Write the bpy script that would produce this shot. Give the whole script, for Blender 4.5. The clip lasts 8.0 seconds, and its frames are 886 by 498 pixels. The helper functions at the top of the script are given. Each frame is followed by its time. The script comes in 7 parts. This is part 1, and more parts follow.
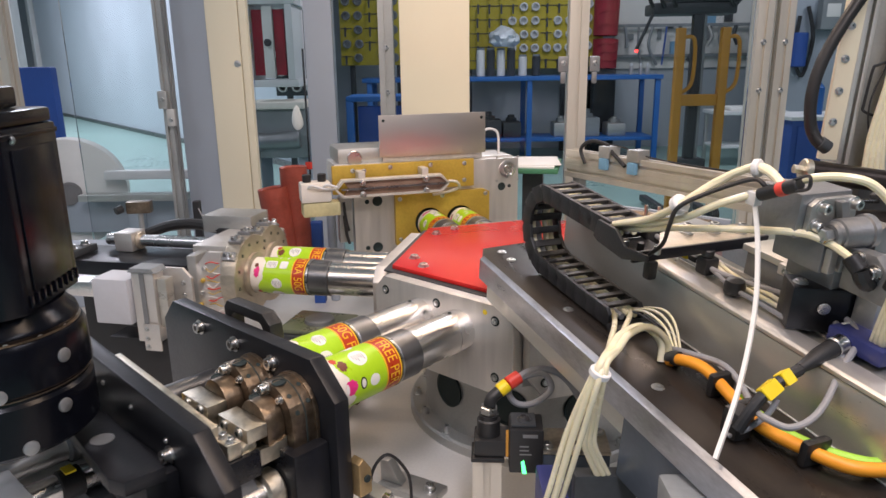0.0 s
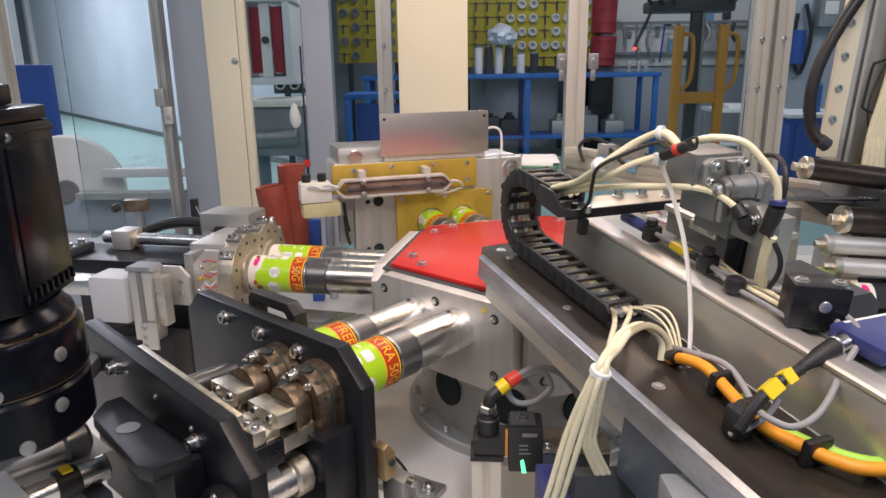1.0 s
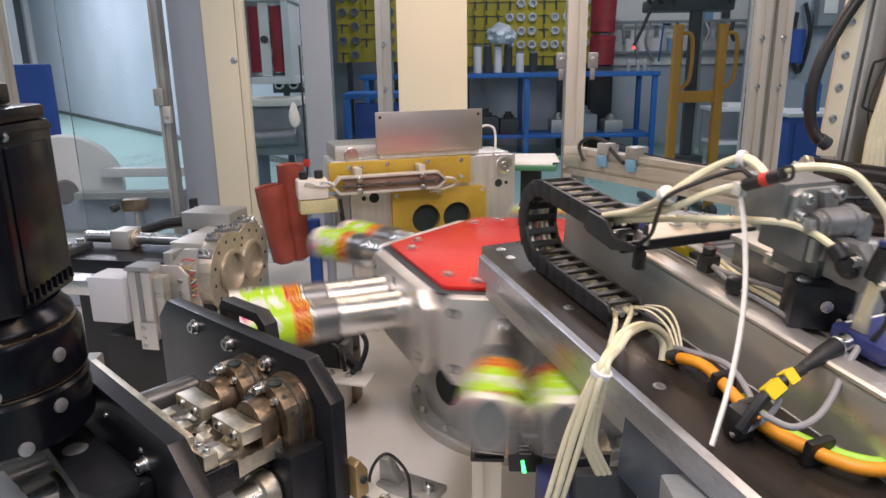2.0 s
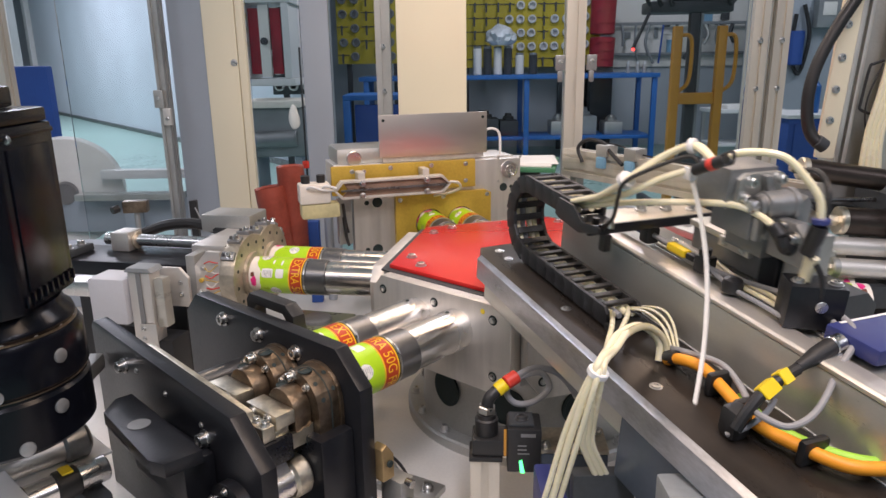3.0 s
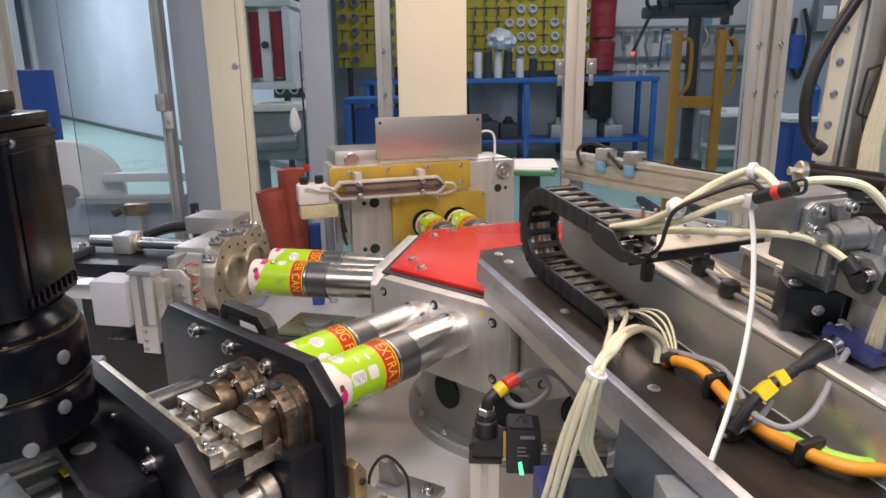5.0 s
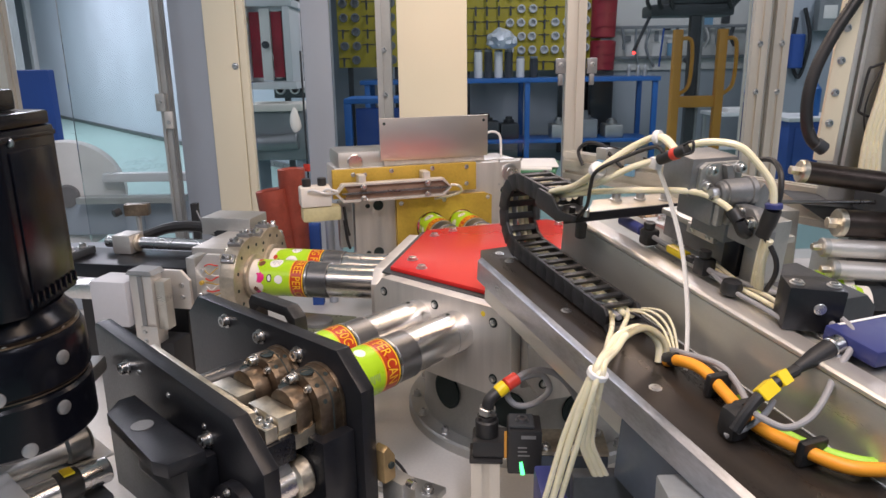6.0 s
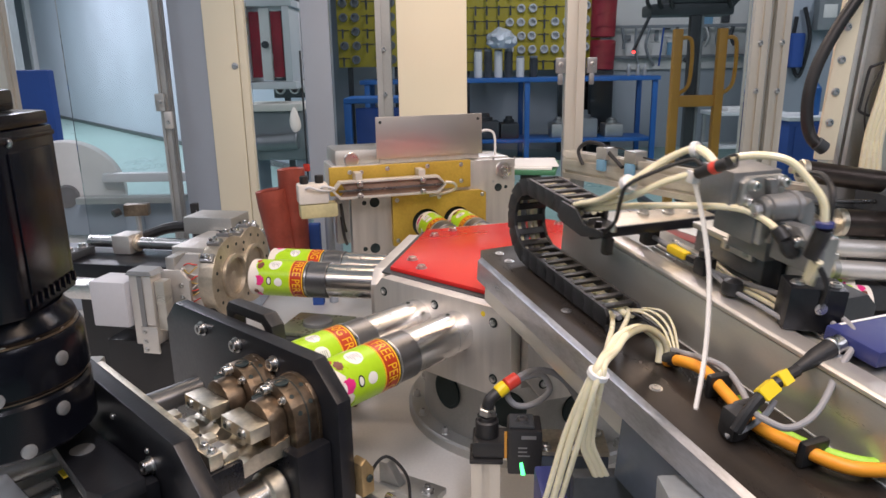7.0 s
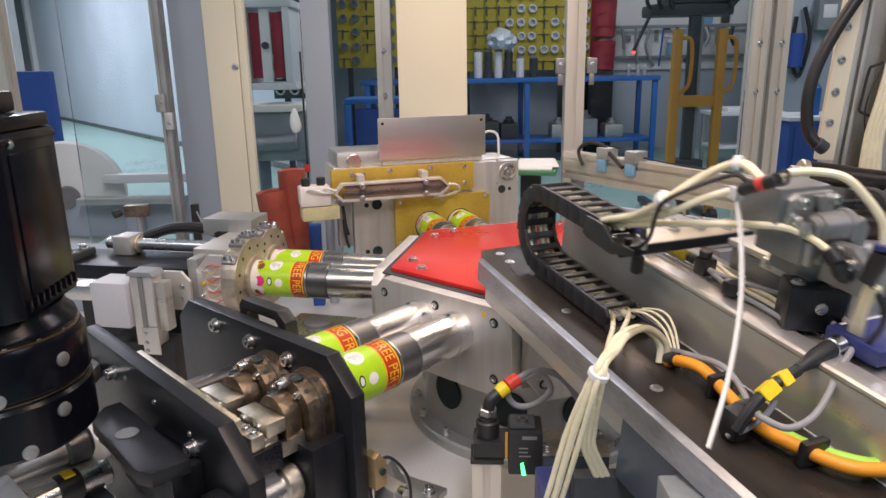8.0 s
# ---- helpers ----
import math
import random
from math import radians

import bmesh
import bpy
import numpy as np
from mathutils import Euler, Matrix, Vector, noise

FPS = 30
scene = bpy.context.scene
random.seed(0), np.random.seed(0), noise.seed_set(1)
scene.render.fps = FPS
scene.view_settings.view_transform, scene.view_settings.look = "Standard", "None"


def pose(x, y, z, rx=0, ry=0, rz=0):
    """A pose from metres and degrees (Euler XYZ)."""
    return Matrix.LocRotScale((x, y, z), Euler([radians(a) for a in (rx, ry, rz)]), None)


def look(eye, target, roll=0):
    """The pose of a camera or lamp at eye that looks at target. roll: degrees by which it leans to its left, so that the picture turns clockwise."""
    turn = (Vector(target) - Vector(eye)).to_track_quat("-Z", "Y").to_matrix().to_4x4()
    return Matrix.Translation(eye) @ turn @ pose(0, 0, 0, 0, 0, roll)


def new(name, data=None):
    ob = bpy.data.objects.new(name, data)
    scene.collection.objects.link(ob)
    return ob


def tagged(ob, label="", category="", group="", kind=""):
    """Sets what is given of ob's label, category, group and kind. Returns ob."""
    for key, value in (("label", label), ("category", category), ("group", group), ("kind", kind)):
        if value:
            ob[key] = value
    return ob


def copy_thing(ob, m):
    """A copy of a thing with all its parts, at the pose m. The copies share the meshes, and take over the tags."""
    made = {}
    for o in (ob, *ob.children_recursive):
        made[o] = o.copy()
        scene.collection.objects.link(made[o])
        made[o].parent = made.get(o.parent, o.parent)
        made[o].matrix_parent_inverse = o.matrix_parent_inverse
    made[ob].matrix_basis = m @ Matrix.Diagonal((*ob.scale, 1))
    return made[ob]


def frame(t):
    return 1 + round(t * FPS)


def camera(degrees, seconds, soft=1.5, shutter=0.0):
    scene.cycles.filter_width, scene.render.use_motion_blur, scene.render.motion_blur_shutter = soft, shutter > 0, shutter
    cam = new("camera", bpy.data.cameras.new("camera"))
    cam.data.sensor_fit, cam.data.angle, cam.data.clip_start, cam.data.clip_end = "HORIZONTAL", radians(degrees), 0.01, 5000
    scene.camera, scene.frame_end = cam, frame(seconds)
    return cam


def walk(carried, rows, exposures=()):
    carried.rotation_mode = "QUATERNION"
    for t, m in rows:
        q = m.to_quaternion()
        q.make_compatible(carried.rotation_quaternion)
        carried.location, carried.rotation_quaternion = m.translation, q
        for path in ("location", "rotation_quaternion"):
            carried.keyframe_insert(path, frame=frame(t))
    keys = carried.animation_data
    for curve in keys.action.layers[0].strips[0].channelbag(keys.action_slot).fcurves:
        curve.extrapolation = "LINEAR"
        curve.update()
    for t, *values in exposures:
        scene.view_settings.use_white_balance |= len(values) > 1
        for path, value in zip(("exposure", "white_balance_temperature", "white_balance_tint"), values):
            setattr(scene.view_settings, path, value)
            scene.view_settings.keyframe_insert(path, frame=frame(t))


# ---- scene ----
CX, CY = 0.185, 1.294      # turret axis
ZM = 1.154                 # height of the mandrel axes
TABLE = 0.90               # machine table top
PERIOD, START = 1.624, 0.24
FRONT, LEFT, BACK, RAIL = -132.2, -192.2, -252.2, -76.5
EYE = (0.0, 0.0, 1.57)


def view(dx, dy, dz, pitch, yaw, roll):
    """Hand-held pose near the standing point: offsets in metres, tilt down, turn to the left and lean in degrees."""
    p, y = radians(pitch), radians(yaw)
    eye = Vector(EYE) + Vector((dx, dy, dz))
    way = Vector((-math.sin(y) * math.cos(p), math.cos(y) * math.cos(p), -math.sin(p)))
    return look(eye, eye + way, -roll)


cam = camera(65, 8.0, shutter=0.3)
walk(cam, [
    (0, view(-0.0006, -0.0004, 0.0002, 15.003, -0.022, 0.796)),
    (0.5, view(-0.0016, 0.0004, -0.0002, 15.067, -0.107, 0.775)),
    (1, view(-0.0019, 0.0045, -0.0005, 15.188, -0.191, 0.802)),
    (1.5, view(-0.0034, 0.0084, -0.0009, 15.261, -0.250, 0.819)),
    (3, view(-0.0010, 0.0012, 0.0009, 15.125, -0.257, 0.850)),
    (3.5, view(-0.0004, -0.0018, 0.0016, 15.017, -0.257, 0.865)),
    (4, view(-0.0020, -0.0046, 0.0019, 14.911, -0.295, 0.788)),
    (4.5, view(-0.0012, -0.0061, 0.0027, 14.873, -0.271, 0.784)),
    (6, view(-0.0004, -0.0027, 0.0006, 14.856, -0.182, 0.883)),
    (6.5, view(-0.0017, -0.0031, 0.0015, 14.894, -0.201, 0.911)),
    (7, view(-0.0001, -0.0008, 0.0006, 14.883, -0.175, 0.950)),
    (7.5, view(-0.0011, 0.0008, 0.0002, 14.881, -0.181, 0.982)),
    (8, view(-0.0005, -0.0015, 0.0010, 14.847, -0.156, 1.037)),
], ((0.0, -0.12, 6500, 24), (8.0, -0.12, 6500, 24)))

# ---- world, lights ----
world = bpy.data.worlds.new("hall_world")
scene.world = world
world.use_nodes = True
world.node_tree.nodes["Background"].inputs[0].default_value = (0.80, 0.88, 1.0, 1)
world.node_tree.nodes["Background"].inputs[1].default_value = 0.25


def area(name, m, sx, sy, watts, color):
    data = bpy.data.lights.new(name, "AREA")
    data.shape, data.size, data.size_y, data.energy, data.color = "RECTANGLE", sx, sy, watts, color
    ob = new(name, data)
    ob.matrix_world = m
    return ob


# LED strips under the machine hood (warm) and the hall's tubes (cool)
WARM, COOL = (1.0, 0.80, 0.56), (0.90, 0.95, 1.0)
area("hood_strip", pose(-0.05, 0.50, 2.12, 0, 0, 0), 1.7, 0.22, 11, WARM)
area("hood_strip", pose(0.35, 1.65, 2.12, 0, 0, 0), 1.5, 0.14, 8, WARM)
# the far-left tubes are unseen additions that brighten the partition
for hx, hy, hw in ((-3.6, -1.5, 50), (0.4, -1.5, 110), (4.4, -1.5, 60), (-3.6, 3.7, 70), (1.2, 6.0, 85), (5.0, 5.4, 75), (-4.5, 8.5, 150), (-7.5, 11.5, 190), (-11.0, 12.5, 190)):
    area("hall_tube", pose(hx, hy, 4.35), 0.35, 2.4, hw, COOL)

# ---- materials ----
def mat(name, color, rough=0.5, metal=0.0, vary=0.15, scale=8.0, bump=0.0, fine=120.0, stretch=(1, 1, 1), spread=0.0, coat=0.0):
    """Procedural surface: colour drift at two scales, roughness drift, fine relief; spread: drift from object to object."""
    m = bpy.data.materials.new(name)
    m.use_nodes = True
    nt = m.node_tree
    b = nt.nodes["Principled BSDF"]
    tc = nt.nodes.new("ShaderNodeTexCoord")
    mp = nt.nodes.new("ShaderNodeMapping")
    mp.inputs["Scale"].default_value = stretch
    nt.links.new(tc.outputs["Object"], mp.inputs[0])
    n1 = nt.nodes.new("ShaderNodeTexNoise")
    n1.inputs["Scale"].default_value, n1.inputs["Detail"].default_value = scale, 6
    n2 = nt.nodes.new("ShaderNodeTexNoise")
    n2.inputs["Scale"].default_value, n2.inputs["Detail"].default_value = fine, 3
    for n in (n1, n2):
        nt.links.new(mp.outputs[0], n.inputs["Vector"])
    mixn = nt.nodes.new("ShaderNodeMath")
    mixn.operation = "MULTIPLY_ADD"
    nt.links.new(n2.outputs[0], mixn.inputs[0])
    mixn.inputs[1].default_value = 0.4
    nt.links.new(n1.outputs[0], mixn.inputs[2])
    src = mixn.outputs[0]
    if spread:
        oi = nt.nodes.new("ShaderNodeObjectInfo")
        ad = nt.nodes.new("ShaderNodeMath")
        ad.operation = "MULTIPLY_ADD"
        nt.links.new(oi.outputs["Random"], ad.inputs[0])
        ad.inputs[1].default_value = spread
        nt.links.new(src, ad.inputs[2])
        src = ad.outputs[0]
    ramp = nt.nodes.new("ShaderNodeMapRange")
    ramp.inputs[1].default_value, ramp.inputs[2].default_value = 0.4, 1.0 + spread
    ramp.inputs[3].default_value, ramp.inputs[4].default_value = 1 - vary, 1 + vary
    nt.links.new(src, ramp.inputs[0])
    hsv = nt.nodes.new("ShaderNodeHueSaturation")
    hsv.inputs["Color"].default_value = (*color, 1)
    nt.links.new(ramp.outputs[0], hsv.inputs["Value"])
    nt.links.new(hsv.outputs[0], b.inputs["Base Color"])
    rr = nt.nodes.new("ShaderNodeMapRange")
    rr.inputs[1].default_value, rr.inputs[2].default_value = 0.35, 1.0
    rr.inputs[3].default_value, rr.inputs[4].default_value = max(rough - min(0.12, rough * 0.3), 0.02), min(rough + min(0.12, rough * 0.3), 1)
    nt.links.new(mixn.outputs[0], rr.inputs[0])
    nt.links.new(rr.outputs[0], b.inputs["Roughness"])
    b.inputs["Metallic"].default_value = metal
    b.inputs["Coat Weight"].default_value = coat
    if bump:
        bp = nt.nodes.new("ShaderNodeBump")
        bp.inputs["Strength"].default_value, bp.inputs["Distance"].default_value = bump, 0.002
        nt.links.new(n2.outputs[0], bp.inputs["Height"])
        nt.links.new(bp.outputs[0], b.inputs["Normal"])
    return m


def glowing(name, color, power):
    m = bpy.data.materials.new(name)
    m.use_nodes = True
    b = m.node_tree.nodes["Principled BSDF"]
    b.inputs["Base Color"].default_value = (*color, 1)
    b.inputs["Emission Color"].default_value = (*color, 1)
    b.inputs["Emission Strength"].default_value = power
    return m


def pane_glass(name, tint, gloss):
    m = bpy.data.materials.new(name)
    m.use_nodes = True
    nt = m.node_tree
    nt.nodes.clear()
    out, mix = nt.nodes.new("ShaderNodeOutputMaterial"), nt.nodes.new("ShaderNodeMixShader")
    tr, gl = nt.nodes.new("ShaderNodeBsdfTransparent"), nt.nodes.new("ShaderNodeBsdfGlossy")
    tr.inputs[0].default_value = (*tint, 1)
    gl.inputs["Roughness"].default_value = 0.03
    fr = nt.nodes.new("ShaderNodeFresnel")
    fr.inputs[0].default_value = gloss
    nt.links.new(fr.outputs[0], mix.inputs[0])
    nt.links.new(tr.outputs[0], mix.inputs[1])
    nt.links.new(gl.outputs[0], mix.inputs[2])
    nt.links.new(mix.outputs[0], out.inputs[0])
    return m


ALU = mat("aluminium_plate", (0.72, 0.69, 0.65), 0.42, 0.8, 0.12, 5, 0.12, 300, (1, 12, 1))
SATIN = mat("satin_aluminium_sheet", (0.66, 0.62, 0.58), 0.30, 0.95, 0.04, 2, 0.02, 400)
ALU_DULL = mat("dull_aluminium", (0.50, 0.50, 0.48), 0.5, 0.9, 0.18, 7, 0.15, 200)
STEEL = mat("turned_steel", (0.74, 0.72, 0.70), 0.27, 1.0, 0.03, 3, 0.0, 30)
STEEL_DARK = mat("dark_ring_steel", (0.22, 0.22, 0.225), 0.30, 0.9, 0.15, 10, 0.05)
BOLT = mat("zinc_bolt", (0.58, 0.58, 0.57), 0.3, 1.0, 0.15, 60)
# near-black, paints the shade of bores and sockets onto shallow discs
HOLE = mat("bore_shadow_steel", (0.035, 0.05, 0.05), 0.6, 0.6, 0.2, 40)
BLACK = mat("black_anodised", (0.016, 0.017, 0.021), 0.33, 0.35, 0.35, 6, 0.08, 250)
# black anodising; its brownish tint paints in the warm reflections
RAIL_BLACK = mat("worn_black_rail", (0.040, 0.033, 0.028), 0.30, 0.45, 0.35, 5, 0.05, 200, (1, 6, 1))
EDGE = mat("scuffed_edge_metal", (0.42, 0.43, 0.46), 0.34, 0.85, 0.35, 14, 0.12, 120, (1, 3, 3))
BLACK_PLASTIC = mat("black_plastic", (0.018, 0.018, 0.019), 0.45, 0, 0.3, 12, 0.15, 300)
MOTOR = mat("black_enamel", (0.0035, 0.004, 0.007), 0.22, 0.0, 0.35, 8, 0.05, 60)
RED = mat("red_anodised_plate", (0.74, 0.030, 0.024), 0.22, 0.15, 0.03, 3, 0.0, 6)
CHUCKM = mat("worn_tan_steel", (0.52, 0.46, 0.37), 0.42, 0.85, 0.3, 25, 0.25, 180)
MOTOR.node_tree.nodes["Principled BSDF"].inputs["Specular IOR Level"].default_value = 0.22
FRAME_WHITE = mat("glazed_white_insulation", (0.62, 0.58, 0.52), 0.35, 0.2, 0.15, 24, 0.1)
BRONZE = mat("brown_tool_steel", (0.20, 0.15, 0.105), 0.34, 0.9, 0.6, 28, 0.35, 140)
JAW = mat("worn_jaw_steel", (0.62, 0.57, 0.47), 0.38, 1.0, 0.4, 30, 0.25, 160)
HEATER = mat("brown_heater_strip", (0.34, 0.22, 0.16), 0.5, 0.2, 0.25, 14, 0.1)
GOLD = mat("yellow_chromate_plate", (0.56, 0.37, 0.055), 0.42, 0.35, 0.25, 7, 0.08, 150)
CREAM = mat("cream_powder_coat", (0.76, 0.70, 0.53), 0.45, 0, 0.05, 2, 0.05, 300)
GREY_COAT = mat("grey_powder_coat", (0.36, 0.40, 0.45), 0.5, 0, 0.08, 2, 0.05, 300)
PROFILE = mat("extruded_aluminium", (0.66, 0.62, 0.54), 0.40, 0.55, 0.12, 3, 0.05, 200, (8, 8, 0.6))
GREY_BODY = mat("grey_cast_housing", (0.27, 0.275, 0.28), 0.40, 0.65, 0.18, 12, 0.2, 200)
CHANNEL = mat("grey_steel_channel", (0.52, 0.51, 0.46), 0.34, 0.6, 0.14, 4, 0.06, 200, (1, 1, 6))
BLUE_GREY = mat("blue_grey_skirt_paint", (0.085, 0.105, 0.135), 0.22, 0.1, 0.15, 5, 0.03)
TABLETOP = mat("brushed_table", (0.74, 0.71, 0.66), 0.40, 0.25, 0.12, 5, 0.06, 200)
WHITE_PLASTIC = mat("white_plastic", (0.72, 0.72, 0.72), 0.45, 0, 0.06, 6, 0.03)
PAPER = mat("white_paper", (0.80, 0.79, 0.76), 0.8, 0, 0.05, 14, 0.05)
CARDBOARD = mat("cream_paper_tube", (0.80, 0.74, 0.66), 0.55, 0, 0.08, 30, 0.05, 400)
LIME = mat("lime_green_label", (0.40, 0.66, 0.012), 0.32, 0, 0.06, 30)
LABEL_RED = mat("brick_red_label", (0.50, 0.045, 0.012), 0.32, 0, 0.10, 30)
LABEL_YELLOW = mat("golden_label_print", (0.90, 0.52, 0.02), 0.35, 0, 0.05, 30)
LABEL_PINK = mat("pink_label_print", (0.78, 0.03, 0.22), 0.35, 0, 0.08, 30)
LABEL_WHITE = mat("white_label_print", (0.80, 0.78, 0.74), 0.4, 0, 0.06, 30)
LABEL_BROWN = mat("brown_label_print", (0.16, 0.05, 0.03), 0.4, 0, 0.2, 40)
LABEL_BLACK = mat("black_label_print", (0.02, 0.02, 0.02), 0.4, 0, 0.1, 30)
TUBE = mat("clear_pneumatic_tube", (0.80, 0.74, 0.53), 0.24, 0, 0.04, 20, 0.0)
TUBE.node_tree.nodes["Principled BSDF"].inputs["Subsurface Weight"].default_value = 0.30
TUBE.node_tree.nodes["Principled BSDF"].inputs["Subsurface Radius"].default_value = (0.004, 0.004, 0.002)
CABLE_GREY = mat("grey_cable", (0.28, 0.28, 0.29), 0.5, 0, 0.12, 30)
CABLE_ORANGE = mat("orange_cable", (0.85, 0.33, 0.02), 0.45, 0, 0.08, 30)
CABLE_GREEN = mat("green_cable", (0.35, 0.68, 0.06), 0.45, 0, 0.08, 30)
YELLOW = mat("yellow_marker", (0.85, 0.62, 0.01), 0.4, 0, 0.08, 30)
MARK_RED = mat("red_marker", (0.65, 0.05, 0.03), 0.4, 0, 0.08, 30)
BLUE_BODY = mat("dark_blue_plastic", (0.035, 0.045, 0.17), 0.4, 0, 0.12, 14)
BLUE_FRAME = mat("blue_painted_steel", (0.015, 0.13, 0.42), 0.45, 0, 0.15, 5, 0.05)
BLUE_PAD = mat("light_blue_pad", (0.18, 0.38, 0.55), 0.5, 0, 0.1, 30)
RUST_RED = mat("terracotta_rubber", (0.30, 0.060, 0.038), 0.42, 0, 0.3, 18, 0.2)
FLOOR = mat("green_epoxy_floor", (0.30, 0.46, 0.42), 0.32, 0, 0.10, 1.2, 0.02, 30)
WALL = mat("pale_wall_paint", (0.42, 0.46, 0.50), 0.7, 0, 0.06, 1.5, 0.03, 40)
PARTITION = mat("pale_blue_panel", (0.60, 0.66, 0.74), 0.45, 0, 0.06, 1.0, 0.02, 30)
PEG = mat("yellow_pegboard", (0.55, 0.43, 0.03), 0.55, 0, 0.15, 2.5, 0.03, 60)
DARK = mat("dark_machine_paint", (0.05, 0.055, 0.06), 0.5, 0.2, 0.35, 6, 0.1)
MIDGREY = mat("mid_grey_paint", (0.25, 0.27, 0.28), 0.5, 0.2, 0.3, 4, 0.1)
ORANGE = mat("orange_paint", (0.58, 0.26, 0.03), 0.42, 0, 0.15, 5, 0.05)
DEEP_RED = mat("deep_red_fabric", (0.33, 0.015, 0.03), 0.65, 0, 0.25, 8, 0.2)
BLUE_CLOTH = mat("blue_sheet", (0.02, 0.08, 0.33), 0.6, 0, 0.2, 3, 0.1)
GLASS = pane_glass("guard_glass", (0.90, 0.93, 0.93), 1.25)
GREEN_LED = glowing("green_led", (0.05, 1.0, 0.25), 3.0)
RED_LED = glowing("red_led", (1.0, 0.04, 0.03), 6.0)


# ---- mesh helpers ----
def box(lo, hi, bevel=0.0, bm=None, m=None):
    bm = bm or bmesh.new()
    r = bmesh.ops.create_cube(bm, size=1.0)["verts"]
    s, c = [h - l for l, h in zip(lo, hi)], [(h + l) / 2 for l, h in zip(lo, hi)]
    for v in r:
        v.co = Vector([c[i] + v.co[i] * s[i] for i in range(3)])
    if bevel:
        edges = list({e for v in r for e in v.link_edges})
        out = bmesh.ops.bevel(bm, geom=edges, offset=bevel, segments=2, affect="EDGES", profile=0.6)
        r = list({v for f in out["faces"] for v in f.verts} | {v for v in r if v.is_valid})
    if m:
        for v in r:
            v.co = m @ v.co
    return bm


def prism(outline, axis, a, b, bevel=0.0, bm=None):
    """Extrude a 2D outline along an axis from a to b; the outline's two numbers are the other axes in order."""
    bm = bm or bmesh.new()
    idx = [i for i in range(3) if i != axis]

    def at(p, h):
        v = [0, 0, 0]
        v[axis], v[idx[0]], v[idx[1]] = h, p[0], p[1]
        return v
    lo = [bm.verts.new(at(p, a)) for p in outline]
    hi = [bm.verts.new(at(p, b)) for p in outline]
    n = len(outline)
    fs = [bm.faces.new(lo[::-1]), bm.faces.new(hi)] + [bm.faces.new((lo[i], lo[(i + 1) % n], hi[(i + 1) % n], hi[i])) for i in range(n)]
    bmesh.ops.recalc_face_normals(bm, faces=fs)
    if bevel:
        bmesh.ops.bevel(bm, geom=list({e for f in fs for e in f.edges}), offset=bevel, segments=2, affect="EDGES", profile=0.6)
    return bm


def lathe(profile, p0, p1, seg=32, bm=None, close=True):
    """Turn a profile of (distance along p0-p1 as metres, radius) about that axis."""
    bm = bm or bmesh.new()
    p0, p1 = Vector(p0), Vector(p1)
    q = (p1 - p0).to_track_quat("Z", "Y")
    rings = []
    for h, r in profile:
        rings.append([bm.verts.new(p0 + q @ Vector((r * math.cos(2 * math.pi * i / seg), r * math.sin(2 * math.pi * i / seg), h))) for i in range(seg)])
    fs = []
    for a, b in zip(rings, rings[1:]):
        for i in range(seg):
            fs.append(bm.faces.new((a[i], a[(i + 1) % seg], b[(i + 1) % seg], b[i])))
    if close:
        fs.append(bm.faces.new(rings[0][::-1]))
        fs.append(bm.faces.new(rings[-1]))
    bmesh.ops.recalc_face_normals(bm, faces=fs)
    return bm


def rod(p0, p1, r, seg=24, bm=None, edge=0.0):
    n = (Vector(p1) - Vector(p0)).length
    e = edge or min(r * 0.12, n * 0.2)
    return lathe([(0, r - e), (e, r), (n - e, r), (n, r - e)], p0, p1, seg, bm)


def smooth_path(pts, per=6):
    pts = [Vector(p) for p in pts]
    out = []
    for i in range(len(pts) - 1):
        p0, p1, p2, p3 = pts[max(i - 1, 0)], pts[i], pts[i + 1], pts[min(i + 2, len(pts) - 1)]
        for k in range(per):
            t = k / per
            out.append(0.5 * ((2 * p1) + (p2 - p0) * t + (2 * p0 - 5 * p1 + 4 * p2 - p3) * t * t + (3 * p1 - p0 - 3 * p2 + p3) * t ** 3))
    return out + [pts[-1]]


def hose(pts, r, seg=10, per=6, bm=None, ribs=0.0):
    """A round cable or tube along smoothed points."""
    bm = bm or bmesh.new()
    path = smooth_path(pts, per)
    up, rings = Vector((0.13, 0.31, 0.94)), []
    for i, p in enumerate(path):
        d = (path[min(i + 1, len(path) - 1)] - path[max(i - 1, 0)]).normalized()
        u = (up - d * up.dot(d)).normalized()
        up = u
        w = d.cross(u)
        rr = r * (1 + ribs * (i % 2))
        rings.append([bm.verts.new(p + rr * (u * math.cos(2 * math.pi * k / seg) + w * math.sin(2 * math.pi * k / seg))) for k in range(seg)])
    fs = [bm.faces.new((a[k], a[(k + 1) % seg], b[(k + 1) % seg], b[k])) for a, b in zip(rings, rings[1:]) for k in range(seg)]
    fs += [bm.faces.new(rings[0][::-1]), bm.faces.new(rings[-1])]
    bmesh.ops.recalc_face_normals(bm, faces=fs)
    return bm


def part(name, bm, material, parent=None, label="", sharp=35):
    """Link a bmesh as one mesh object under a thing or a part."""
    me = bpy.data.meshes.new(name)
    bm.to_mesh(me)
    bm.free()
    me.materials.append(material)
    me.polygons.foreach_set("use_smooth", [True] * len(me.polygons))
    me.set_sharp_from_angle(angle=radians(sharp))
    ob = new(name, me)
    ob.parent = parent
    if label:
        ob["label"] = label
    return ob


def thing(name, m, label, category, group="", kind=""):
    ob = new(name)
    ob.empty_display_size = 0.05
    ob.matrix_world = m
    return tagged(ob, label, category, group, kind)


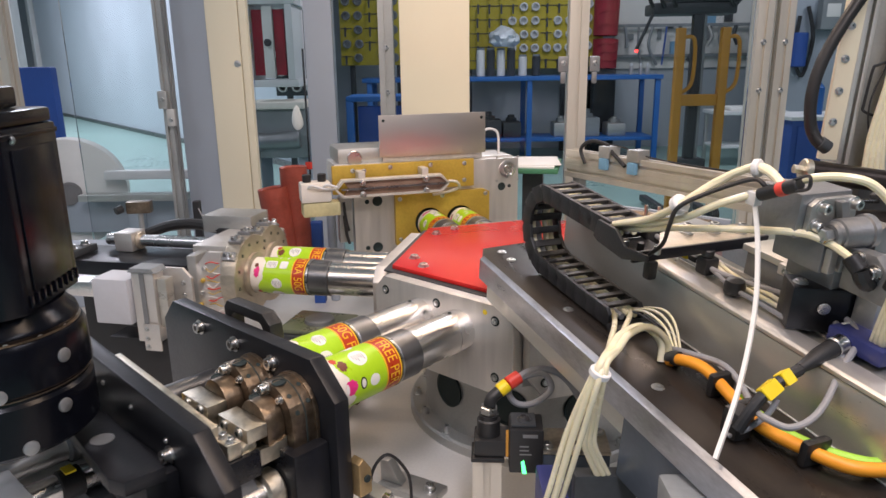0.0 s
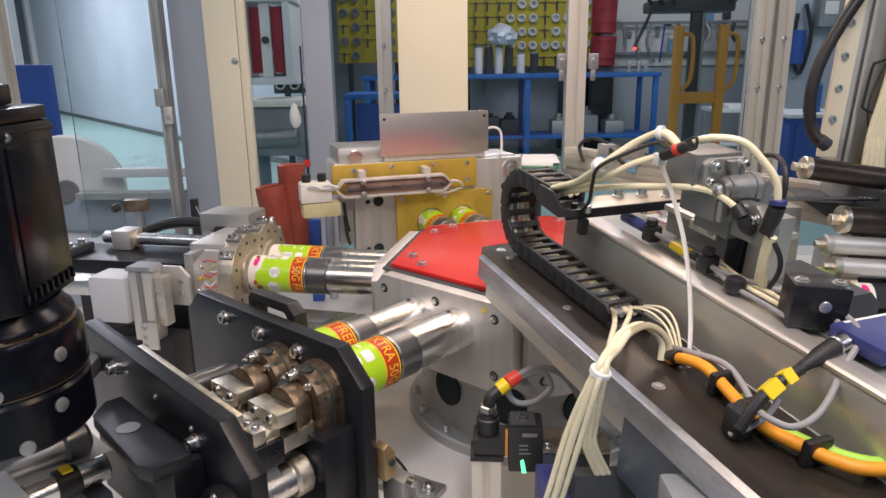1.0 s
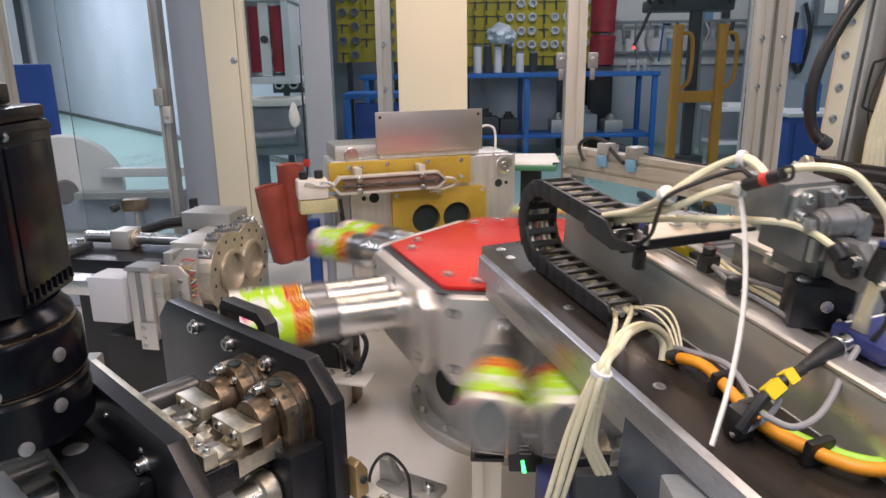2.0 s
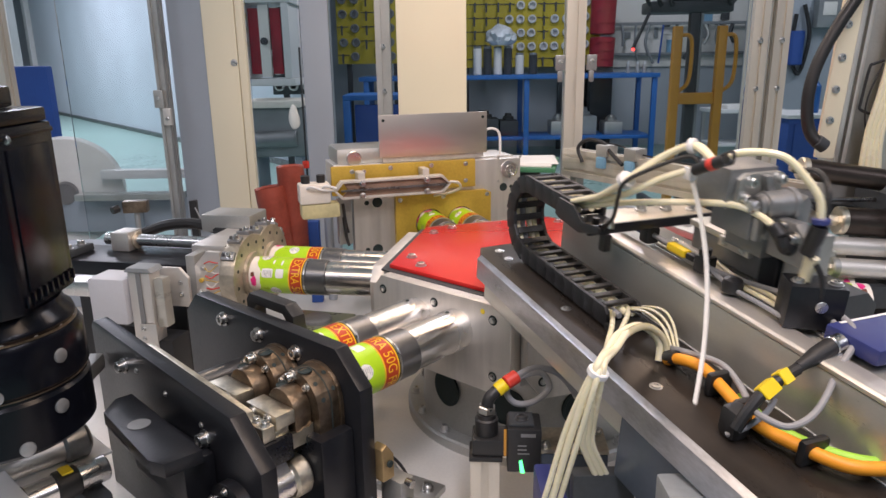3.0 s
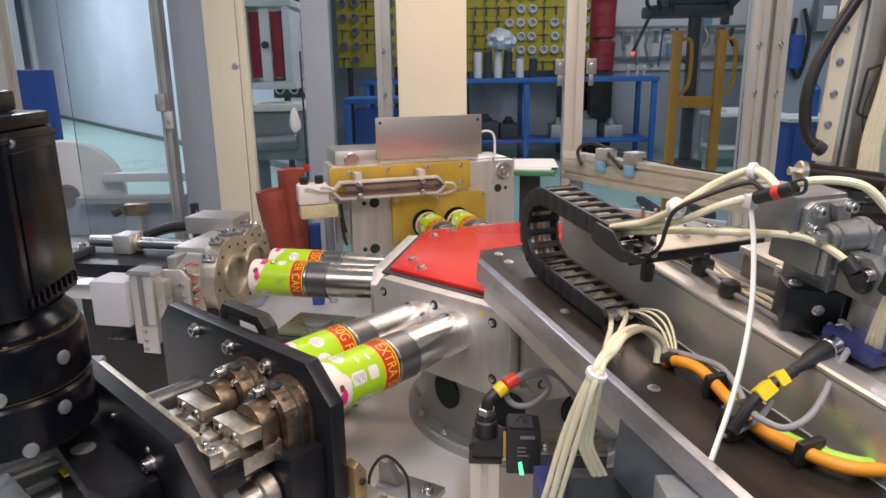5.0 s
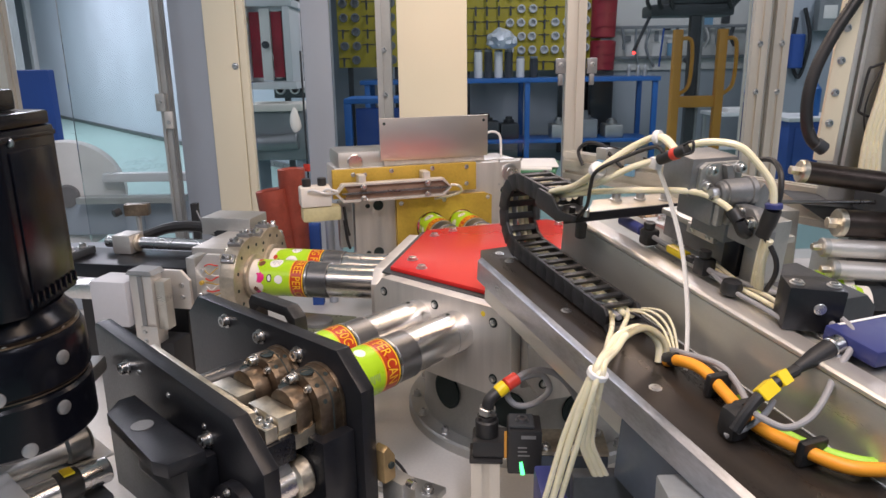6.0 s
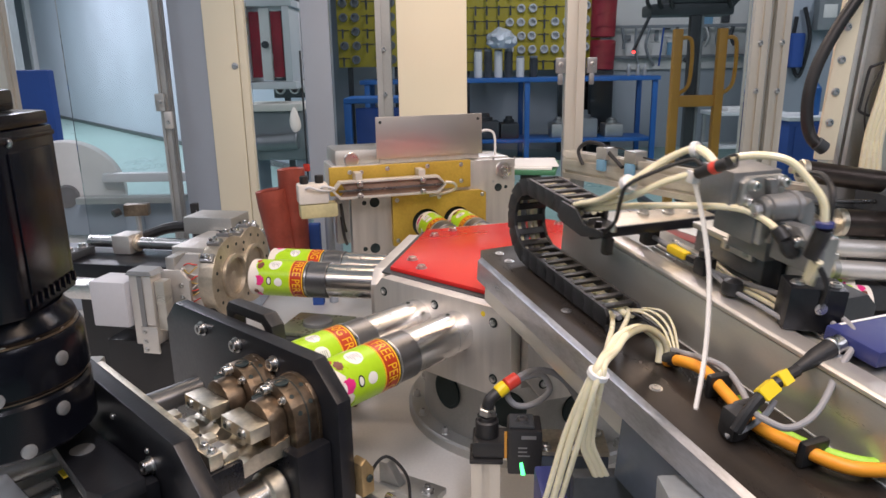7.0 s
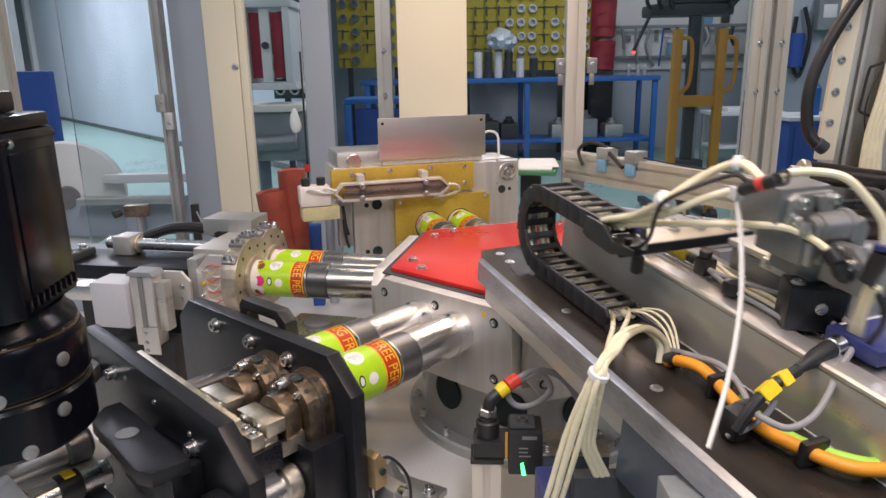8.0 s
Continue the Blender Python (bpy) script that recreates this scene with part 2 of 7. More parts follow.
def solid(name, bm, material, label, category="", kind="", m=None, group=""):
    ob = part(name, bm, material)
    if m:
        ob.matrix_world = m
    return tagged(ob, label, category, group, kind)


def again(ob, parent=None, m=None):
    """Another part on the same mesh."""
    o = new(ob.name.split(".")[0], ob.data)
    o.parent = parent or ob.parent
    o.matrix_basis = m or Matrix()
    return o


def screw_mesh(r, h):
    """A socket-head screw that stands along +x: washer, head, recessed hexagon."""
    bm = lathe([(0, r * 1.35), (h * 0.18, r * 1.35), (h * 0.2, r), (h * 0.9, r), (h, r * 0.88), (h, r * 0.5), (h * 0.45, r * 0.5)], (0, 0, 0), (1, 0, 0), 16)
    return bm


def screws(parent, places, r=0.006, h=0.008, name="screw", turn=None, material=None):
    """Screws under a thing at places (in its space); turn: the pose that lays +x along the screw."""
    first = None
    for p in places:
        m = Matrix.Translation(p) @ (turn or Matrix())
        if first is None:
            first = part(name, screw_mesh(r, h), material or BOLT, parent)
            first.matrix_basis = m
        else:
            again(first, parent, m)


def station(az):
    return pose(CX, CY, 0, 0, 0, az)


UP = pose(0, 0, 0, 0, -90, 0)       # +x laid along +z
TOWARD = pose(0, 0, 0, 0, 0, 180)   # +x laid along -x
SIDE_L = pose(0, 0, 0, 0, 0, 90)    # +x laid along +y
SIDE_R = pose(0, 0, 0, 0, 0, -90)   # +x laid along -y


def text_bm(words, size):
    """Flat lettering in the built-in font, centred on the origin, in the xy plane."""
    cu = bpy.data.curves.new("lettering", "FONT")
    cu.body, cu.size, cu.align_x, cu.align_y, cu.resolution_u = words, size, "LEFT", "CENTER", 3
    ob = bpy.data.objects.new("lettering", cu)
    scene.collection.objects.link(ob)
    dg = bpy.context.evaluated_depsgraph_get()
    me = bpy.data.meshes.new_from_object(ob.evaluated_get(dg))
    bm = bmesh.new()
    bm.from_mesh(me)
    bpy.data.objects.remove(ob)
    bpy.data.curves.remove(cu)
    bpy.data.meshes.remove(me)
    return bm

# ---- the setting ----
FL = 0.42      # hall floor
solid("floor", box((-16, -5, FL - 0.2), (14, 24, FL)), FLOOR, "glossy pale green epoxy factory floor", kind="structure")
solid("wall_back", box((-3.2, 9.6, FL), (14, 9.8, 4.6)), WALL, "pale painted factory wall behind the workbench", kind="structure")
solid("wall_far", box((-16, 23.8, FL), (14, 24, 4.6)), WALL, "pale far factory wall", kind="structure")
solid("wall_right", box((13.8, -5, FL), (14, 24, 4.6)), WALL, "pale painted factory wall", kind="structure")
solid("wall_left", box((-16, -5, FL), (-15.8, 24, 4.6)), WALL, "pale painted factory wall", kind="structure")
solid("wall_front", box((-16, -5.2, FL), (14, -5, 4.6)), WALL, "pale painted factory wall", kind="structure")
solid("ceiling", box((-16, -5, 4.6), (14, 24, 4.8)), WALL, "pale factory ceiling", kind="structure")


def partition():
    t = thing("partition_wall", pose(-10.6, 19.2, FL, 0, 0, -51.5), "pale blue smooth partition panels with a dark base strip", "partition", kind="structure")
    for a, b in ((0, 9.98), (10.0, 15.0)):
        part("panel", box((a, 0, 0.06), (b, 0.1, 4.1), 0.01), PARTITION, t)
    part("base_strip", box((0, -0.03, 0), (15, -0.003, 0.06)), STEEL_DARK, t)
    part("post", box((-0.5, -0.1, 0), (-0.1, 0.12, 4.1), 0.02), WHITE_PLASTIC, t)


partition()


def machine_table():
    t = thing("machine_table", pose(0, 0, 0), "brushed metal machine table with a grey base", "machine table")
    part("top", box((-1.55, 0.25, TABLE - 0.03), (1.9, 2.45, TABLE), 0.004), TABLETOP, t)
    part("base", box((-1.5, 0.3, FL), (1.85, 2.40, TABLE - 0.034), 0.01), GREY_COAT, t)


machine_table()


def profile_bm(x0, x1, y0, y1, z0, z1):
    """A slotted extruded post: a square with a groove down each face."""
    cx, cy, g, d = (x0 + x1) / 2, (y0 + y1) / 2, 0.005, 0.007
    o = [(x0, y0), (cx - g, y0), (cx - g, y0 + d), (cx + g, y0 + d), (cx + g, y0), (x1, y0), (x1, cy - g), (x1 - d, cy - g), (x1 - d, cy + g), (x1, cy + g),
         (x1, y1), (cx + g, y1), (cx + g, y1 - d), (cx - g, y1 - d), (cx - g, y1), (x0, y1), (x0, cy + g), (x0 + d, cy + g), (x0 + d, cy - g), (x0, cy - g)]
    return prism(o, 2, z0, z1)


def guard_post(x0, x1, y, label, material, bolts=()):
    t = thing("guard_post", pose(0, 0, 0), label, "guard post", "guard posts")
    part("profile", profile_bm(x0, x1, y, y + 0.05, TABLE, 2.3), material, t)
    screws(t, [((x0 + x1) / 2, y, z) for z in bolts], 0.007, 0.006, turn=SIDE_R)


def hinge(x, z):
    t = thing("panel_hinge", pose(x, 2.29, z), "small metal panel hinge with a screw on the guard post", "hinge", "panel hinges")
    part("plate", box((-0.016, -0.004, -0.024), (0.016, 0.009, 0.024), 0.003), GREY_BODY, t)
    part("lower_leaf", box((-0.008, -0.003, -0.060), (0.008, 0.009, -0.0245), 0.003), GREY_BODY, t)
    screws(t, [(0, -0.004, 0.004)], 0.006, 0.004, turn=SIDE_R)


hinge(0.392, 1.56)
hinge(0.492, 1.56)
guard_post(0.411, 0.472, 2.3, "slotted aluminium guard post behind the machine", PROFILE)
guard_post(1.003, 1.053, 2.3, "slotted aluminium guard post with screws", PROFILE, (1.62, 1.47, 1.77))
guard_post(1.072, 1.122, 2.3, "slotted aluminium guard post with screws", PROFILE, (1.62, 1.47, 1.77))
guard_post(-0.197, -0.15, 2.32, "dark slotted aluminium guard post", ALU_DULL, (1.48, 1.62))
guard_post(-1.250, -1.200, 2.0, "slotted aluminium guard post with screws", PROFILE, (1.6, 1.5))
guard_post(-0.89, -0.862, 2.27, "narrow slotted aluminium door post", ALU_DULL)


def corner_column():
    t = thing("corner_column", pose(0, 0, 0), "wide cream sheet-metal corner column with a rivet, its shaded side coloured grey", "column")
    # the grey coat paints in the shade and cool light on this facet
    part("side_panel", prism([(-0.860, 2.34), (-0.735, 2.295), (-0.735, 2.42), (-0.860, 2.42)], 2, TABLE, 2.3, 0.004), GREY_COAT, t, "side panel coloured grey for shade and cool light")
    part("front_panel", box((-0.7345, 2.29, TABLE), (-0.632, 2.325, 2.3), 0.004), CREAM, t, "cream front panel")
    part("edge_panel", box((-0.6305, 2.293, TABLE), (-0.607, 2.325, 2.3), 0.003), CREAM, t, "narrow cream edge panel")
    screws(t, [(-0.645, 2.29, 1.575)], 0.008, 0.004, "rivet", SIDE_R)


corner_column()


def hood_column():
    t = thing("hood_column", pose(0, 0, 0), "wide bright cream sheet-metal column behind the sealing head", "column")
    part("front_panel", box((-0.12, 2.15, 1.0), (0.087, 2.16, 2.3), 0.003), CREAM, t)
    part("side_panel", box((-0.118, 2.1605, 1.0), (-0.108, 2.26, 2.3), 0.002), CREAM, t)
    part("side_panel", box((0.075, 2.1605, 1.0), (0.085, 2.26, 2.3), 0.002), CREAM, t)
    part("foot", box((-0.15, 2.13, TABLE), (0.12, 2.28, 0.998), 0.004), ALU_DULL, t)


hood_column()
solid("door_post", box((-0.437, 2.33, TABLE), (-0.345, 2.39, 2.3), 0.01), GREY_COAT, "pale blue-grey painted sheet-metal door post", "post")


def door_latch():
    t = thing("door_latch", pose(-0.875, 2.262, 1.44), "small grey metal door latch on the guard post", "latch")
    part("plate", box((-0.022, -0.012, 0.0), (0.008, 0.007, 0.055), 0.003), ALU_DULL, t)
    part("strike", box((0.0, -0.009, -0.055), (0.026, 0.007, -0.001), 0.003), ALU, t)
    screws(t, [(-0.007, -0.012, 0.03), (0.013, -0.009, -0.035)], 0.005, 0.004, turn=SIDE_R)


door_latch()
for gx0, gx1, gz0 in ((-1.199, -0.892, TABLE), (-0.604, -0.44, TABLE), (-0.343, -0.199, TABLE), (-0.148, 0.409, TABLE), (0.474, 1.001, TABLE), (1.124, 1.9, TABLE)):
    g = solid("window_1", box((gx0, 2.318, gz0), (gx1, 2.324, 2.3)), GLASS, "clear guard glass pane", kind="structure")
    g.visible_shadow = False


# ---- turret ----
def turret_angle(t):
    k, total = 0, 0.0
    while True:
        a = START + k * PERIOD
        if t <= a:
            return total
        u = min((t - a) / 0.255, 1.0)
        total += 60 * (1 - math.cos(math.pi * u)) / 2
        if u < 1:
            return total
        k += 1


def hexagon(apothem, turn=0.0):
    r = apothem / math.cos(math.pi / 6)
    return [(r * math.cos(radians(turn + 30 + 60 * i)), r * math.sin(radians(turn + 30 + 60 * i))) for i in range(6)]


def indexing_turret():
    t = thing("indexing_turret", station(FRONT), "six-sided aluminium indexing turret with a red cover and paired steel mandrels", "turret")
    part("hub", prism(hexagon(0.262), 2, 1.075, 1.208, 0.003), ALU_DULL, t)
    part("cover_plate", prism(hexagon(0.252), 2, 1.212, 1.219, 0.001), RED, t, "glossy red hexagonal cover plate")
    part("rim_plate", prism(hexagon(0.266), 2, 1.2085, 1.2118, 0.001), DARK, t, "thin black gasket under the cover")
    caps = [(0.243 * math.cos(radians(a)), 0.243 * math.sin(radians(a)), 1.219) for i in range(6) for a in (30 + 60 * i - 7, 30 + 60 * i + 7)]
    screws(t, caps, 0.0075, 0.006, "cap_screw", UP)
    w, face, mandrel, ring, pin, bore = 0.152, None, None, None, None, None
    outline = [(-w, 1.10), (-w + 0.028, 1.062), (w - 0.028, 1.062), (w, 1.10), (w, 1.185), (w - 0.022, 1.2105), (-w + 0.022, 1.2105), (-w, 1.185)]
    for i in range(6):
        m = pose(0, 0, 0, 0, 0, 60 * i)
        if face is None:
            face = part("face_plate", prism(outline, 0, 0.2625, 0.289, 0.002), ALU, t, "chamfered aluminium face plate")
        else:
            again(face, t, m)
        screws(t, [m @ Vector(p) for p in ((0.289, -0.125, 1.186), (0.289, -0.004, 1.188), (0.289, 0.118, 1.186), (0.289, 0.118, 1.092), (0.289, -0.125, 1.092))],
               0.0052, 0.003, "face_screw", m, BOLT)
        for p in ((0.2892, -0.125, 1.186), (0.2892, -0.004, 1.188), (0.2892, 0.118, 1.186), (0.2892, 0.118, 1.092), (0.2892, -0.125, 1.092)):
            if bore is None:
                bore = part("counterbore", lathe([(0, 0.0082), (0.0004, 0.0081), (0.0004, 0.0058)], (0, 0, 0), (1, 0, 0), 20), HOLE, t)
                bore.matrix_basis = m @ Matrix.Translation(p)
            else:
                again(bore, t, m @ Matrix.Translation(p))
        dot = part("paint_dot", lathe([(0, 0.0045), (0.0005, 0.004)], m @ Vector((0.2892, 0.098, 1.196)), m @ Vector((0.4, 0.098, 1.196)), 12), YELLOW, t, "yellow paint dot")
        for s in (-0.044, 0.044):
            ms = m @ pose(0.289, s, ZM)
            if mandrel is None:
                bm = lathe([(0, 0.0338), (0.003, 0.0340), (0.030, 0.0340), (0.0301, 0.0335), (0.117, 0.0335), (0.118, 0.0325), (0.118, 0.02)], (0, 0, 0), (1, 0, 0), 40)
                mandrel = part("mandrel", bm, STEEL, t, "polished turned steel mandrel", 11)
                mandrel.matrix_basis = ms
                bm = lathe([(0.1185, 0.03), (0.1185, 0.0352), (0.120, 0.0362), (0.157, 0.0362), (0.159, 0.035), (0.280, 0.0345), (0.282, 0.03)], (0, 0, 0), (1, 0, 0), 40)
                ring = part("collar", bm, STEEL_DARK, mandrel, "dark steel collar", 11)
                bm = rod((0.022, 0, 0.033), (0.022, 0, 0.0350), 0.0034, 12)
                pin = part("set_screw", bm, HOLE, mandrel)
            else:
                o = again(mandrel, t, ms)
                again(ring, o)
                again(pin, o)
    return t


TURRET = indexing_turret()


def turret_base():
    t = thing("turret_base", station(0), "round grey cast turret base bolted to the table", "machine base")
    part("column", lathe([(0.0, 0.228), (0.03, 0.222), (0.168, 0.222), (0.1735, 0.218)], (0, 0, TABLE), (0, 0, 1.1), 64), ALU_DULL, t)
    part("flange", lathe([(0, 0.255), (0.016, 0.255), (0.020, 0.251)], (0, 0, TABLE), (0, 0, 1), 64), ALU_DULL, t)
    for a in (-143, -110, -77, -44, 170):
        c = Vector((math.cos(radians(a)), math.sin(radians(a)), 0))
        part("access_port", lathe([(0, 0.034), (0.004, 0.034), (0.004, 0.029), (0.003, 0.028)], c * 0.2205 + Vector((0, 0, TABLE + 0.095)), c * 0.4 + Vector((0, 0, TABLE + 0.095)), 28), HOLE, t, "dark round access port")
    screws(t, [(0.239 * math.cos(radians(a)), 0.239 * math.sin(radians(a)), TABLE + 0.020) for a in range(0, 360, 20)], 0.0065, 0.012, "flange_screw", UP)


turret_base()


# ---- cans on the mandrels ----
CAN_R = 0.0368


def wrap(bm, r, x0, turn):
    """Bend flat lettering round the can: the line runs round the tube, its foot toward the open end."""
    for v in bm.verts:
        a = turn - v.co.x / CAN_R
        v.co = Vector((x0 - v.co.y, r * math.cos(a), r * math.sin(a)))
    return bm


def patch(r, x0, turn, sx, sy, seg=18, jag=0.0, seed=1, square=0.0):
    """A printed blot on the can: a fan in (length, turn) space, wobbling by jag."""
    rnd = random.Random(seed)
    bm = bmesh.new()
    c = bm.verts.new((x0, r * math.cos(turn), r * math.sin(turn)))
    wob, rings = [1 + jag * rnd.uniform(-1, 1) for _ in range(seg)], []
    for f in (0.25, 0.5, 0.75, 1.0):
        ring = []
        for i in range(seg):
            a = 2 * math.pi * i / seg
            k = wob[i] * f / max(abs(math.cos(a)), abs(math.sin(a))) ** square
            t = turn + sy * k * math.sin(a) / CAN_R
            ring.append(bm.verts.new((x0 + sx * k * math.cos(a), r * math.cos(t), r * math.sin(t))))
        rings.append(ring)
    for i in range(seg):
        j = (i + 1) % seg
        bm.faces.new((c, rings[0][i], rings[0][j]))
        for a, b in zip(rings, rings[1:]):
            bm.faces.new((a[i], b[i], b[j], a[j]))
    bmesh.ops.recalc_face_normals(bm, faces=bm.faces[:])
    return bm


def can():
    """A composite tube, axis along +x; the open rim toward the turret at x = 0.160."""
    t = thing("paper_can", pose(0, 0, 0), "lime green and white paper can with a red printed band", "can", "cans on the mandrels")
    x = 0.160
    part("tube", lathe([(x, 0.0352), (x, CAN_R - 0.0003), (x + 0.121, CAN_R - 0.0003), (x + 0.121, 0.0352)], (0, 0, 0), (1, 0, 0), 56, close=False), CARDBOARD, t, "cream paper tube end")
    part("rim", lathe([(x - 0.001, CAN_R), (x - 0.001, CAN_R + 0.0006), (x + 0.0025, CAN_R + 0.0006), (x + 0.0025, CAN_R - 0.0002)], (0, 0, 0), (1, 0, 0), 56, close=False), BOLT, t, "rolled metal rim")
    part("dark_line", lathe([(x + 0.0026, CAN_R), (x + 0.0046, CAN_R)], (0, 0, 0), (1, 0, 0), 56, close=False), LABEL_BLACK, t)
    part("band", lathe([(x + 0.0047, CAN_R), (x + 0.0335, CAN_R)], (0, 0, 0), (1, 0, 0), 56, close=False), LABEL_RED, t, "brick red printed band")
    part("gold_line", lathe([(x + 0.0048, CAN_R + 0.0002), (x + 0.0072, CAN_R + 0.0002)], (0, 0, 0), (1, 0, 0), 56, close=False), LABEL_YELLOW, t)
    part("gold_line", lathe([(x + 0.031, CAN_R + 0.0002), (x + 0.0334, CAN_R + 0.0002)], (0, 0, 0), (1, 0, 0), 56, close=False), LABEL_YELLOW, t)
    # lime field with a ragged far edge
    bm, seg, rnd = bmesh.new(), 96, random.Random(5)
    a = [bm.verts.new((x + 0.0336, CAN_R * math.cos(2 * math.pi * i / seg), CAN_R * math.sin(2 * math.pi * i / seg))) for i in range(seg)]
    b = [bm.verts.new((x + 0.097 + 0.008 * math.sin(2 * 2 * math.pi * i / seg + 1.0) + 0.004 * abs(math.sin(7 * math.pi * i / seg)) + 0.001 * rnd.uniform(-1, 1), CAN_R * math.cos(2 * math.pi * i / seg), CAN_R * math.sin(2 * math.pi * i / seg))) for i in range(seg)]
    for i in range(seg):
        bm.faces.new((a[i], a[(i + 1) % seg], b[(i + 1) % seg], b[i]))
    bmesh.ops.recalc_face_normals(bm, faces=bm.faces[:])
    part("lime_field", bm, LIME, t, "lime green printed field")
    words = text_bm("EXTRA 50G FREE PER CAN ", 0.0245)
    w = max(v.co.x for v in words.verts)
    for v in words.verts:
        v.co.x *= 0.212 / w
    part("lettering", wrap(words, CAN_R + 0.0004, x + 0.0193, 0), LABEL_YELLOW, t, "golden yellow lettering")
    r1, r2 = CAN_R + 0.0003, CAN_R + 0.0005
    art = ((0.056, 2.25, 0.0085, 0.0085, 0.02, LABEL_WHITE, 0, r1), (0.076, 2.30, 0.0055, 0.0085, 0.0, LABEL_BLACK, 0, r1), (0.076, 2.30, 0.0036, 0.0062, 0.0, LABEL_WHITE, 0, r2),
           (0.097, 2.32, 0.0100, 0.0105, 0.12, LABEL_PINK, 0, r1), (0.104, 2.30, 0.0030, 0.0070, 0.1, LABEL_WHITE, 0, r2), (0.068, 3.30, 0.0135, 0.0135, 0.02, LABEL_WHITE, 0, r1),
           (0.098, 3.20, 0.0065, 0.0085, 0.25, LABEL_BROWN, 0, r1), (0.105, 3.55, 0.0050, 0.0060, 0.2, LABEL_RED, 0, r1), (0.102, 1.30, 0.0055, 0.0100, 0.2, LABEL_PINK, 0, r1), (0.106, 1.62, 0.0055, 0.0060, 0.25, LABEL_BROWN, 0, r1),
           (0.052, 5.30, 0.0085, 0.0095, 0.0, LABEL_WHITE, 0.7, r1), (0.078, 5.30, 0.0120, 0.0095, 0.0, LABEL_WHITE, 0.7, r1), (0.107, 4.80, 0.0060, 0.0115, 0.2, LABEL_PINK, 0, r1), (0.109, 5.20, 0.0040, 0.0050, 0.2, LABEL_BROWN, 0, r1),
           (0.050, 5.95, 0.0022, 0.0070, 0.1, LABEL_WHITE, 0, r1), (0.068, 6.00, 0.0022, 0.0060, 0.1, LABEL_WHITE, 0, r1), (0.090, 0.15, 0.0100, 0.0120, 0.06, LABEL_WHITE, 0, r1), (0.064, 4.20, 0.0110, 0.0110, 0.03, LABEL_WHITE, 0, r1))
    for k, (dx, a, sx, sy, jag, m, square, rr) in enumerate(art):
        part("print", patch(rr, x + dx, a, sx, sy, 24, jag, k, square), m, t)
    bars = bmesh.new()
    for a0, dx in ((3.26, 0.060), (5.26, 0.070), (1.0, 0.045), (4.16, 0.056), (0.1, 0.082)):
        for i in range(6):
            w = (0.013 - 0.003 * (i % 3)) / 4
            flat = bmesh.new()
            for q in range(4):
                flat.faces.new([flat.verts.new(v) for v in ((q * w, -0.0005, 0), (q * w + w, -0.0005, 0), (q * w + w, 0.0005, 0), (q * w, 0.0005, 0))])
            p = wrap(flat, r2, x + dx + 0.0032 * i, a0 + 0.2)
            me = bpy.data.meshes.new("bars")
            p.to_mesh(me)
            bars.from_mesh(me)
            bpy.data.meshes.remove(me)
            p.free()
    tagged(part("small_print", bars, MIDGREY, t, "rows of tiny unreadable print"), kind="stuff")
    return t


# roll of each can about its mandrel, station by station, near one and far one
ROLLS = [(-125, -175), (111, -128), (142, 92), (79, -175), (-54, -190), (-117, -159)]


def can_local(i, side, roll):
    return pose(0, 0, 0, 0, 0, -60 * i) @ pose(0.289, side, ZM) @ pose(0, 0, 0, roll, 0, 0)


CANS = []
for ci, pair in enumerate(ROLLS):
    for side, roll in ((0.044, pair[0]), (-0.044, pair[1])):
        ob = can() if not CANS else copy_thing(CANS[0][0], pose(0, 0, 0))
        CANS.append((ob, can_local(ci, side, roll)))


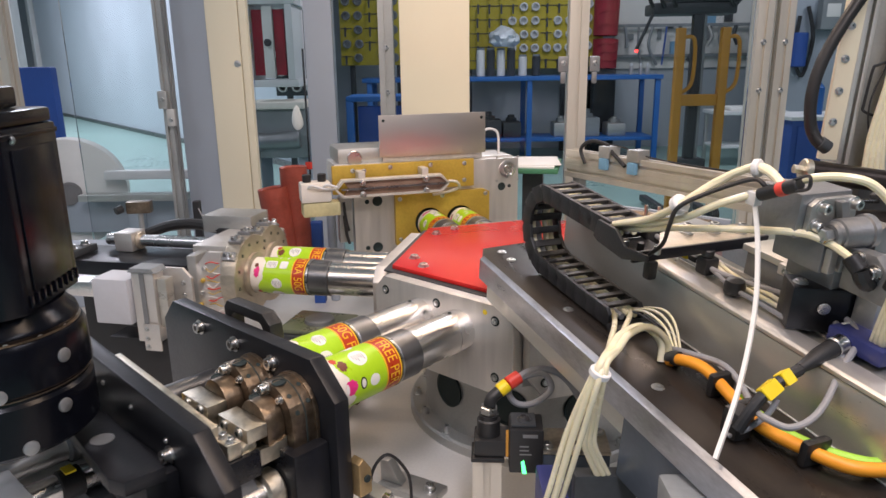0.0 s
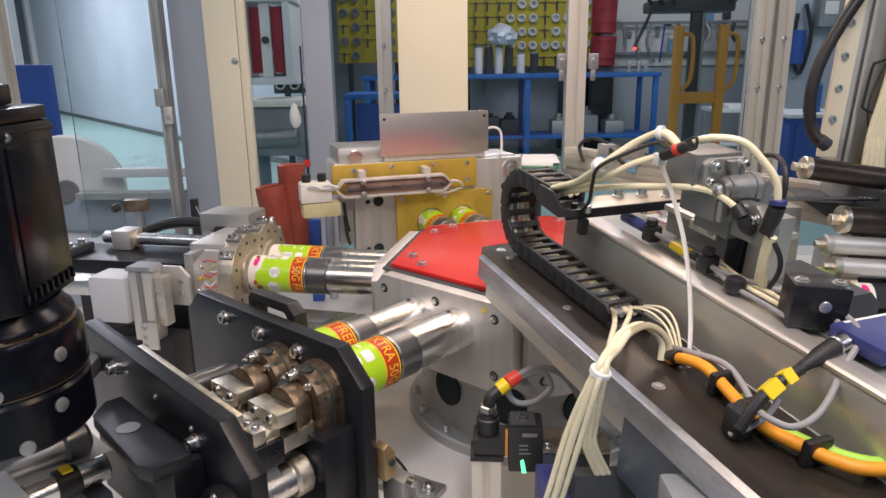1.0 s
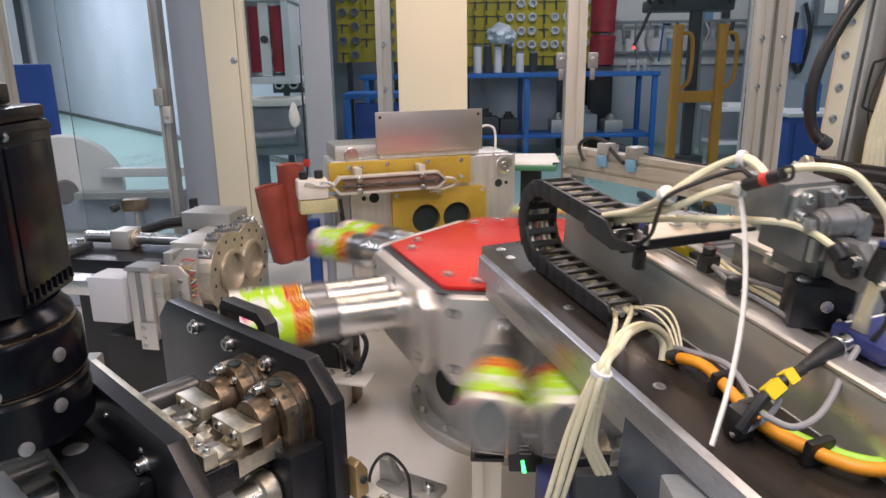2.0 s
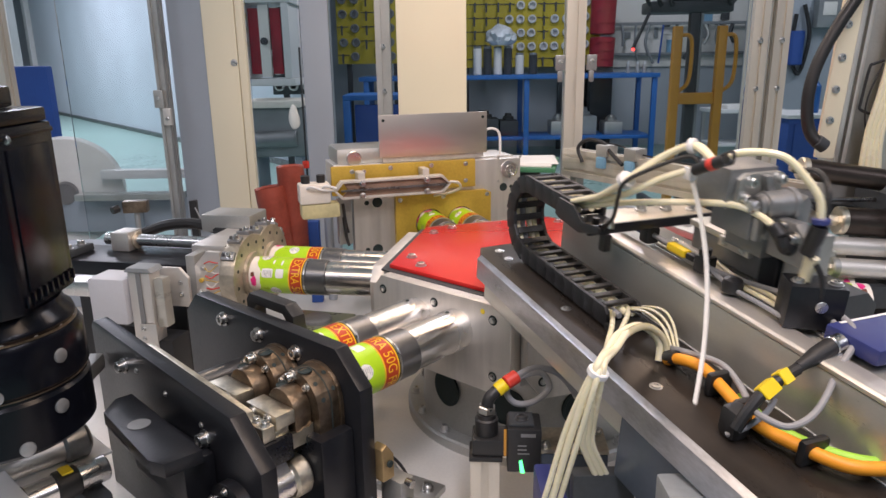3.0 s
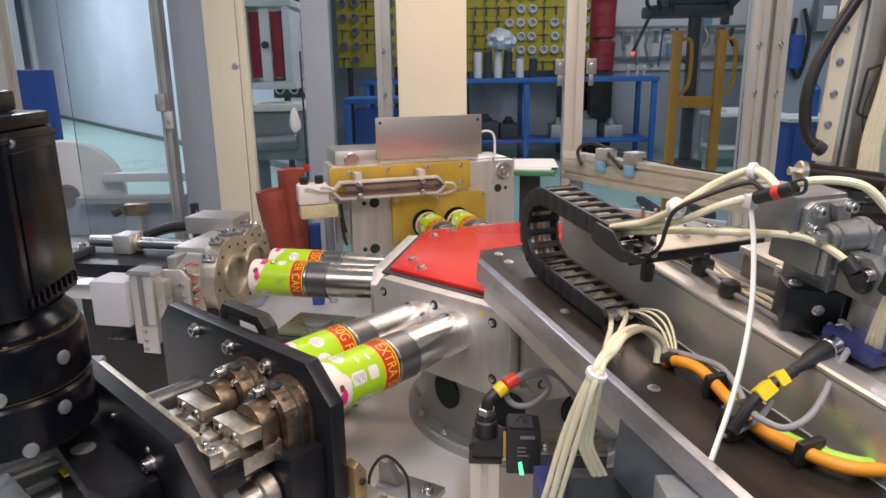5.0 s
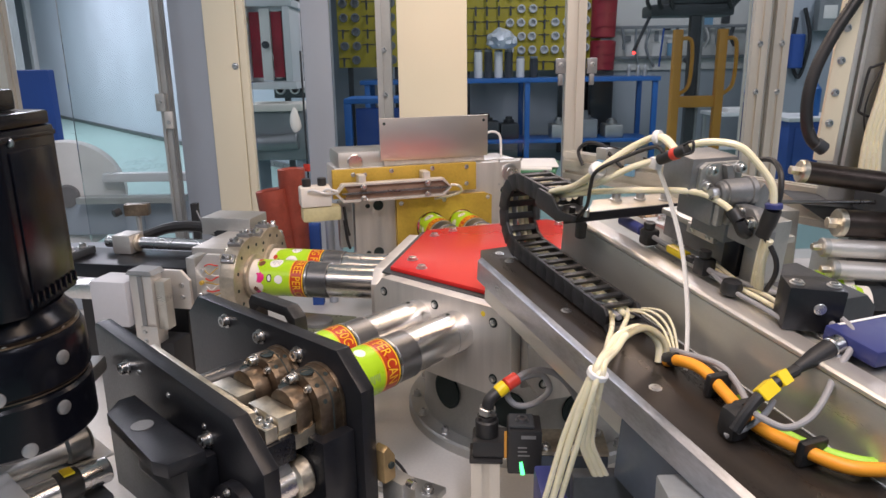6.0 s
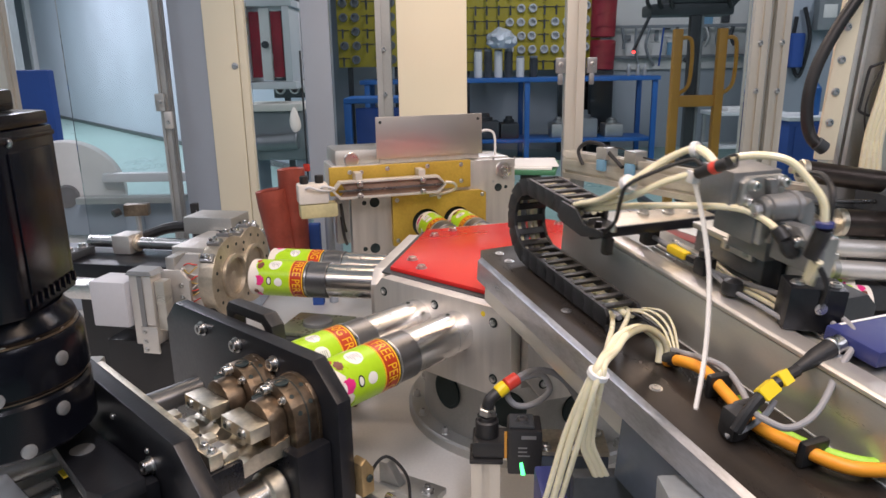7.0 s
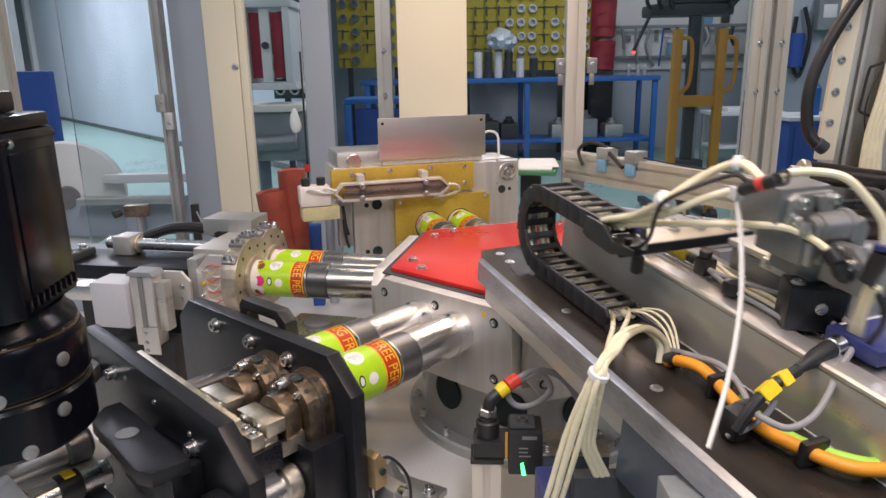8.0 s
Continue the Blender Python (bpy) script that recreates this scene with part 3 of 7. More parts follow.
# ---- sealing station behind the turret (moves a little along its axis) ----
def sealing_station():
    t = thing("sealing_station", station(BACK), "aluminium can sealing head with yellow plates and a white heater bar", "machine station")
    part("back_plate", prism([(-0.24, 0.99), (0.228, 0.99), (0.228, 1.225), (0.272, 1.235), (0.272, 1.300), (-0.24, 1.300)], 0, 0.628, 0.662, 0.002), ALU, t, "thick aluminium back plate")
    part("top_housing", box((0.662, -0.235, 1.24), (0.79, 0.27, 1.304), 0.004), ALU, t)
    part("upper_yellow_plate", box((0.614, -0.103, 1.232), (0.627, 0.283, 1.306), 0.002), GOLD, t, "yellow chromated plate")
    # lower yellow plate in four bars round the two bores, with the bore bushes
    lo, hi, z0, z1 = -0.146, 0.120, 1.085, 1.222
    zb, mid = ZM - 0.0125, -0.0165
    bm = bmesh.new()
    seg, n = 40, 0
    for c in (mid - 0.044, mid + 0.044):
        a0, a1 = (lo, mid) if c < mid else (mid, hi)
        ring, out = [], []
        for i in range(seg):
            a = 2 * math.pi * i / seg + math.pi / seg
            dy, dz = math.cos(a), math.sin(a)
            ring.append((c + 0.0395 * dy, zb + 0.0395 * dz))
            k = min(((a1 - c) if dy > 0 else (c - a0)) / max(abs(dy), 1e-6), ((z1 - zb) if dz > 0 else (zb - z0)) / max(abs(dz), 1e-6))
            out.append((c + k * dy, zb + k * dz))
        vr = [bm.verts.new((0.610, *p)) for p in ring]
        vo = [bm.verts.new((0.610, *p)) for p in out]
        vb = [bm.verts.new((0.640, *p)) for p in ring]
        vob = [bm.verts.new((0.627, *p)) for p in out]
        for i in range(seg):
            j = (i + 1) % seg
            bm.faces.new((vr[i], vr[j], vo[j], vo[i]))
            bm.faces.new((vr[j], vr[i], vb[i], vb[j]))
            bm.faces.new((vo[i], vo[j], vob[j], vob[i]))
    bmesh.ops.recalc_face_normals(bm, faces=bm.faces[:])
    part("lower_yellow_plate", bm, GOLD, t, "yellow plate with two bores for the cans")
    for c in (mid - 0.044, mid + 0.044):
        part("bore", lathe([(0, 0.0403), (0.012, 0.039), (0.013, 0.02), (0.013, 0.001)], (0.6275, c, zb), (0.7, c, zb), 32), HOLE, t, "dark can bore")
        part("bore_centre", lathe([(0, 0.017), (0.004, 0.012), (0.005, 0.002)], (0.6365, c, zb), (0.6, c, zb), 20), STEEL_DARK, t)
    part("cover_sheet", box((0.645, -0.148, 1.318), (0.650, 0.150, 1.427), 0.001), SATIN, t, "upright brushed aluminium sheet")
    part("sheet_foot", box((0.6505, -0.14, 1.305), (0.69, 0.14, 1.321), 0.001), ALU, t)
    screws(t, [(0.645, 0.138, 1.413), (0.645, -0.136, 1.413)], 0.003, 0.001, "rivet", TOWARD, HOLE)
    part("bearing", lathe([(0, 0.024), (0.004, 0.024), (0.005, 0.018), (0.001, 0.017), (0.001, 0.011), (0.006, 0.010), (0.006, 0.004), (0.002, 0.003)], (0.628, -0.207, 1.271), (0.5, -0.207, 1.271), 36), STEEL, t, "round bearing cap")
    screws(t, [(0.628, -0.207 + 0.032 * sy, 1.271 + 0.032 * sz) for sy in (-1, 1) for sz in (-1, 1)], 0.0025, 0.002, "small_screw", TOWARD)
    for y, z, r in ((0.165, 1.206, 0.011), (0.193, 1.206, 0.005), (0.168, 1.08, 0.011), (0.195, 1.08, 0.005), (-0.19, 1.222, 0.009), (-0.213, 1.222, 0.004)):
        part("plate_hole", lathe([(0, r * 1.25), (0.0012, r * 1.15), (0.0014, r), (0.0006, r * 0.8)], (0.628, y, z), (0.5, y, z), 20), HOLE, t, "dark drilled hole")
    screws(t, [(0.61, y, z) for y in (0.108, -0.135) for z in (1.1, 1.21)] + [(0.61, -0.01, 1.212)], 0.0045, 0.003, "plate_screw", TOWARD)
    screws(t, [(0.614, y, z) for y, z in ((0.23, 1.292), (0.20, 1.290), (0.13, 1.296), (0.02, 1.296), (-0.075, 1.295), (-0.075, 1.25))], 0.0045, 0.003, "plate_screw", TOWARD)
    part("end_block", box((0.66, 0.02, 1.302), (0.80, 0.26, 1.345), 0.012), ALU_DULL, t, "cast end block")
    part("end_shaft", rod((0.655, 0.215, 1.318), (0.70, 0.215, 1.318), 0.02, 28), STEEL, t)
    part("wire_loop", hose([(0.70, -0.15, 1.31), (0.70, -0.165, 1.37), (0.70, -0.205, 1.365), (0.70, -0.21, 1.30)], 0.0035), WHITE_PLASTIC, t, "thin white wire loop")
    part("side_arm", box((0.63, 0.232, 1.10), (0.66, 0.268, 1.222), 0.003), ALU_DULL, t)
    for z in (1.10, 1.135):
        part("cable_stub", hose([(0.625, 0.245, z), (0.60, 0.255, z + 0.03), (0.60, 0.26, z + 0.08)], 0.004), BLACK_PLASTIC, t)

    bar = part("heater_bar", prism([(0.262, 1.235), (0.250, 1.252), (0.250, 1.2545), (0.262, 1.272), (0.008, 1.272), (-0.012, 1.254), (0.008, 1.235)][::-1], 0, 0.575, 0.588, 0.002), HEATER, t, "brown heater strip")
    part("frame_rail", prism([(0.278, 1.253), (0.262, 1.271), (0.008, 1.271), (-0.012, 1.253), (-0.017, 1.253), (0.004, 1.277), (0.266, 1.277), (0.285, 1.253)], 0, 0.565, 0.590, 0.001), FRAME_WHITE, bar, "white insulated frame")
    part("frame_rail", prism([(0.278, 1.252), (0.262, 1.236), (0.008, 1.236), (-0.012, 1.252), (-0.017, 1.252), (0.004, 1.230), (0.266, 1.230), (0.285, 1.252)], 0, 0.565, 0.590, 0.001), FRAME_WHITE, bar, "white insulated frame")
    part("middle_rail", box((0.563, -0.005, 1.250), (0.574, 0.268, 1.2545), 0.001), STEEL_DARK, bar)
    for y in (0.215, 0.048):
        part("clamp", box((0.570, y - 0.009, 1.270), (0.613, y + 0.009, 1.295), 0.003), FRAME_WHITE, bar, "white clamp block")
        for z in (1.238, 1.268):
            part("insulator", lathe([(0, 0.008), (0.004, 0.008), (0.005, 0.005), (0.009, 0.004)], (0.565, y, z), (0.5, y, z), 16), BOLT, bar)
    part("lead_tube", hose([(0.578, -0.018, 1.256), (0.575, -0.04, 1.252), (0.585, -0.048, 1.235), (0.60, -0.02, 1.222), (0.60, 0.02, 1.218)], 0.0036), FRAME_WHITE, bar, "bent white lead tube")
    jb = part("junction_block", box((0.578, 0.292, 1.222), (0.63, 0.368, 1.272), 0.006), CARDBOARD, t, "cream ceramic junction block")
    part("lower_block", box((0.58, 0.27, 1.185), (0.628, 0.365, 1.2215), 0.006), mat("pale_yellow_ceramic", (0.62, 0.55, 0.30), 0.5, 0, 0.2, 14, 0.1), t)
    for k, y in enumerate((0.312, 0.350)):
        part("lead", hose([(0.575, y, 1.262), (0.565, y - 0.01, 1.268), (0.57, y - 0.035, 1.258), (0.577, 0.286, 1.254)], 0.0032), WHITE_PLASTIC, jb)
        part("post", rod((0.60, y, 1.2725), (0.60, y, 1.292), 0.011, 16), BLACK_PLASTIC, jb, "black terminal post")
    return t


SEALER = sealing_station()


def red_boot():
    """Two overlapping terracotta rubber boots hanging beside the sealing head."""
    for k, (x, y, z0, z1, r, lean) in enumerate(((-0.408, 1.90, 1.03, 1.300, 0.037, 0.006), (-0.462, 1.87, 1.03, 1.250, 0.040, 0.030))):
        t = solid("rubber_boot", lathe([(0, r * 0.5), (0.01, r * 0.85), (0.06, r * 0.9), ((z1 - z0) * 0.8, r * 1.02), (z1 - z0, r), (z1 - z0 - 0.005, r - 0.006), (z1 - z0 - 0.05, r - 0.008)], (x + lean, y, z0), (x, y, z1), 24), RUST_RED, "hanging terracotta rubber boot beside the sealing head", "boot", group="rubber boots")
    s = thing("boot_stand", pose(-0.362, 1.92, TABLE), "blue painted upright stand under the rubber boots", "stand")
    part("upright", box((-0.012, -0.01, 0), (0.02, 0.02, 0.24), 0.003), BLUE_CLOTH, s)
    part("pipe", rod((0.045, 0.02, 0), (0.045, 0.02, 0.26), 0.013), GREY_COAT, s)


red_boot()


# ---- front tool: two black plates with clamps, sliding along the front station's axis ----
def plate_outline(a, b, z0, z1, cl, cr):
    return [(a, z0), (b, z0), (b, z1 - cr), (b - cr, z1), (a + cl, z1), (a, z1 - cl)]


def forming_plate():
    t = thing("forming_head", station(FRONT), "black anodised plate carrying two brown steel clamp rings", "machine station")
    part("plate", prism(plate_outline(-0.303, 0.12, 0.925, 1.2175, 0.034, 0.045), 0, 0.600, 0.622, 0.0015), BLACK, t, "black anodised chamfered plate")
    screws(t, [(0.622, -0.189, 1.195), (0.622, -0.097, 1.193), (0.622, -0.008, 1.190)], 0.0085, 0.009, "plate_screw")
    def arch(c, r, foot):
        return [(c - r, foot), (c + r, foot)] + [(c + r * math.cos(radians(a)), ZM - 0.006 + r * math.sin(radians(a))) for a in range(0, 181, 15)]

    for s in (0.044, -0.044):
        ring = part("clamp_ring", prism(arch(s, 0.0435, ZM - 0.085), 0, 0.6225, 0.662, 0.0015), BRONZE, t, "brown steel arched clamp")
        part("clamp_step", prism(arch(s, 0.029, ZM - 0.03), 0, 0.6625, 0.688, 0.003), BRONZE, ring)
        part("clamp_seam", prism(arch(s, 0.0438, ZM - 0.04), 0, 0.6405, 0.6425, 0.0), HOLE, ring)
        part("clamp_edge", prism(arch(s, 0.0455, ZM - 0.04), 0, 0.6228, 0.629, 0.001), BRONZE, ring)
        for a in (52, 100, 140, 178):
            p = (0.662, s + 0.0365 * math.cos(radians(a)), ZM - 0.006 + 0.0365 * math.sin(radians(a)))
            part("ring_screw", screw_mesh(0.0062 if a in (100, 178) else 0.0042, 0.011 if a in (100, 178) else 0.006), BOLT, ring).matrix_basis = Matrix.Translation(p)
        for x, dy in ((0.652, 0.006), (0.675, -0.010)):
            part("port", lathe([(0, 0.0095), (0.0012, 0.009), (0.0014, 0.0075), (0.0004, 0.007)], (x, s + dy, ZM - 0.006 + (0.0428 if x < 0.66 else 0.0268)), (x, s + dy * 1.3, 2), 20), HOLE, ring, "dark threaded port")
        for a, x in ((18, 0.652), (30, 0.633), (48, 0.654), (62, 0.633)):
            q = Vector((0, math.cos(radians(a)), math.sin(radians(a))))
            c = Vector((x, s, ZM - 0.006))
            part("pin_hole", rod(c + q * 0.0430, c + q * 0.0439, 0.0032, 10), HOLE, ring)
        bed = bmesh.new()
        bmesh.ops.create_cube(bed, size=1.0)
        bmesh.ops.subdivide_edges(bed, edges=bed.edges[:], cuts=9, use_grid_fill=True)
        for v in bed.verts:
            lift = 0.011 * noise.noise(Vector((v.co.x * 5, v.co.y * 5, s * 90))) if v.co.z > 0.4 else 0.0
            v.co = Vector((0.6985 + v.co.x * 0.071, s - 0.002 + v.co.y * 0.066, ZM - 0.036 + v.co.z * 0.020 + lift - 0.12 * max(v.co.x, 0) * 0.06))
        part("jaw_bed", bed, JAW, ring, "rough bright cast jaw bed", 50)
        bar = part("clamp_bar", box((0.6885, s - 0.034, ZM - 0.012), (0.716, s + 0.030, ZM + 0.006), 0.0015), JAW, ring, "worn bright clamp bar")
        for dy in (-0.020, 0.012):
            part("bar_screw", screw_mesh(0.0062, 0.003), BOLT, bar).matrix_basis = Matrix.Translation((0.716, s + dy, ZM - 0.003))
            part("bar_socket", rod((0.7192, s + dy, ZM - 0.003), (0.7196, s + dy, ZM - 0.003), 0.0034, 6), HOLE, bar)
    part("side_foot", box((0.623, -0.10, 1.04), (0.668, 0.016, 1.066), 0.004), BLACK, t)
    part("handle_block", prism([(-0.22, 1.10), (-0.22, 1.1895), (0.01, 1.1895), (0.055, 1.15), (0.055, 1.10)], 0, 0.573, 0.598, 0.003), CARDBOARD, t, "pale cast block behind the plate")
    part("handle", prism([(-0.172, 1.19), (-0.174, 1.222), (-0.165, 1.234), (-0.074, 1.234), (-0.056, 1.220), (-0.053, 1.19), (-0.074, 1.19), (-0.076, 1.212), (-0.082, 1.218), (-0.148, 1.218), (-0.154, 1.212), (-0.154, 1.19)], 0, 0.568, 0.590, 0.003), BLACK_PLASTIC, t, "chunky black plastic grab handle")
    part("slide_block", box((0.6225, 0.018, 1.010), (0.675, 0.105, 1.118), 0.004), BLACK, t, "black slide block")
    part("bush", rod((0.6755, 0.062, 1.062), (0.700, 0.062, 1.062), 0.027, 28), JAW, t, "steel guide bush")
    part("side_bracket", prism([(0.578, 1.035), (0.599, 1.035), (0.599, 1.082), (0.590, 1.088), (0.578, 1.070)], 1, 0.112, 0.132, 0.003), mat("tan_bracket", (0.45, 0.32, 0.16), 0.4, 0.7, 0.3, 20, 0.1), t, "tan metal side bracket")
    part("nozzle_body", box((0.555, 0.105, 0.955), (0.58, 0.145, 1.03), 0.003), ALU_DULL, t)
    for z in (1.0, 1.03, 0.97):
        part("nozzle", rod((0.57, 0.146, z), (0.57, 0.158, z), 0.006, 14), STEEL, t)
    part("knob", rod((0.588, 0.1325, 1.060), (0.588, 0.136, 1.060), 0.005, 16), HOLE, t)
    part("air_hose", hose([(0.57, 0.158, 1.0), (0.56, 0.172, 0.985), (0.57, 0.170, 0.95), (0.585, 0.155, 0.93)], 0.004), BLACK_PLASTIC, t)
    return t


FORMER = forming_plate()


def jaw_carrier():
    t = thing("jaw_carrier", station(FRONT), "black anodised plate carrying worn steel jaws and guide rods", "machine station")
    part("plate", prism([(-0.325, 0.925), (0.108, 0.925), (0.108, 1.119), (0.052, 1.171), (-0.316, 1.203), (-0.325, 1.194)], 0, 0.735, 0.757, 0.0015), BLACK, t, "black anodised chamfered plate")
    part("top_strip", prism([(-0.20, 1.170), (0.05, 1.150), (0.05, 1.167), (-0.20, 1.189)], 0, 0.724, 0.7345, 0.002), JAW, t, "pale worn edge strip")
    for s in (0.044, -0.044):
        jaw = part("jaw", box((0.690, s - 0.036, ZM - 0.055), (0.7345, s + 0.036, ZM - 0.022), 0.003), BLACK, t, "black jaw block")
        part("jaw_bar", box((0.712, s - 0.034, ZM - 0.0215), (0.730, s + 0.032, ZM - 0.002), 0.002), JAW, jaw)
        part("jaw_slope", prism([(0.688, ZM - 0.090), (0.734, ZM - 0.090), (0.734, ZM - 0.0555), (0.700, ZM - 0.0555)], 1, s - 0.030, s + 0.030, 0.002), GREY_BODY, jaw)
        for dy in (-0.018, 0.008, 0.024):
            part("jaw_screw", screw_mesh(0.0046, 0.006), BOLT, jaw).matrix_basis = Matrix.Translation((0.721, s + dy, ZM - 0.002)) @ UP
        part("jaw_hole", rod((0.7305, s - 0.006, ZM - 0.012), (0.7312, s - 0.006, ZM - 0.012), 0.005, 14), HOLE, jaw)
        for k, (x, dy, w, h) in enumerate(((0.690, -0.033, 0.018, 0.012), (0.692, -0.013, 0.016, 0.008), (0.690, 0.005, 0.022, 0.010))):
            part("finger", prism([(x, ZM - 0.0215), (x + 0.019, ZM - 0.0215), (x + 0.019, ZM - 0.0215 + h * 0.6), (x + 0.012, ZM - 0.0215 + h), (x, ZM - 0.0215 + h)], 1, s + dy, s + dy + w, 0.0012), JAW if k % 2 == 0 else GREY_BODY, jaw)
        part("jaw_web", box((0.6895, s - 0.034, ZM - 0.050), (0.712, s + 0.030, ZM - 0.0218), 0.002), JAW, jaw)
    screws(t, [(0.757, -0.225, 1.157), (0.757, -0.010, 1.122)], 0.0085, 0.012, "plate_screw")
    screws(t, [(0.757, -0.187, 1.160), (0.757, -0.106, 1.151), (0.757, -0.018, 1.137)], 0.0032, 0.002, "small_screw")
    part("guide_rod", rod((0.62, 0.062, 1.062), (0.733, 0.062, 1.062), 0.0215, 28), STEEL, t, "polished steel guide rod")
    part("guide_rod", rod((0.62, -0.14, 1.13), (0.733, -0.14, 1.13), 0.016, 24), STEEL_DARK, t)
    part("rod_sleeve", rod((0.70, -0.14, 1.13), (0.7345, -0.14, 1.13), 0.021, 24), GOLD, t)
    part("flange", lathe([(0, 0.044), (0.014, 0.044), (0.016, 0.03), (0.11, 0.029)], (0.7575, 0.055, 1.045), (0.9, 0.055, 1.045), 36), BLACK, t, "black round flange")
    screws(t, [(0.7735, 0.055 + 0.037 * math.cos(a), 1.045 + 0.037 * math.sin(a)) for a in (0.4, 1.6, 2.8, 4.2)], 0.004, 0.004, "small_screw")
    shelf = part("shelf", prism([(0.768, -0.186), (0.790, -0.188), (0.818, -0.160), (0.834, -0.002), (0.826, 0.020), (0.780, 0.024)], 2, 1.112, 1.130, 0.0015), BLACK, t, "black top shelf")
    part("badge", lathe([(0, 0.014), (0.0008, 0.014)], (0.802, -0.092, 1.1302), (0.802, -0.092, 1.2), 28), GREY_BODY, shelf, "oval silver badge")
    part("shelf_web", box((0.7575, -0.13, 1.05), (0.80, 0.01, 1.1115), 0.006), BLACK, t)
    return t


JAWS = jaw_carrier()


def drive_rods():
    t = thing("slide_cylinder", station(FRONT), "polished slide cylinders with black clamps and yellow marks", "cylinder")
    for y, z, r, m in ((-0.245, 1.062, 0.021, ALU), (-0.190, 1.035, 0.018, STEEL)):
        part("rod", rod((0.762, y, z), (1.06, y, z), r, 24), m, t)
    for x in (0.80, 0.865, 0.93):
        c = part("clamp", lathe([(0, 0.0185), (0.002, 0.021), (0.028, 0.021), (0.030, 0.0185)], (x, -0.190, 1.035), (2, -0.190, 1.035), 18), BLACK_PLASTIC, t)
        part("mark", box((x + 0.008, -0.197, 1.0545), (x + 0.022, -0.177, 1.058), 0.001), YELLOW, c, "yellow mark")
    part("cap", lathe([(0, 0.022), (0.004, 0.026), (0.03, 0.026), (0.034, 0.022)], (0.765, -0.245, 1.062), (2, -0.245, 1.062), 24), GREY_BODY, t)
    part("cover_sheet", box((0.74, -0.345, 1.033), (0.93, -0.222, 1.037), 0.001), PAPER, t, "crumpled white cover sheet")
    part("drip_plate", box((0.872, -0.235, 1.062), (1.06, -0.11, 1.068), 0.002), WHITE_PLASTIC, t, "pale plastic plate over the cylinders")
    part("support", box((0.90, -0.28, TABLE), (1.03, -0.16, 1.012), 0.004), WHITE_PLASTIC, t)
    part("support", box((0.77, -0.28, TABLE), (0.80, -0.16, 1.012), 0.004), DARK, t)
    return t


drive_rods()


def foot_bracket():
    t = thing("foot_bracket", pose(-0.06, 0.985, TABLE, 0, 0, -30), "small aluminium foot bracket bolted to the table", "bracket")
    part("foot", box((-0.05, -0.02, 0), (0.055, 0.03, 0.012), 0.003), ALU_DULL, t)
    part("web", prism([(-0.05, 0.0125), (-0.01, 0.0125), (-0.035, 0.05), (-0.05, 0.05)], 1, -0.008, 0.01, 0.002), ALU_DULL, t)
    screws(t, [(0.035, 0.005, 0.012)], 0.008, 0.010, "foot_screw", UP)
    c = thing("sensor_cable", pose(0, 0, 0), "thin black cable loop by the foot bracket", "cable")
    part("wire", hose([(-0.11, 0.92, TABLE + 0.004), (-0.115, 0.94, TABLE + 0.06), (-0.09, 0.95, TABLE + 0.09), (-0.06, 0.96, TABLE + 0.05), (-0.055, 0.95, TABLE + 0.004)], 0.0025), BLACK_PLASTIC, c)


foot_bracket()


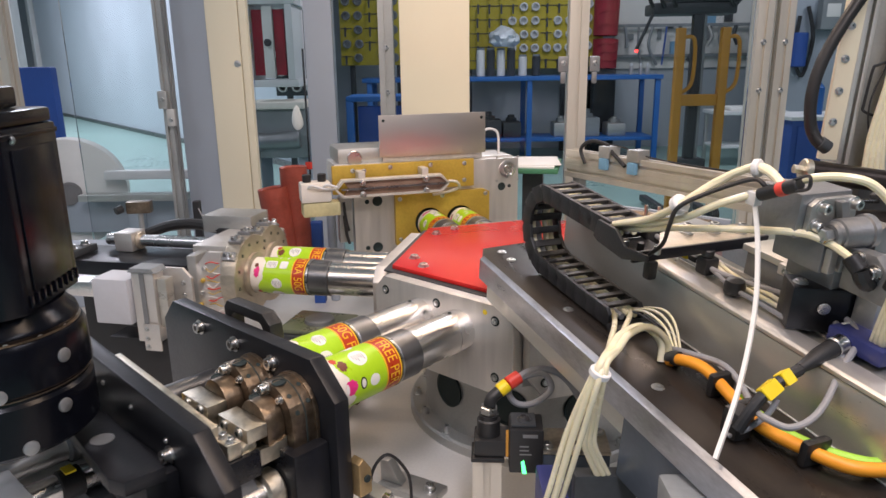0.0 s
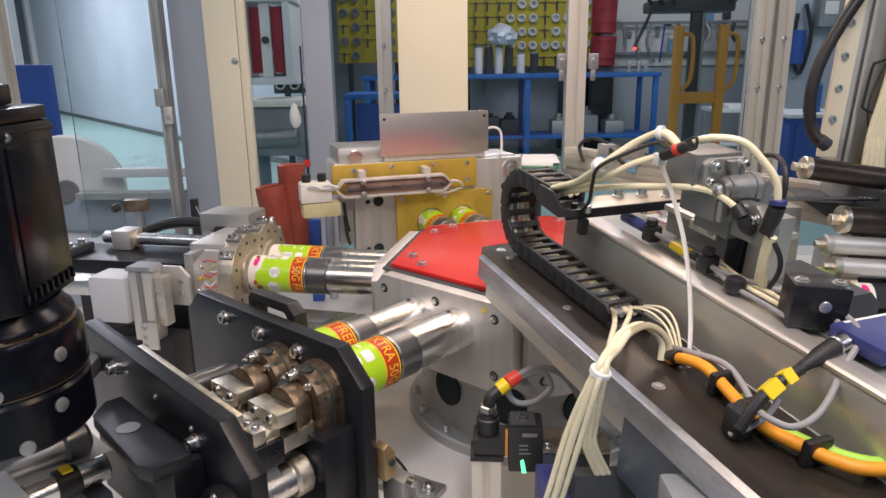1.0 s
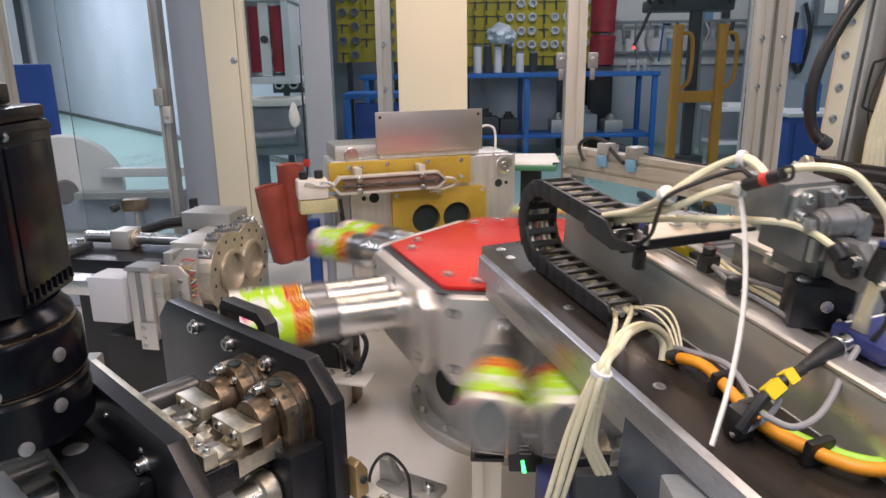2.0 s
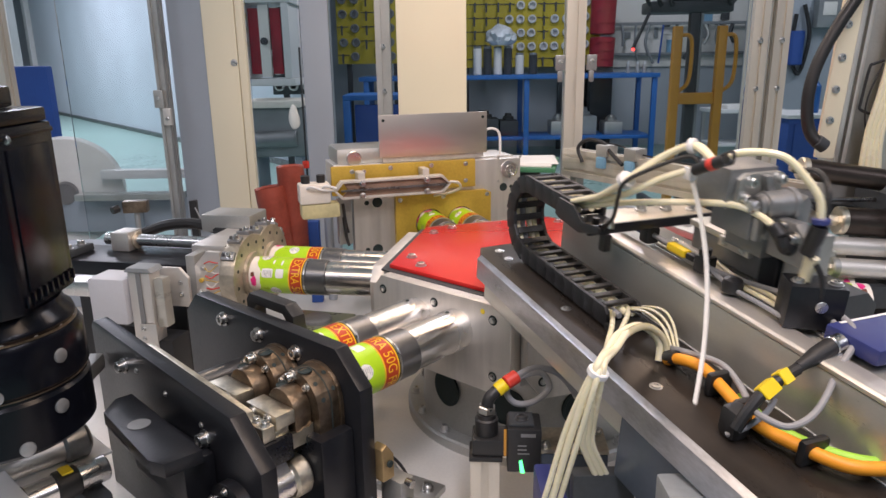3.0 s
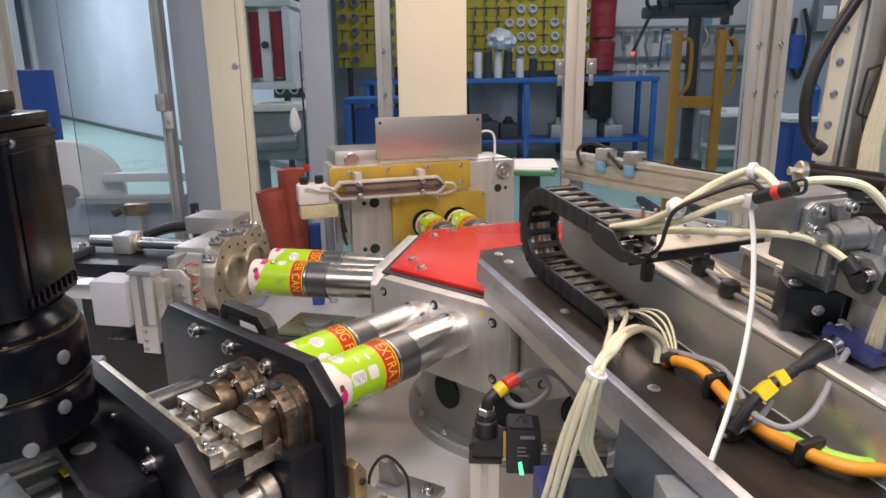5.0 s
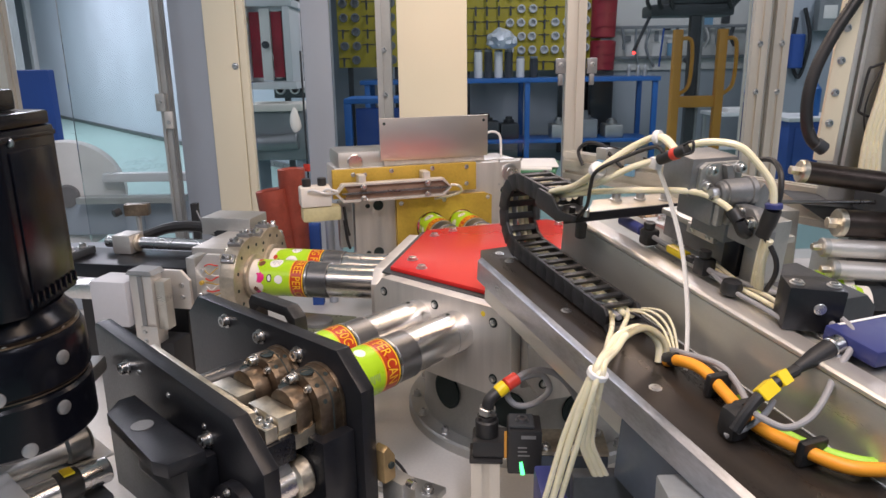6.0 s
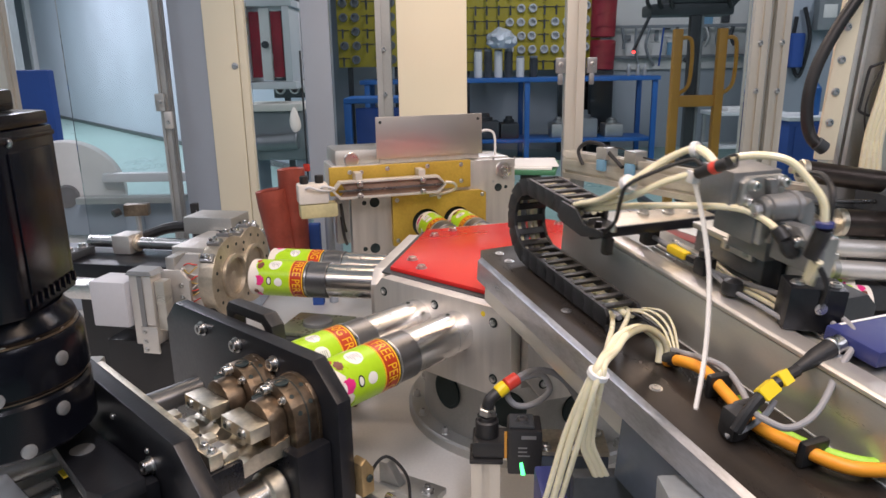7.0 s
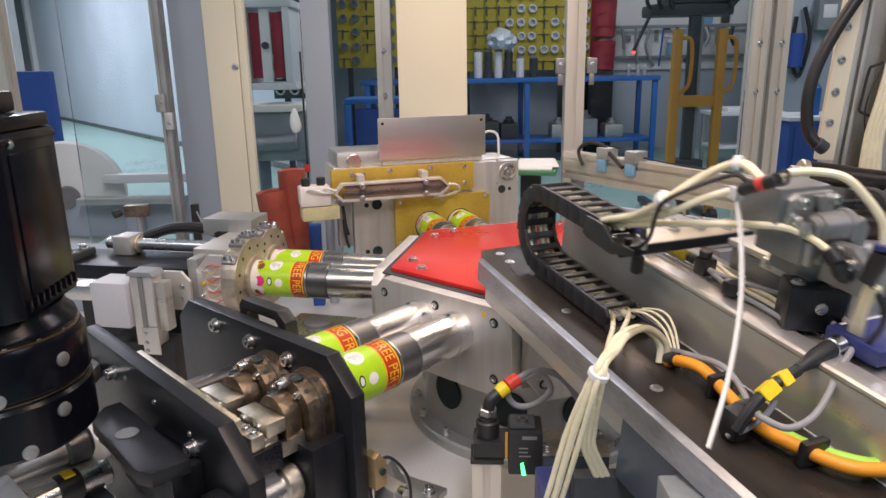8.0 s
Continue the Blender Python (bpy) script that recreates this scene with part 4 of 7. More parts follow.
# ---- big servo motor ----
def servo_motor():
    t = thing("servo_motor", pose(-0.518, 0.745, 0, 0, 0, 4), "large glossy black servo motor on a round gearbox", "motor")
    w = 0.078
    o = [(-w, -w + 0.018), (-w + 0.018, -w), (w - 0.018, -w), (w, -w + 0.018), (w, w - 0.018), (w - 0.018, w), (-w + 0.018, w), (-w, w - 0.018)]
    part("motor_body", prism(o, 2, 1.318, 1.512, 0.004), MOTOR, t)
    part("end_cap", prism([(x * 0.97, y * 0.97) for x, y in o], 2, 1.5125, 1.528, 0.004), MOTOR, t)
    part("encoder_box", prism([(x * 0.62, y * 0.75) for x, y in o], 2, 1.5285, 1.552, 0.006), MOTOR, t)
    for k, x in enumerate((-0.05, 0.05)):
        part("tie_rod", rod((x, -w - 0.0006, 1.325), (x, -w - 0.0006, 1.50), 0.004, 12), MOTOR, t)
    part("side_cover", box((w + 0.0002, -0.045, 1.34), (w + 0.0022, 0.045, 1.49), 0.001), MOTOR, t)
    for z, r in ((1.2885, 0.0925), (1.2215, 0.0955), (1.2275, 0.0955)):
        part("seam_ring", lathe([(0, r), (0.0004, r + 0.0006), (0.0010, r + 0.0006), (0.0014, r)], (0, 0, z), (0, 0, 2), 64), BRONZE, t, "thin bare metal seam ring")
    for k in range(9):
        part("rib", box((-0.056 + 0.0135 * k, -w - 0.0035, 1.330), (-0.052 + 0.0135 * k, -w - 0.0003, 1.440), 0.001), MOTOR, t)
        part("rib", box((w + 0.0003, -0.056 + 0.0135 * k, 1.325), (w + 0.0030, -0.052 + 0.0135 * k, 1.338), 0.001), MOTOR, t)
    screws(t, [(0.084 * math.cos(radians(a)), 0.084 * math.sin(radians(a)), 1.2905) for a in range(-75, 16, 22)], 0.0048, 0.007, "flange_screw", UP)
    part("cap_lip", prism([(x * 1.02, y * 1.02) for x, y in o], 2, 1.500, 1.506, 0.002), MOTOR, t)
    part("neck", lathe([(0, 0.088), (0.008, 0.092), (0.014, 0.090), (0.022, 0.082), (0.030, 0.080)], (0, 0, 1.287), (0, 0, 2), 64), MOTOR, t)
    gb = part("gearbox", lathe([(0, 0.092), (0.006, 0.098), (0.060, 0.098), (0.064, 0.095), (0.070, 0.095), (0.074, 0.099), (0.120, 0.098), (0.128, 0.094), (0.130, 0.086)], (0, 0, 1.160), (0, 0, 2), 64), MOTOR, t, "round black gearbox with plugs")
    for a, z in ((-62, 1.238), (-25, 1.205), (-50, 1.172), (-20, 1.262)):
        c = Vector((math.cos(radians(a)), math.sin(radians(a)), 0))
        part("plug", lathe([(0, 0.0085), (0.003, 0.008), (0.004, 0.006)], c * 0.097 + Vector((0, 0, z)), c * 0.3 + Vector((0, 0, z)), 20), GREY_BODY, gb, "grey round plug")
    screws(t, [(w, -0.04, 1.50), (-0.03, -w, 1.49)], 0.004, 0.003, "small_screw", SIDE_R)
    part("stand", box((-0.10, 0.02, 1.135), (0.03, 0.22, 1.1595), 0.006), ALU_DULL, t, "pale metal stand")
    part("stand_leg", box((-0.10, 0.16, TABLE), (-0.03, 0.22, 1.1345), 0.006), ALU_DULL, t)


servo_motor()


# ---- left station: the chuck that slides, and its fixed slide ----
def chuck_head():
    t = thing("double_chuck", station(LEFT), "worn steel double chuck head with bolts and red wires", "machine station")
    r, o = 0.083, []
    cut = math.degrees(math.acos(0.044 / r))
    for c, a0, a1 in ((0.044, -180 + cut, 180 - cut), (-0.044, cut, 360 - cut)):
        for k in range(19):
            a = radians(a0 + (a1 - a0) * k / 18)
            o.append((c + r * math.cos(a), ZM + r * math.sin(a)))
    part("chuck_plate", prism(o, 0, 0.574, 0.606, 0.003), CHUCKM, t, "worn double-round chuck plate")
    for s in (0.044, -0.044):
        ring = part("chuck_ring", lathe([(0, 0.046), (0.006, 0.046), (0.008, 0.042), (0.008, 0.038), (-0.012, 0.037), (-0.012, 0.012), (0.0, 0.010), (0.002, 0.004)], (0.5735, s, ZM), (0.4, s, ZM), 36), CHUCKM, t, "bored steel ring")
        for i in range(8):
            a = 2 * math.pi * i / 8
            part("bore_screw", rod((0.585, s + 0.025 * math.cos(a), ZM + 0.025 * math.sin(a)), (0.582, s + 0.025 * math.cos(a), ZM + 0.025 * math.sin(a)), 0.004, 10), HOLE, ring)
    for c, a in ((0.044, 40), (0.044, 68), (0.044, 95), (-0.044, 68), (-0.044, 92), (-0.044, 118), (-0.044, 145)):
        d = Vector((0, math.cos(radians(a)), math.sin(radians(a))))
        at = Matrix.Translation(Vector((0.590, c, ZM)) + d * 0.081) @ pose(0, 0, 0, a - 90, 0, 0)
        lug = part("lug", box((-0.014, -0.009, -0.004), (0.014, 0.009, 0.008), 0.002, m=at), GREY_BODY, t)
        part("lug_screw", screw_mesh(0.0052, 0.009), BOLT, lug).matrix_basis = at @ Matrix.Translation((-0.004, 0, 0.008)) @ UP
        part("lug_pin", rod(at @ Vector((0.008, 0, 0.008)), at @ Vector((0.008, 0, 0.013)), 0.003, 8), STEEL_DARK, lug)
    hole = None
    for c, start in ((0.044, -70), (-0.044, 60)):
        for k in range(9):
            a = radians(start + 30 * k)
            m = Matrix.Translation((0.5740, c + 0.066 * math.cos(a), ZM + 0.066 * math.sin(a)))
            if hole is None:
                hole = part("chuck_hole", lathe([(-0.001, 0.0036), (0.0006, 0.0036), (0.0006, 0.0008)], (0, 0, 0), (-1, 0, 0), 12), HOLE, t)
                hole.matrix_basis = m
            else:
                again(hole, t, m)
    part("cheek", prism([(0.610, 1.065), (0.650, 1.065), (0.668, 1.085), (0.668, 1.185), (0.64, 1.215), (0.610, 1.215)], 1, 0.094, 0.106, 0.002), ALU, t, "aluminium cheek plate")
    part("cheek_wall", box((0.668, -0.09, 1.06), (0.688, 0.104, 1.205), 0.003), ALU_DULL, t)
    part("clamp_body", box((0.612, -0.10, 1.09), (0.6675, 0.085, 1.19), 0.004), GREY_BODY, t)
    part("bridge", box((0.625, -0.10, 1.1905), (0.70, 0.06, 1.215), 0.004), ALU, t)
    part("ram", box((0.64, -0.17, 1.205), (0.76, -0.085, 1.245), 0.004), ALU_DULL, t, "grey rectangular ram")
    for i in range(14):
        z, rnd = 1.080 + 0.0085 * i, random.Random(40 + i)
        red = i % 3 == 1
        part("wire", hose([(0.645, 0.1068, z), (0.630, 0.110 + rnd.uniform(0, 0.005), z + rnd.uniform(-0.006, 0.008)), (0.617, 0.106, z + rnd.uniform(-0.004, 0.010)), (0.600, 0.090, z + rnd.uniform(0, 0.010))], 0.0013 if red else 0.0010), MARK_RED if red else (GOLD, BRONZE, LABEL_WHITE)[i % 3], t, "red wire" if red else "thin lead")
        if i % 3 == 0:
            part("cap", rod((0.648 + 0.005 * (i % 4), 0.1062, z), (0.648 + 0.005 * (i % 4), 0.113, z), 0.0045, 12), GOLD if i % 2 else BOLT, t)
    part("wire_back", box((0.607, 0.080, 1.075), (0.650, 0.0938, 1.200), 0.004), HOLE, t)
    part("guard", box((0.583, 0.097, 1.075), (0.606, 0.110, 1.185), 0.003), BLACK, t)
    part("stub_shaft", rod((0.70, -0.05, 1.19), (0.98, -0.05, 1.19), 0.0135, 24), STEEL, t, "polished slide shaft")
    return t


CHUCK = chuck_head()


def chuck_slide():
    t = thing("chuck_slide", station(LEFT), "black slide bed with a polished shaft and bearing block", "slide")
    part("bed", box((0.715, -0.075, 1.115), (1.04, 0.055, 1.168), 0.004), BLACK, t, "black slide bed")
    # coloured black to give the dark, shaded gap under the bed
    part("bed_foot", box((0.74, -0.06, TABLE), (1.0, 0.04, 1.1145), 0.004), BLACK_PLASTIC, t)
    bb = part("bearing_block", box((0.905, -0.075, 1.1685), (0.950, -0.022, 1.212), 0.004), ALU, t, "aluminium bearing block")
    part("bush", rod((0.898, -0.05, 1.19), (0.9045, -0.05, 1.19), 0.020, 24), CHUCKM, bb)
    part("cable", hose([(0.70, -0.09, 1.205), (0.78, -0.105, 1.218), (0.85, -0.095, 1.216), (0.92, -0.085, 1.192)], 0.0125, 10), BLACK_PLASTIC, t, "thick black cable")
    part("stop", box((1.0, -0.03, 1.1685), (1.035, 0.05, 1.185), 0.003), DARK, t)
    screws(t, [(1.017, -0.01, 1.185), (1.017, 0.03, 1.185)], 0.008, 0.010, "stop_screw", UP)


chuck_slide()


def pressure_unit():
    t = thing("sensor_unit", station(LEFT), "pale grey sensor box on an aluminium upright bracket", "sensor")
    part("box", box((0.774, 0.120, 1.082), (0.852, 0.185, 1.174), 0.004), mat("pale_grey_box_paint", (0.52, 0.53, 0.56), 0.45, 0, 0.06, 6, 0.03), t, "pale grey plastic box")
    up = part("upright", box((0.722, 0.140, 1.045), (0.770, 0.175, 1.188), 0.003), ALU, t, "aluminium upright")
    part("groove", box((0.741, 0.1755, 1.07), (0.751, 0.177, 1.186), 0.0), GREY_BODY, up)
    part("cap", prism([(0.715, 1.188), (0.775, 1.188), (0.768, 1.197), (0.722, 1.197)], 1, 0.138, 0.178, 0.001), MIDGREY, up)
    part("side_body", box((0.700, 0.142, 1.075), (0.7215, 0.168, 1.175), 0.004), CHANNEL, t)
    part("flag", prism([(0.672, 1.105), (0.735, 1.105), (0.735, 1.185), (0.690, 1.185), (0.672, 1.165)], 1, 0.118, 0.126, 0.001), ALU, t, "thin aluminium flag plate")
    part("tab", box((0.716, 0.1785, 1.030), (0.752, 0.182, 1.085), 0.001), ALU, t, "drilled tab")
    screws(t, [(0.744, 0.182, z) for z in (1.038, 1.055, 1.075)] + [(0.690, 0.126, z) for z in (1.130, 1.155)], 0.004, 0.003, "tab_screw", SIDE_L)
    # black for the same reason: the gap below the sensor lies in shade
    part("foot", box((0.70, 0.10, TABLE), (0.85, 0.16, 1.0445), 0.004), BLACK_PLASTIC, t)
    part("arm", box((0.86, 0.12, 1.13), (0.95, 0.17, 1.16), 0.003), STEEL, t)


pressure_unit()


def under_unit():
    """Dark gripper housing on the table under the left cans."""
    t = thing("gripper_housing", pose(-0.245, 1.30, TABLE, 0, 0, -15), "dark metal gripper housing with a grey-green lid plate", "machine unit")
    part("body", box((-0.075, -0.06, 0.085), (0.06, 0.065, 0.165), 0.006), DARK, t)
    part("lid", box((-0.070, -0.052, 0.1655), (0.056, 0.060, 0.174), 0.003), mat("grey_green_plate", (0.17, 0.19, 0.13), 0.3, 0.3, 0.3, 16, 0.1), t, "grey-green lid plate")
    part("lid_boss", lathe([(0, 0.030), (0.006, 0.029), (0.009, 0.024)], (-0.005, 0.005, 0.1745), (-0.005, 0.005, 1), 28), GREY_BODY, t)
    part("side_notch", box((0.0605, -0.05, 0.10), (0.075, -0.01, 0.150), 0.003), GREY_BODY, t)
    part("bracket", box((-0.078, -0.07, 0), (0.062, 0.05, 0.0845), 0.004), CARDBOARD, t)
    part("shelf", box((-0.02, -0.115, 0.10), (0.14, -0.062, 0.106), 0.002), CARDBOARD, t, "pale metal shelf")
    screws(t, [(0.02, -0.09, 0.106), (0.06, -0.085, 0.106), (0.095, -0.09, 0.106)], 0.005, 0.006, "shelf_screw", UP)
    part("cable", hose([(0.05, 0.02, 0.15), (0.08, 0.0, 0.165), (0.11, -0.03, 0.15), (0.112, -0.06, 0.125), (0.10, -0.085, 0.11)], 0.005, 10), BLACK_PLASTIC, t, "black cable")
    part("cable", hose([(0.03, -0.04, 0.15), (0.07, -0.07, 0.15), (0.09, -0.09, 0.115)], 0.004, 10), BLACK_PLASTIC, t)
    part("plug", rod((0.05, -0.03, 0.13), (0.10, -0.045, 0.10), 0.011, 16), BLACK_PLASTIC, t)
    part("copper_block", box((0.035, 0.0, 0.0), (0.07, 0.04, 0.11), 0.003), BRONZE, t)


under_unit()


def paper_roll():
    t = thing("paper_roll", pose(-1.455, 2.70, 1.10, 0, 0, 20), "large white paper roll on a spindle", "paper roll")
    part("roll", lathe([(0, 0.045), (0, 0.205), (0.003, 0.208), (0.10, 0.208), (0.103, 0.205), (0.103, 0.045)], (0, -0.04, 0), (0, 1, 0), 64), PAPER, t)
    part("spindle", lathe([(0, 0.04), (0.02, 0.045), (0.15, 0.04)], (0, -0.075, 0), (0, 1, 0), 32), STEEL_DARK, t, "dark steel spindle")
    part("stand", box((-0.05, 0.07, FL - 1.10), (0.05, 0.12, 0.02), 0.004), GREY_COAT, t)
    u = thing("unwind_frame", pose(0, 0, 0), "pale grey unwind frame behind the roll", "machine frame")
    part("beam", box((-1.36, 2.56, 1.085), (-0.96, 2.62, 1.11), 0.004), ALU_DULL, u)
    part("upper_beam", box((-1.30, 2.66, 1.15), (-0.80, 2.70, 1.185), 0.006), WHITE_PLASTIC, u)
    part("panel", box((-1.55, 2.64, 0.95), (-0.95, 2.655, 1.084), 0.003), GREY_COAT, u)
    part("leg", box((-1.2, 2.6, FL), (-1.14, 2.63, 1.0845), 0.004), GREY_COAT, u)
    part("leg", box((-0.9, 2.665, FL), (-0.85, 2.69, 1.1495), 0.004), GREY_COAT, u)
    s = thing("camera_sensor", pose(-0.93, 2.10, 1.155, 0, 0, 8), "small brown sensor block with a knob", "sensor")
    part("block", box((-0.035, -0.02, -0.018), (0.035, 0.02, 0.018), 0.003), BRONZE, s)
    part("knob", rod((-0.045, -0.02, 0), (-0.06, -0.035, -0.005), 0.012, 16), BLACK_PLASTIC, s)
    part("post", rod((0, 0, -0.255), (0, 0, -0.0185), 0.008, 14), ALU_DULL, s)
    d = thing("table_panel", pose(0, 0, 0), "pale sheet-metal panel on the table", "panel")
    part("sheet", box((-1.12, 1.90, TABLE), (-0.52, 2.02, 1.075), 0.01), GREY_COAT, d)
    part("lip", box((-0.66, 1.86, 1.0755), (-0.50, 1.98, 1.10), 0.004), ALU_DULL, d)
    c = thing("switch_post", pose(-0.70, 1.95, 1.1), "small black switch on a post with a thin wire", "switch")
    part("post", box((-0.01, -0.01, -0.2), (0.01, 0.01, 0.10), 0.003), BLACK_PLASTIC, c)
    part("wire", hose([(0.008, -0.012, 0.08), (0.03, -0.03, 0.05), (0.05, -0.02, 0.06), (0.06, -0.02, 0.0)], 0.002), CABLE_GREY, c)


paper_roll()


# ---- transfer slide: a dipping rail with channel, energy chain and carriage ----
RAILM = pose(0.158, 0.833, 1.265, 0, 6.77, -69.35)     # x along the rail toward its foot, y across, z up from its top
TRAVEL = 0.15


def slide_rail():
    t = thing("slide_rail", RAILM, "long black slide rail with a bright metal edge on a stand", "rail")
    part("plate", prism([(-0.228, -0.018), (-0.200, -0.030), (0.62, -0.030), (0.62, 0.0845), (-0.235, 0.0845)], 2, -0.024, 0.0, 0.0015), RAIL_BLACK, t, "black anodised rail plate")
    part("edge_strip", prism([(-0.030, -0.034), (-0.037, -0.034), (-0.037, -0.003), (-0.0305, 0.002), (-0.0305, -0.0245)], 0, -0.196, 0.62, 0.001), EDGE, t, "scuffed aluminium edge strip")
    part("lower_beam", box((-0.19, -0.026, -0.068), (0.62, 0.06, -0.0345), 0.003), CHANNEL, t, "grey steel beam under the plate")
    # opaque sheet stands in for bluish, reflecting guard glass below the rail
    part("side_skirt", box((0.174, -0.0305, -0.115), (0.62, -0.027, -0.035), 0.001), BLUE_GREY, t, "opaque dark blue-grey panel in place of bluish guard glass")
    screws(t, [(-0.228 + 0.022, 0.004, 0), (-0.173, 0.004, 0), (0.0, 0.0, 0), (0.188, -0.004, 0), (0.38, -0.006, 0)], 0.0052, 0.0018, "rail_screw", UP)
    part("stand", box((-0.02, -0.06, 0), (0.16, 0.10, 0.292), 0.004, m=RAILM.inverted() @ pose(0.22, 0.48, TABLE)), MIDGREY, t, "grey stand on the table")


slide_rail()


def channel_beam():
    t = thing("channel_beam", RAILM, "grey steel channel beam with a brushed top", "beam")
    part("web", box((-0.165, 0.0855, -0.03), (0.66, 0.195, 0.066), 0.003), CHANNEL, t)
    part("lip", prism([(0.0852, 0.0665), (0.112, 0.0665), (0.112, 0.073), (0.088, 0.073), (0.0852, 0.0705)], 0, -0.160, 0.66, 0.0008), ALU, t, "bright folded lip")
    for b in (0.135, 0.152, 0.169):
        part("guide_wire", rod((-0.02, b, 0.070), (0.3, b, 0.070), 0.0028, 10), STEEL, t)
    part("seam", box((0.03, 0.0848, 0.0005), (0.45, 0.0854, 0.0015)), PAPER, t, "thin white line")
    turned = pose(0.247, 0.124, 0.0735, 0, 0, -30)
    blk = part("stop_block", box((-0.036, -0.027, 0), (0, 0.027, 0.046), 0.003), BLACK, t, "black stop block")
    blk.matrix_basis = turned
    for y in (-0.017, 0.018):
        part("block_screw", screw_mesh(0.0055, 0.003), BOLT, blk).matrix_basis = Matrix.Translation((-0.014, y, 0.046)) @ UP
    part("block_plug", rod((0.0002, 0.004, 0.026), (0.002, 0.004, 0.026), 0.006, 18), BOLT, blk)
    for a in (-0.02, 0.085):
        c = part("cable_clip", box((a, 0.112, 0.0735), (a + 0.018, 0.132, 0.095), 0.004), BLACK_PLASTIC, t, "black cable clip")
        part("clip_knob", rod((a + 0.009, 0.120, 0.0955), (a + 0.009, 0.120, 0.104), 0.0075, 12), BLACK_PLASTIC, c)
    part("side_tray", prism([(0.196, -0.035), (0.34, -0.035), (0.34, 0.03), (0.32, 0.048), (0.196, 0.048)], 0, 0.05, 0.16, 0.003), DARK, t, "dark side tray")
    part("sensor", rod((-0.075, 0.124, 0.086), (-0.03, 0.124, 0.086), 0.0075, 16), BLUE_BODY, t, "small blue barrel sensor")
    tag = part("cable_tag", box((0.028, 0.118, 0.078), (0.062, 0.130, 0.088), 0.003), YELLOW, t, "yellow cable tag")
    part("tag_end", box((0.0625, 0.119, 0.079), (0.078, 0.129, 0.087), 0.003), BLACK_PLASTIC, tag)
    part("sensor_wire", hose([(-0.03, 0.124, 0.086), (0.0, 0.122, 0.086), (0.06, 0.124, 0.083), (0.12, 0.122, 0.083), (0.19, 0.145, 0.085), (0.25, 0.150, 0.09), (0.285, 0.135, 0.085), (0.300, 0.105, 0.07)], 0.0032), CABLE_GREY, t, "thin grey sensor wire")
    part("sensor_wire", hose([(-0.08, 0.130, 0.084), (0.0, 0.130, 0.080), (0.1, 0.130, 0.078), (0.18, 0.150, 0.078)], 0.0028), BLACK_PLASTIC, t)


channel_beam()


def carriage_travel(t):
    """How far the carriage has gone up the rail: a table over one cycle, smoothed."""
    return TRAVEL * cycle(t, ((0.0, 0.045), (0.06, 0.03), (0.25, 0.035), (0.38, 0.20), (0.504, 0.585), (0.65, 0.90), (0.752, 0.985), (0.92, 1.0), (1.13, 0.99), (1.252, 0.887), (1.376, 0.62), (1.504, 0.18), (1.58, 0.07), (1.624, 0.045)))


def cycle(t, table):
    ph = t % PERIOD
    for (a, va), (b, vb) in zip(table, table[1:]):
        if a <= ph <= b:
            u = (ph - a) / (b - a)
            u = u if abs(vb - va) < 0.5 and abs(vb - va) > 0.1 else u * u * (3 - 2 * u)
            return va + (vb - va) * u
    return table[-1][1]


CH_R, CH_LOW, CH_PITCH, CH_N, CH_END = 0.052, 0.016, 0.0242, 20, 0.062


def link_pose(i, travel):
    """Where link i lies: lower run, half circle, upper run back to the carriage; travel moves the bend by half."""
    bend = -0.100 - travel / 2
    s = (i + 0.5) * CH_PITCH
    low = CH_END - bend
    arc = math.pi * CH_R
    if s <= low:
        x, z, a = CH_END - s, CH_LOW, 0.0
    elif s <= low + arc:
        a = (s - low) / CH_R
        x, z = bend - CH_R * math.sin(a), CH_LOW + CH_R * (1 - math.cos(a))
    else:
        x, z, a = bend + (s - low - arc), CH_LOW + 2 * CH_R, math.pi
    # the link's own x runs from the fixed end onward
    q = Matrix(((-math.cos(a), 0, math.sin(a), x), (0, -1, 0, 0.040), (math.sin(a), 0, math.cos(a), z), (0, 0, 0, 1)))
    return q


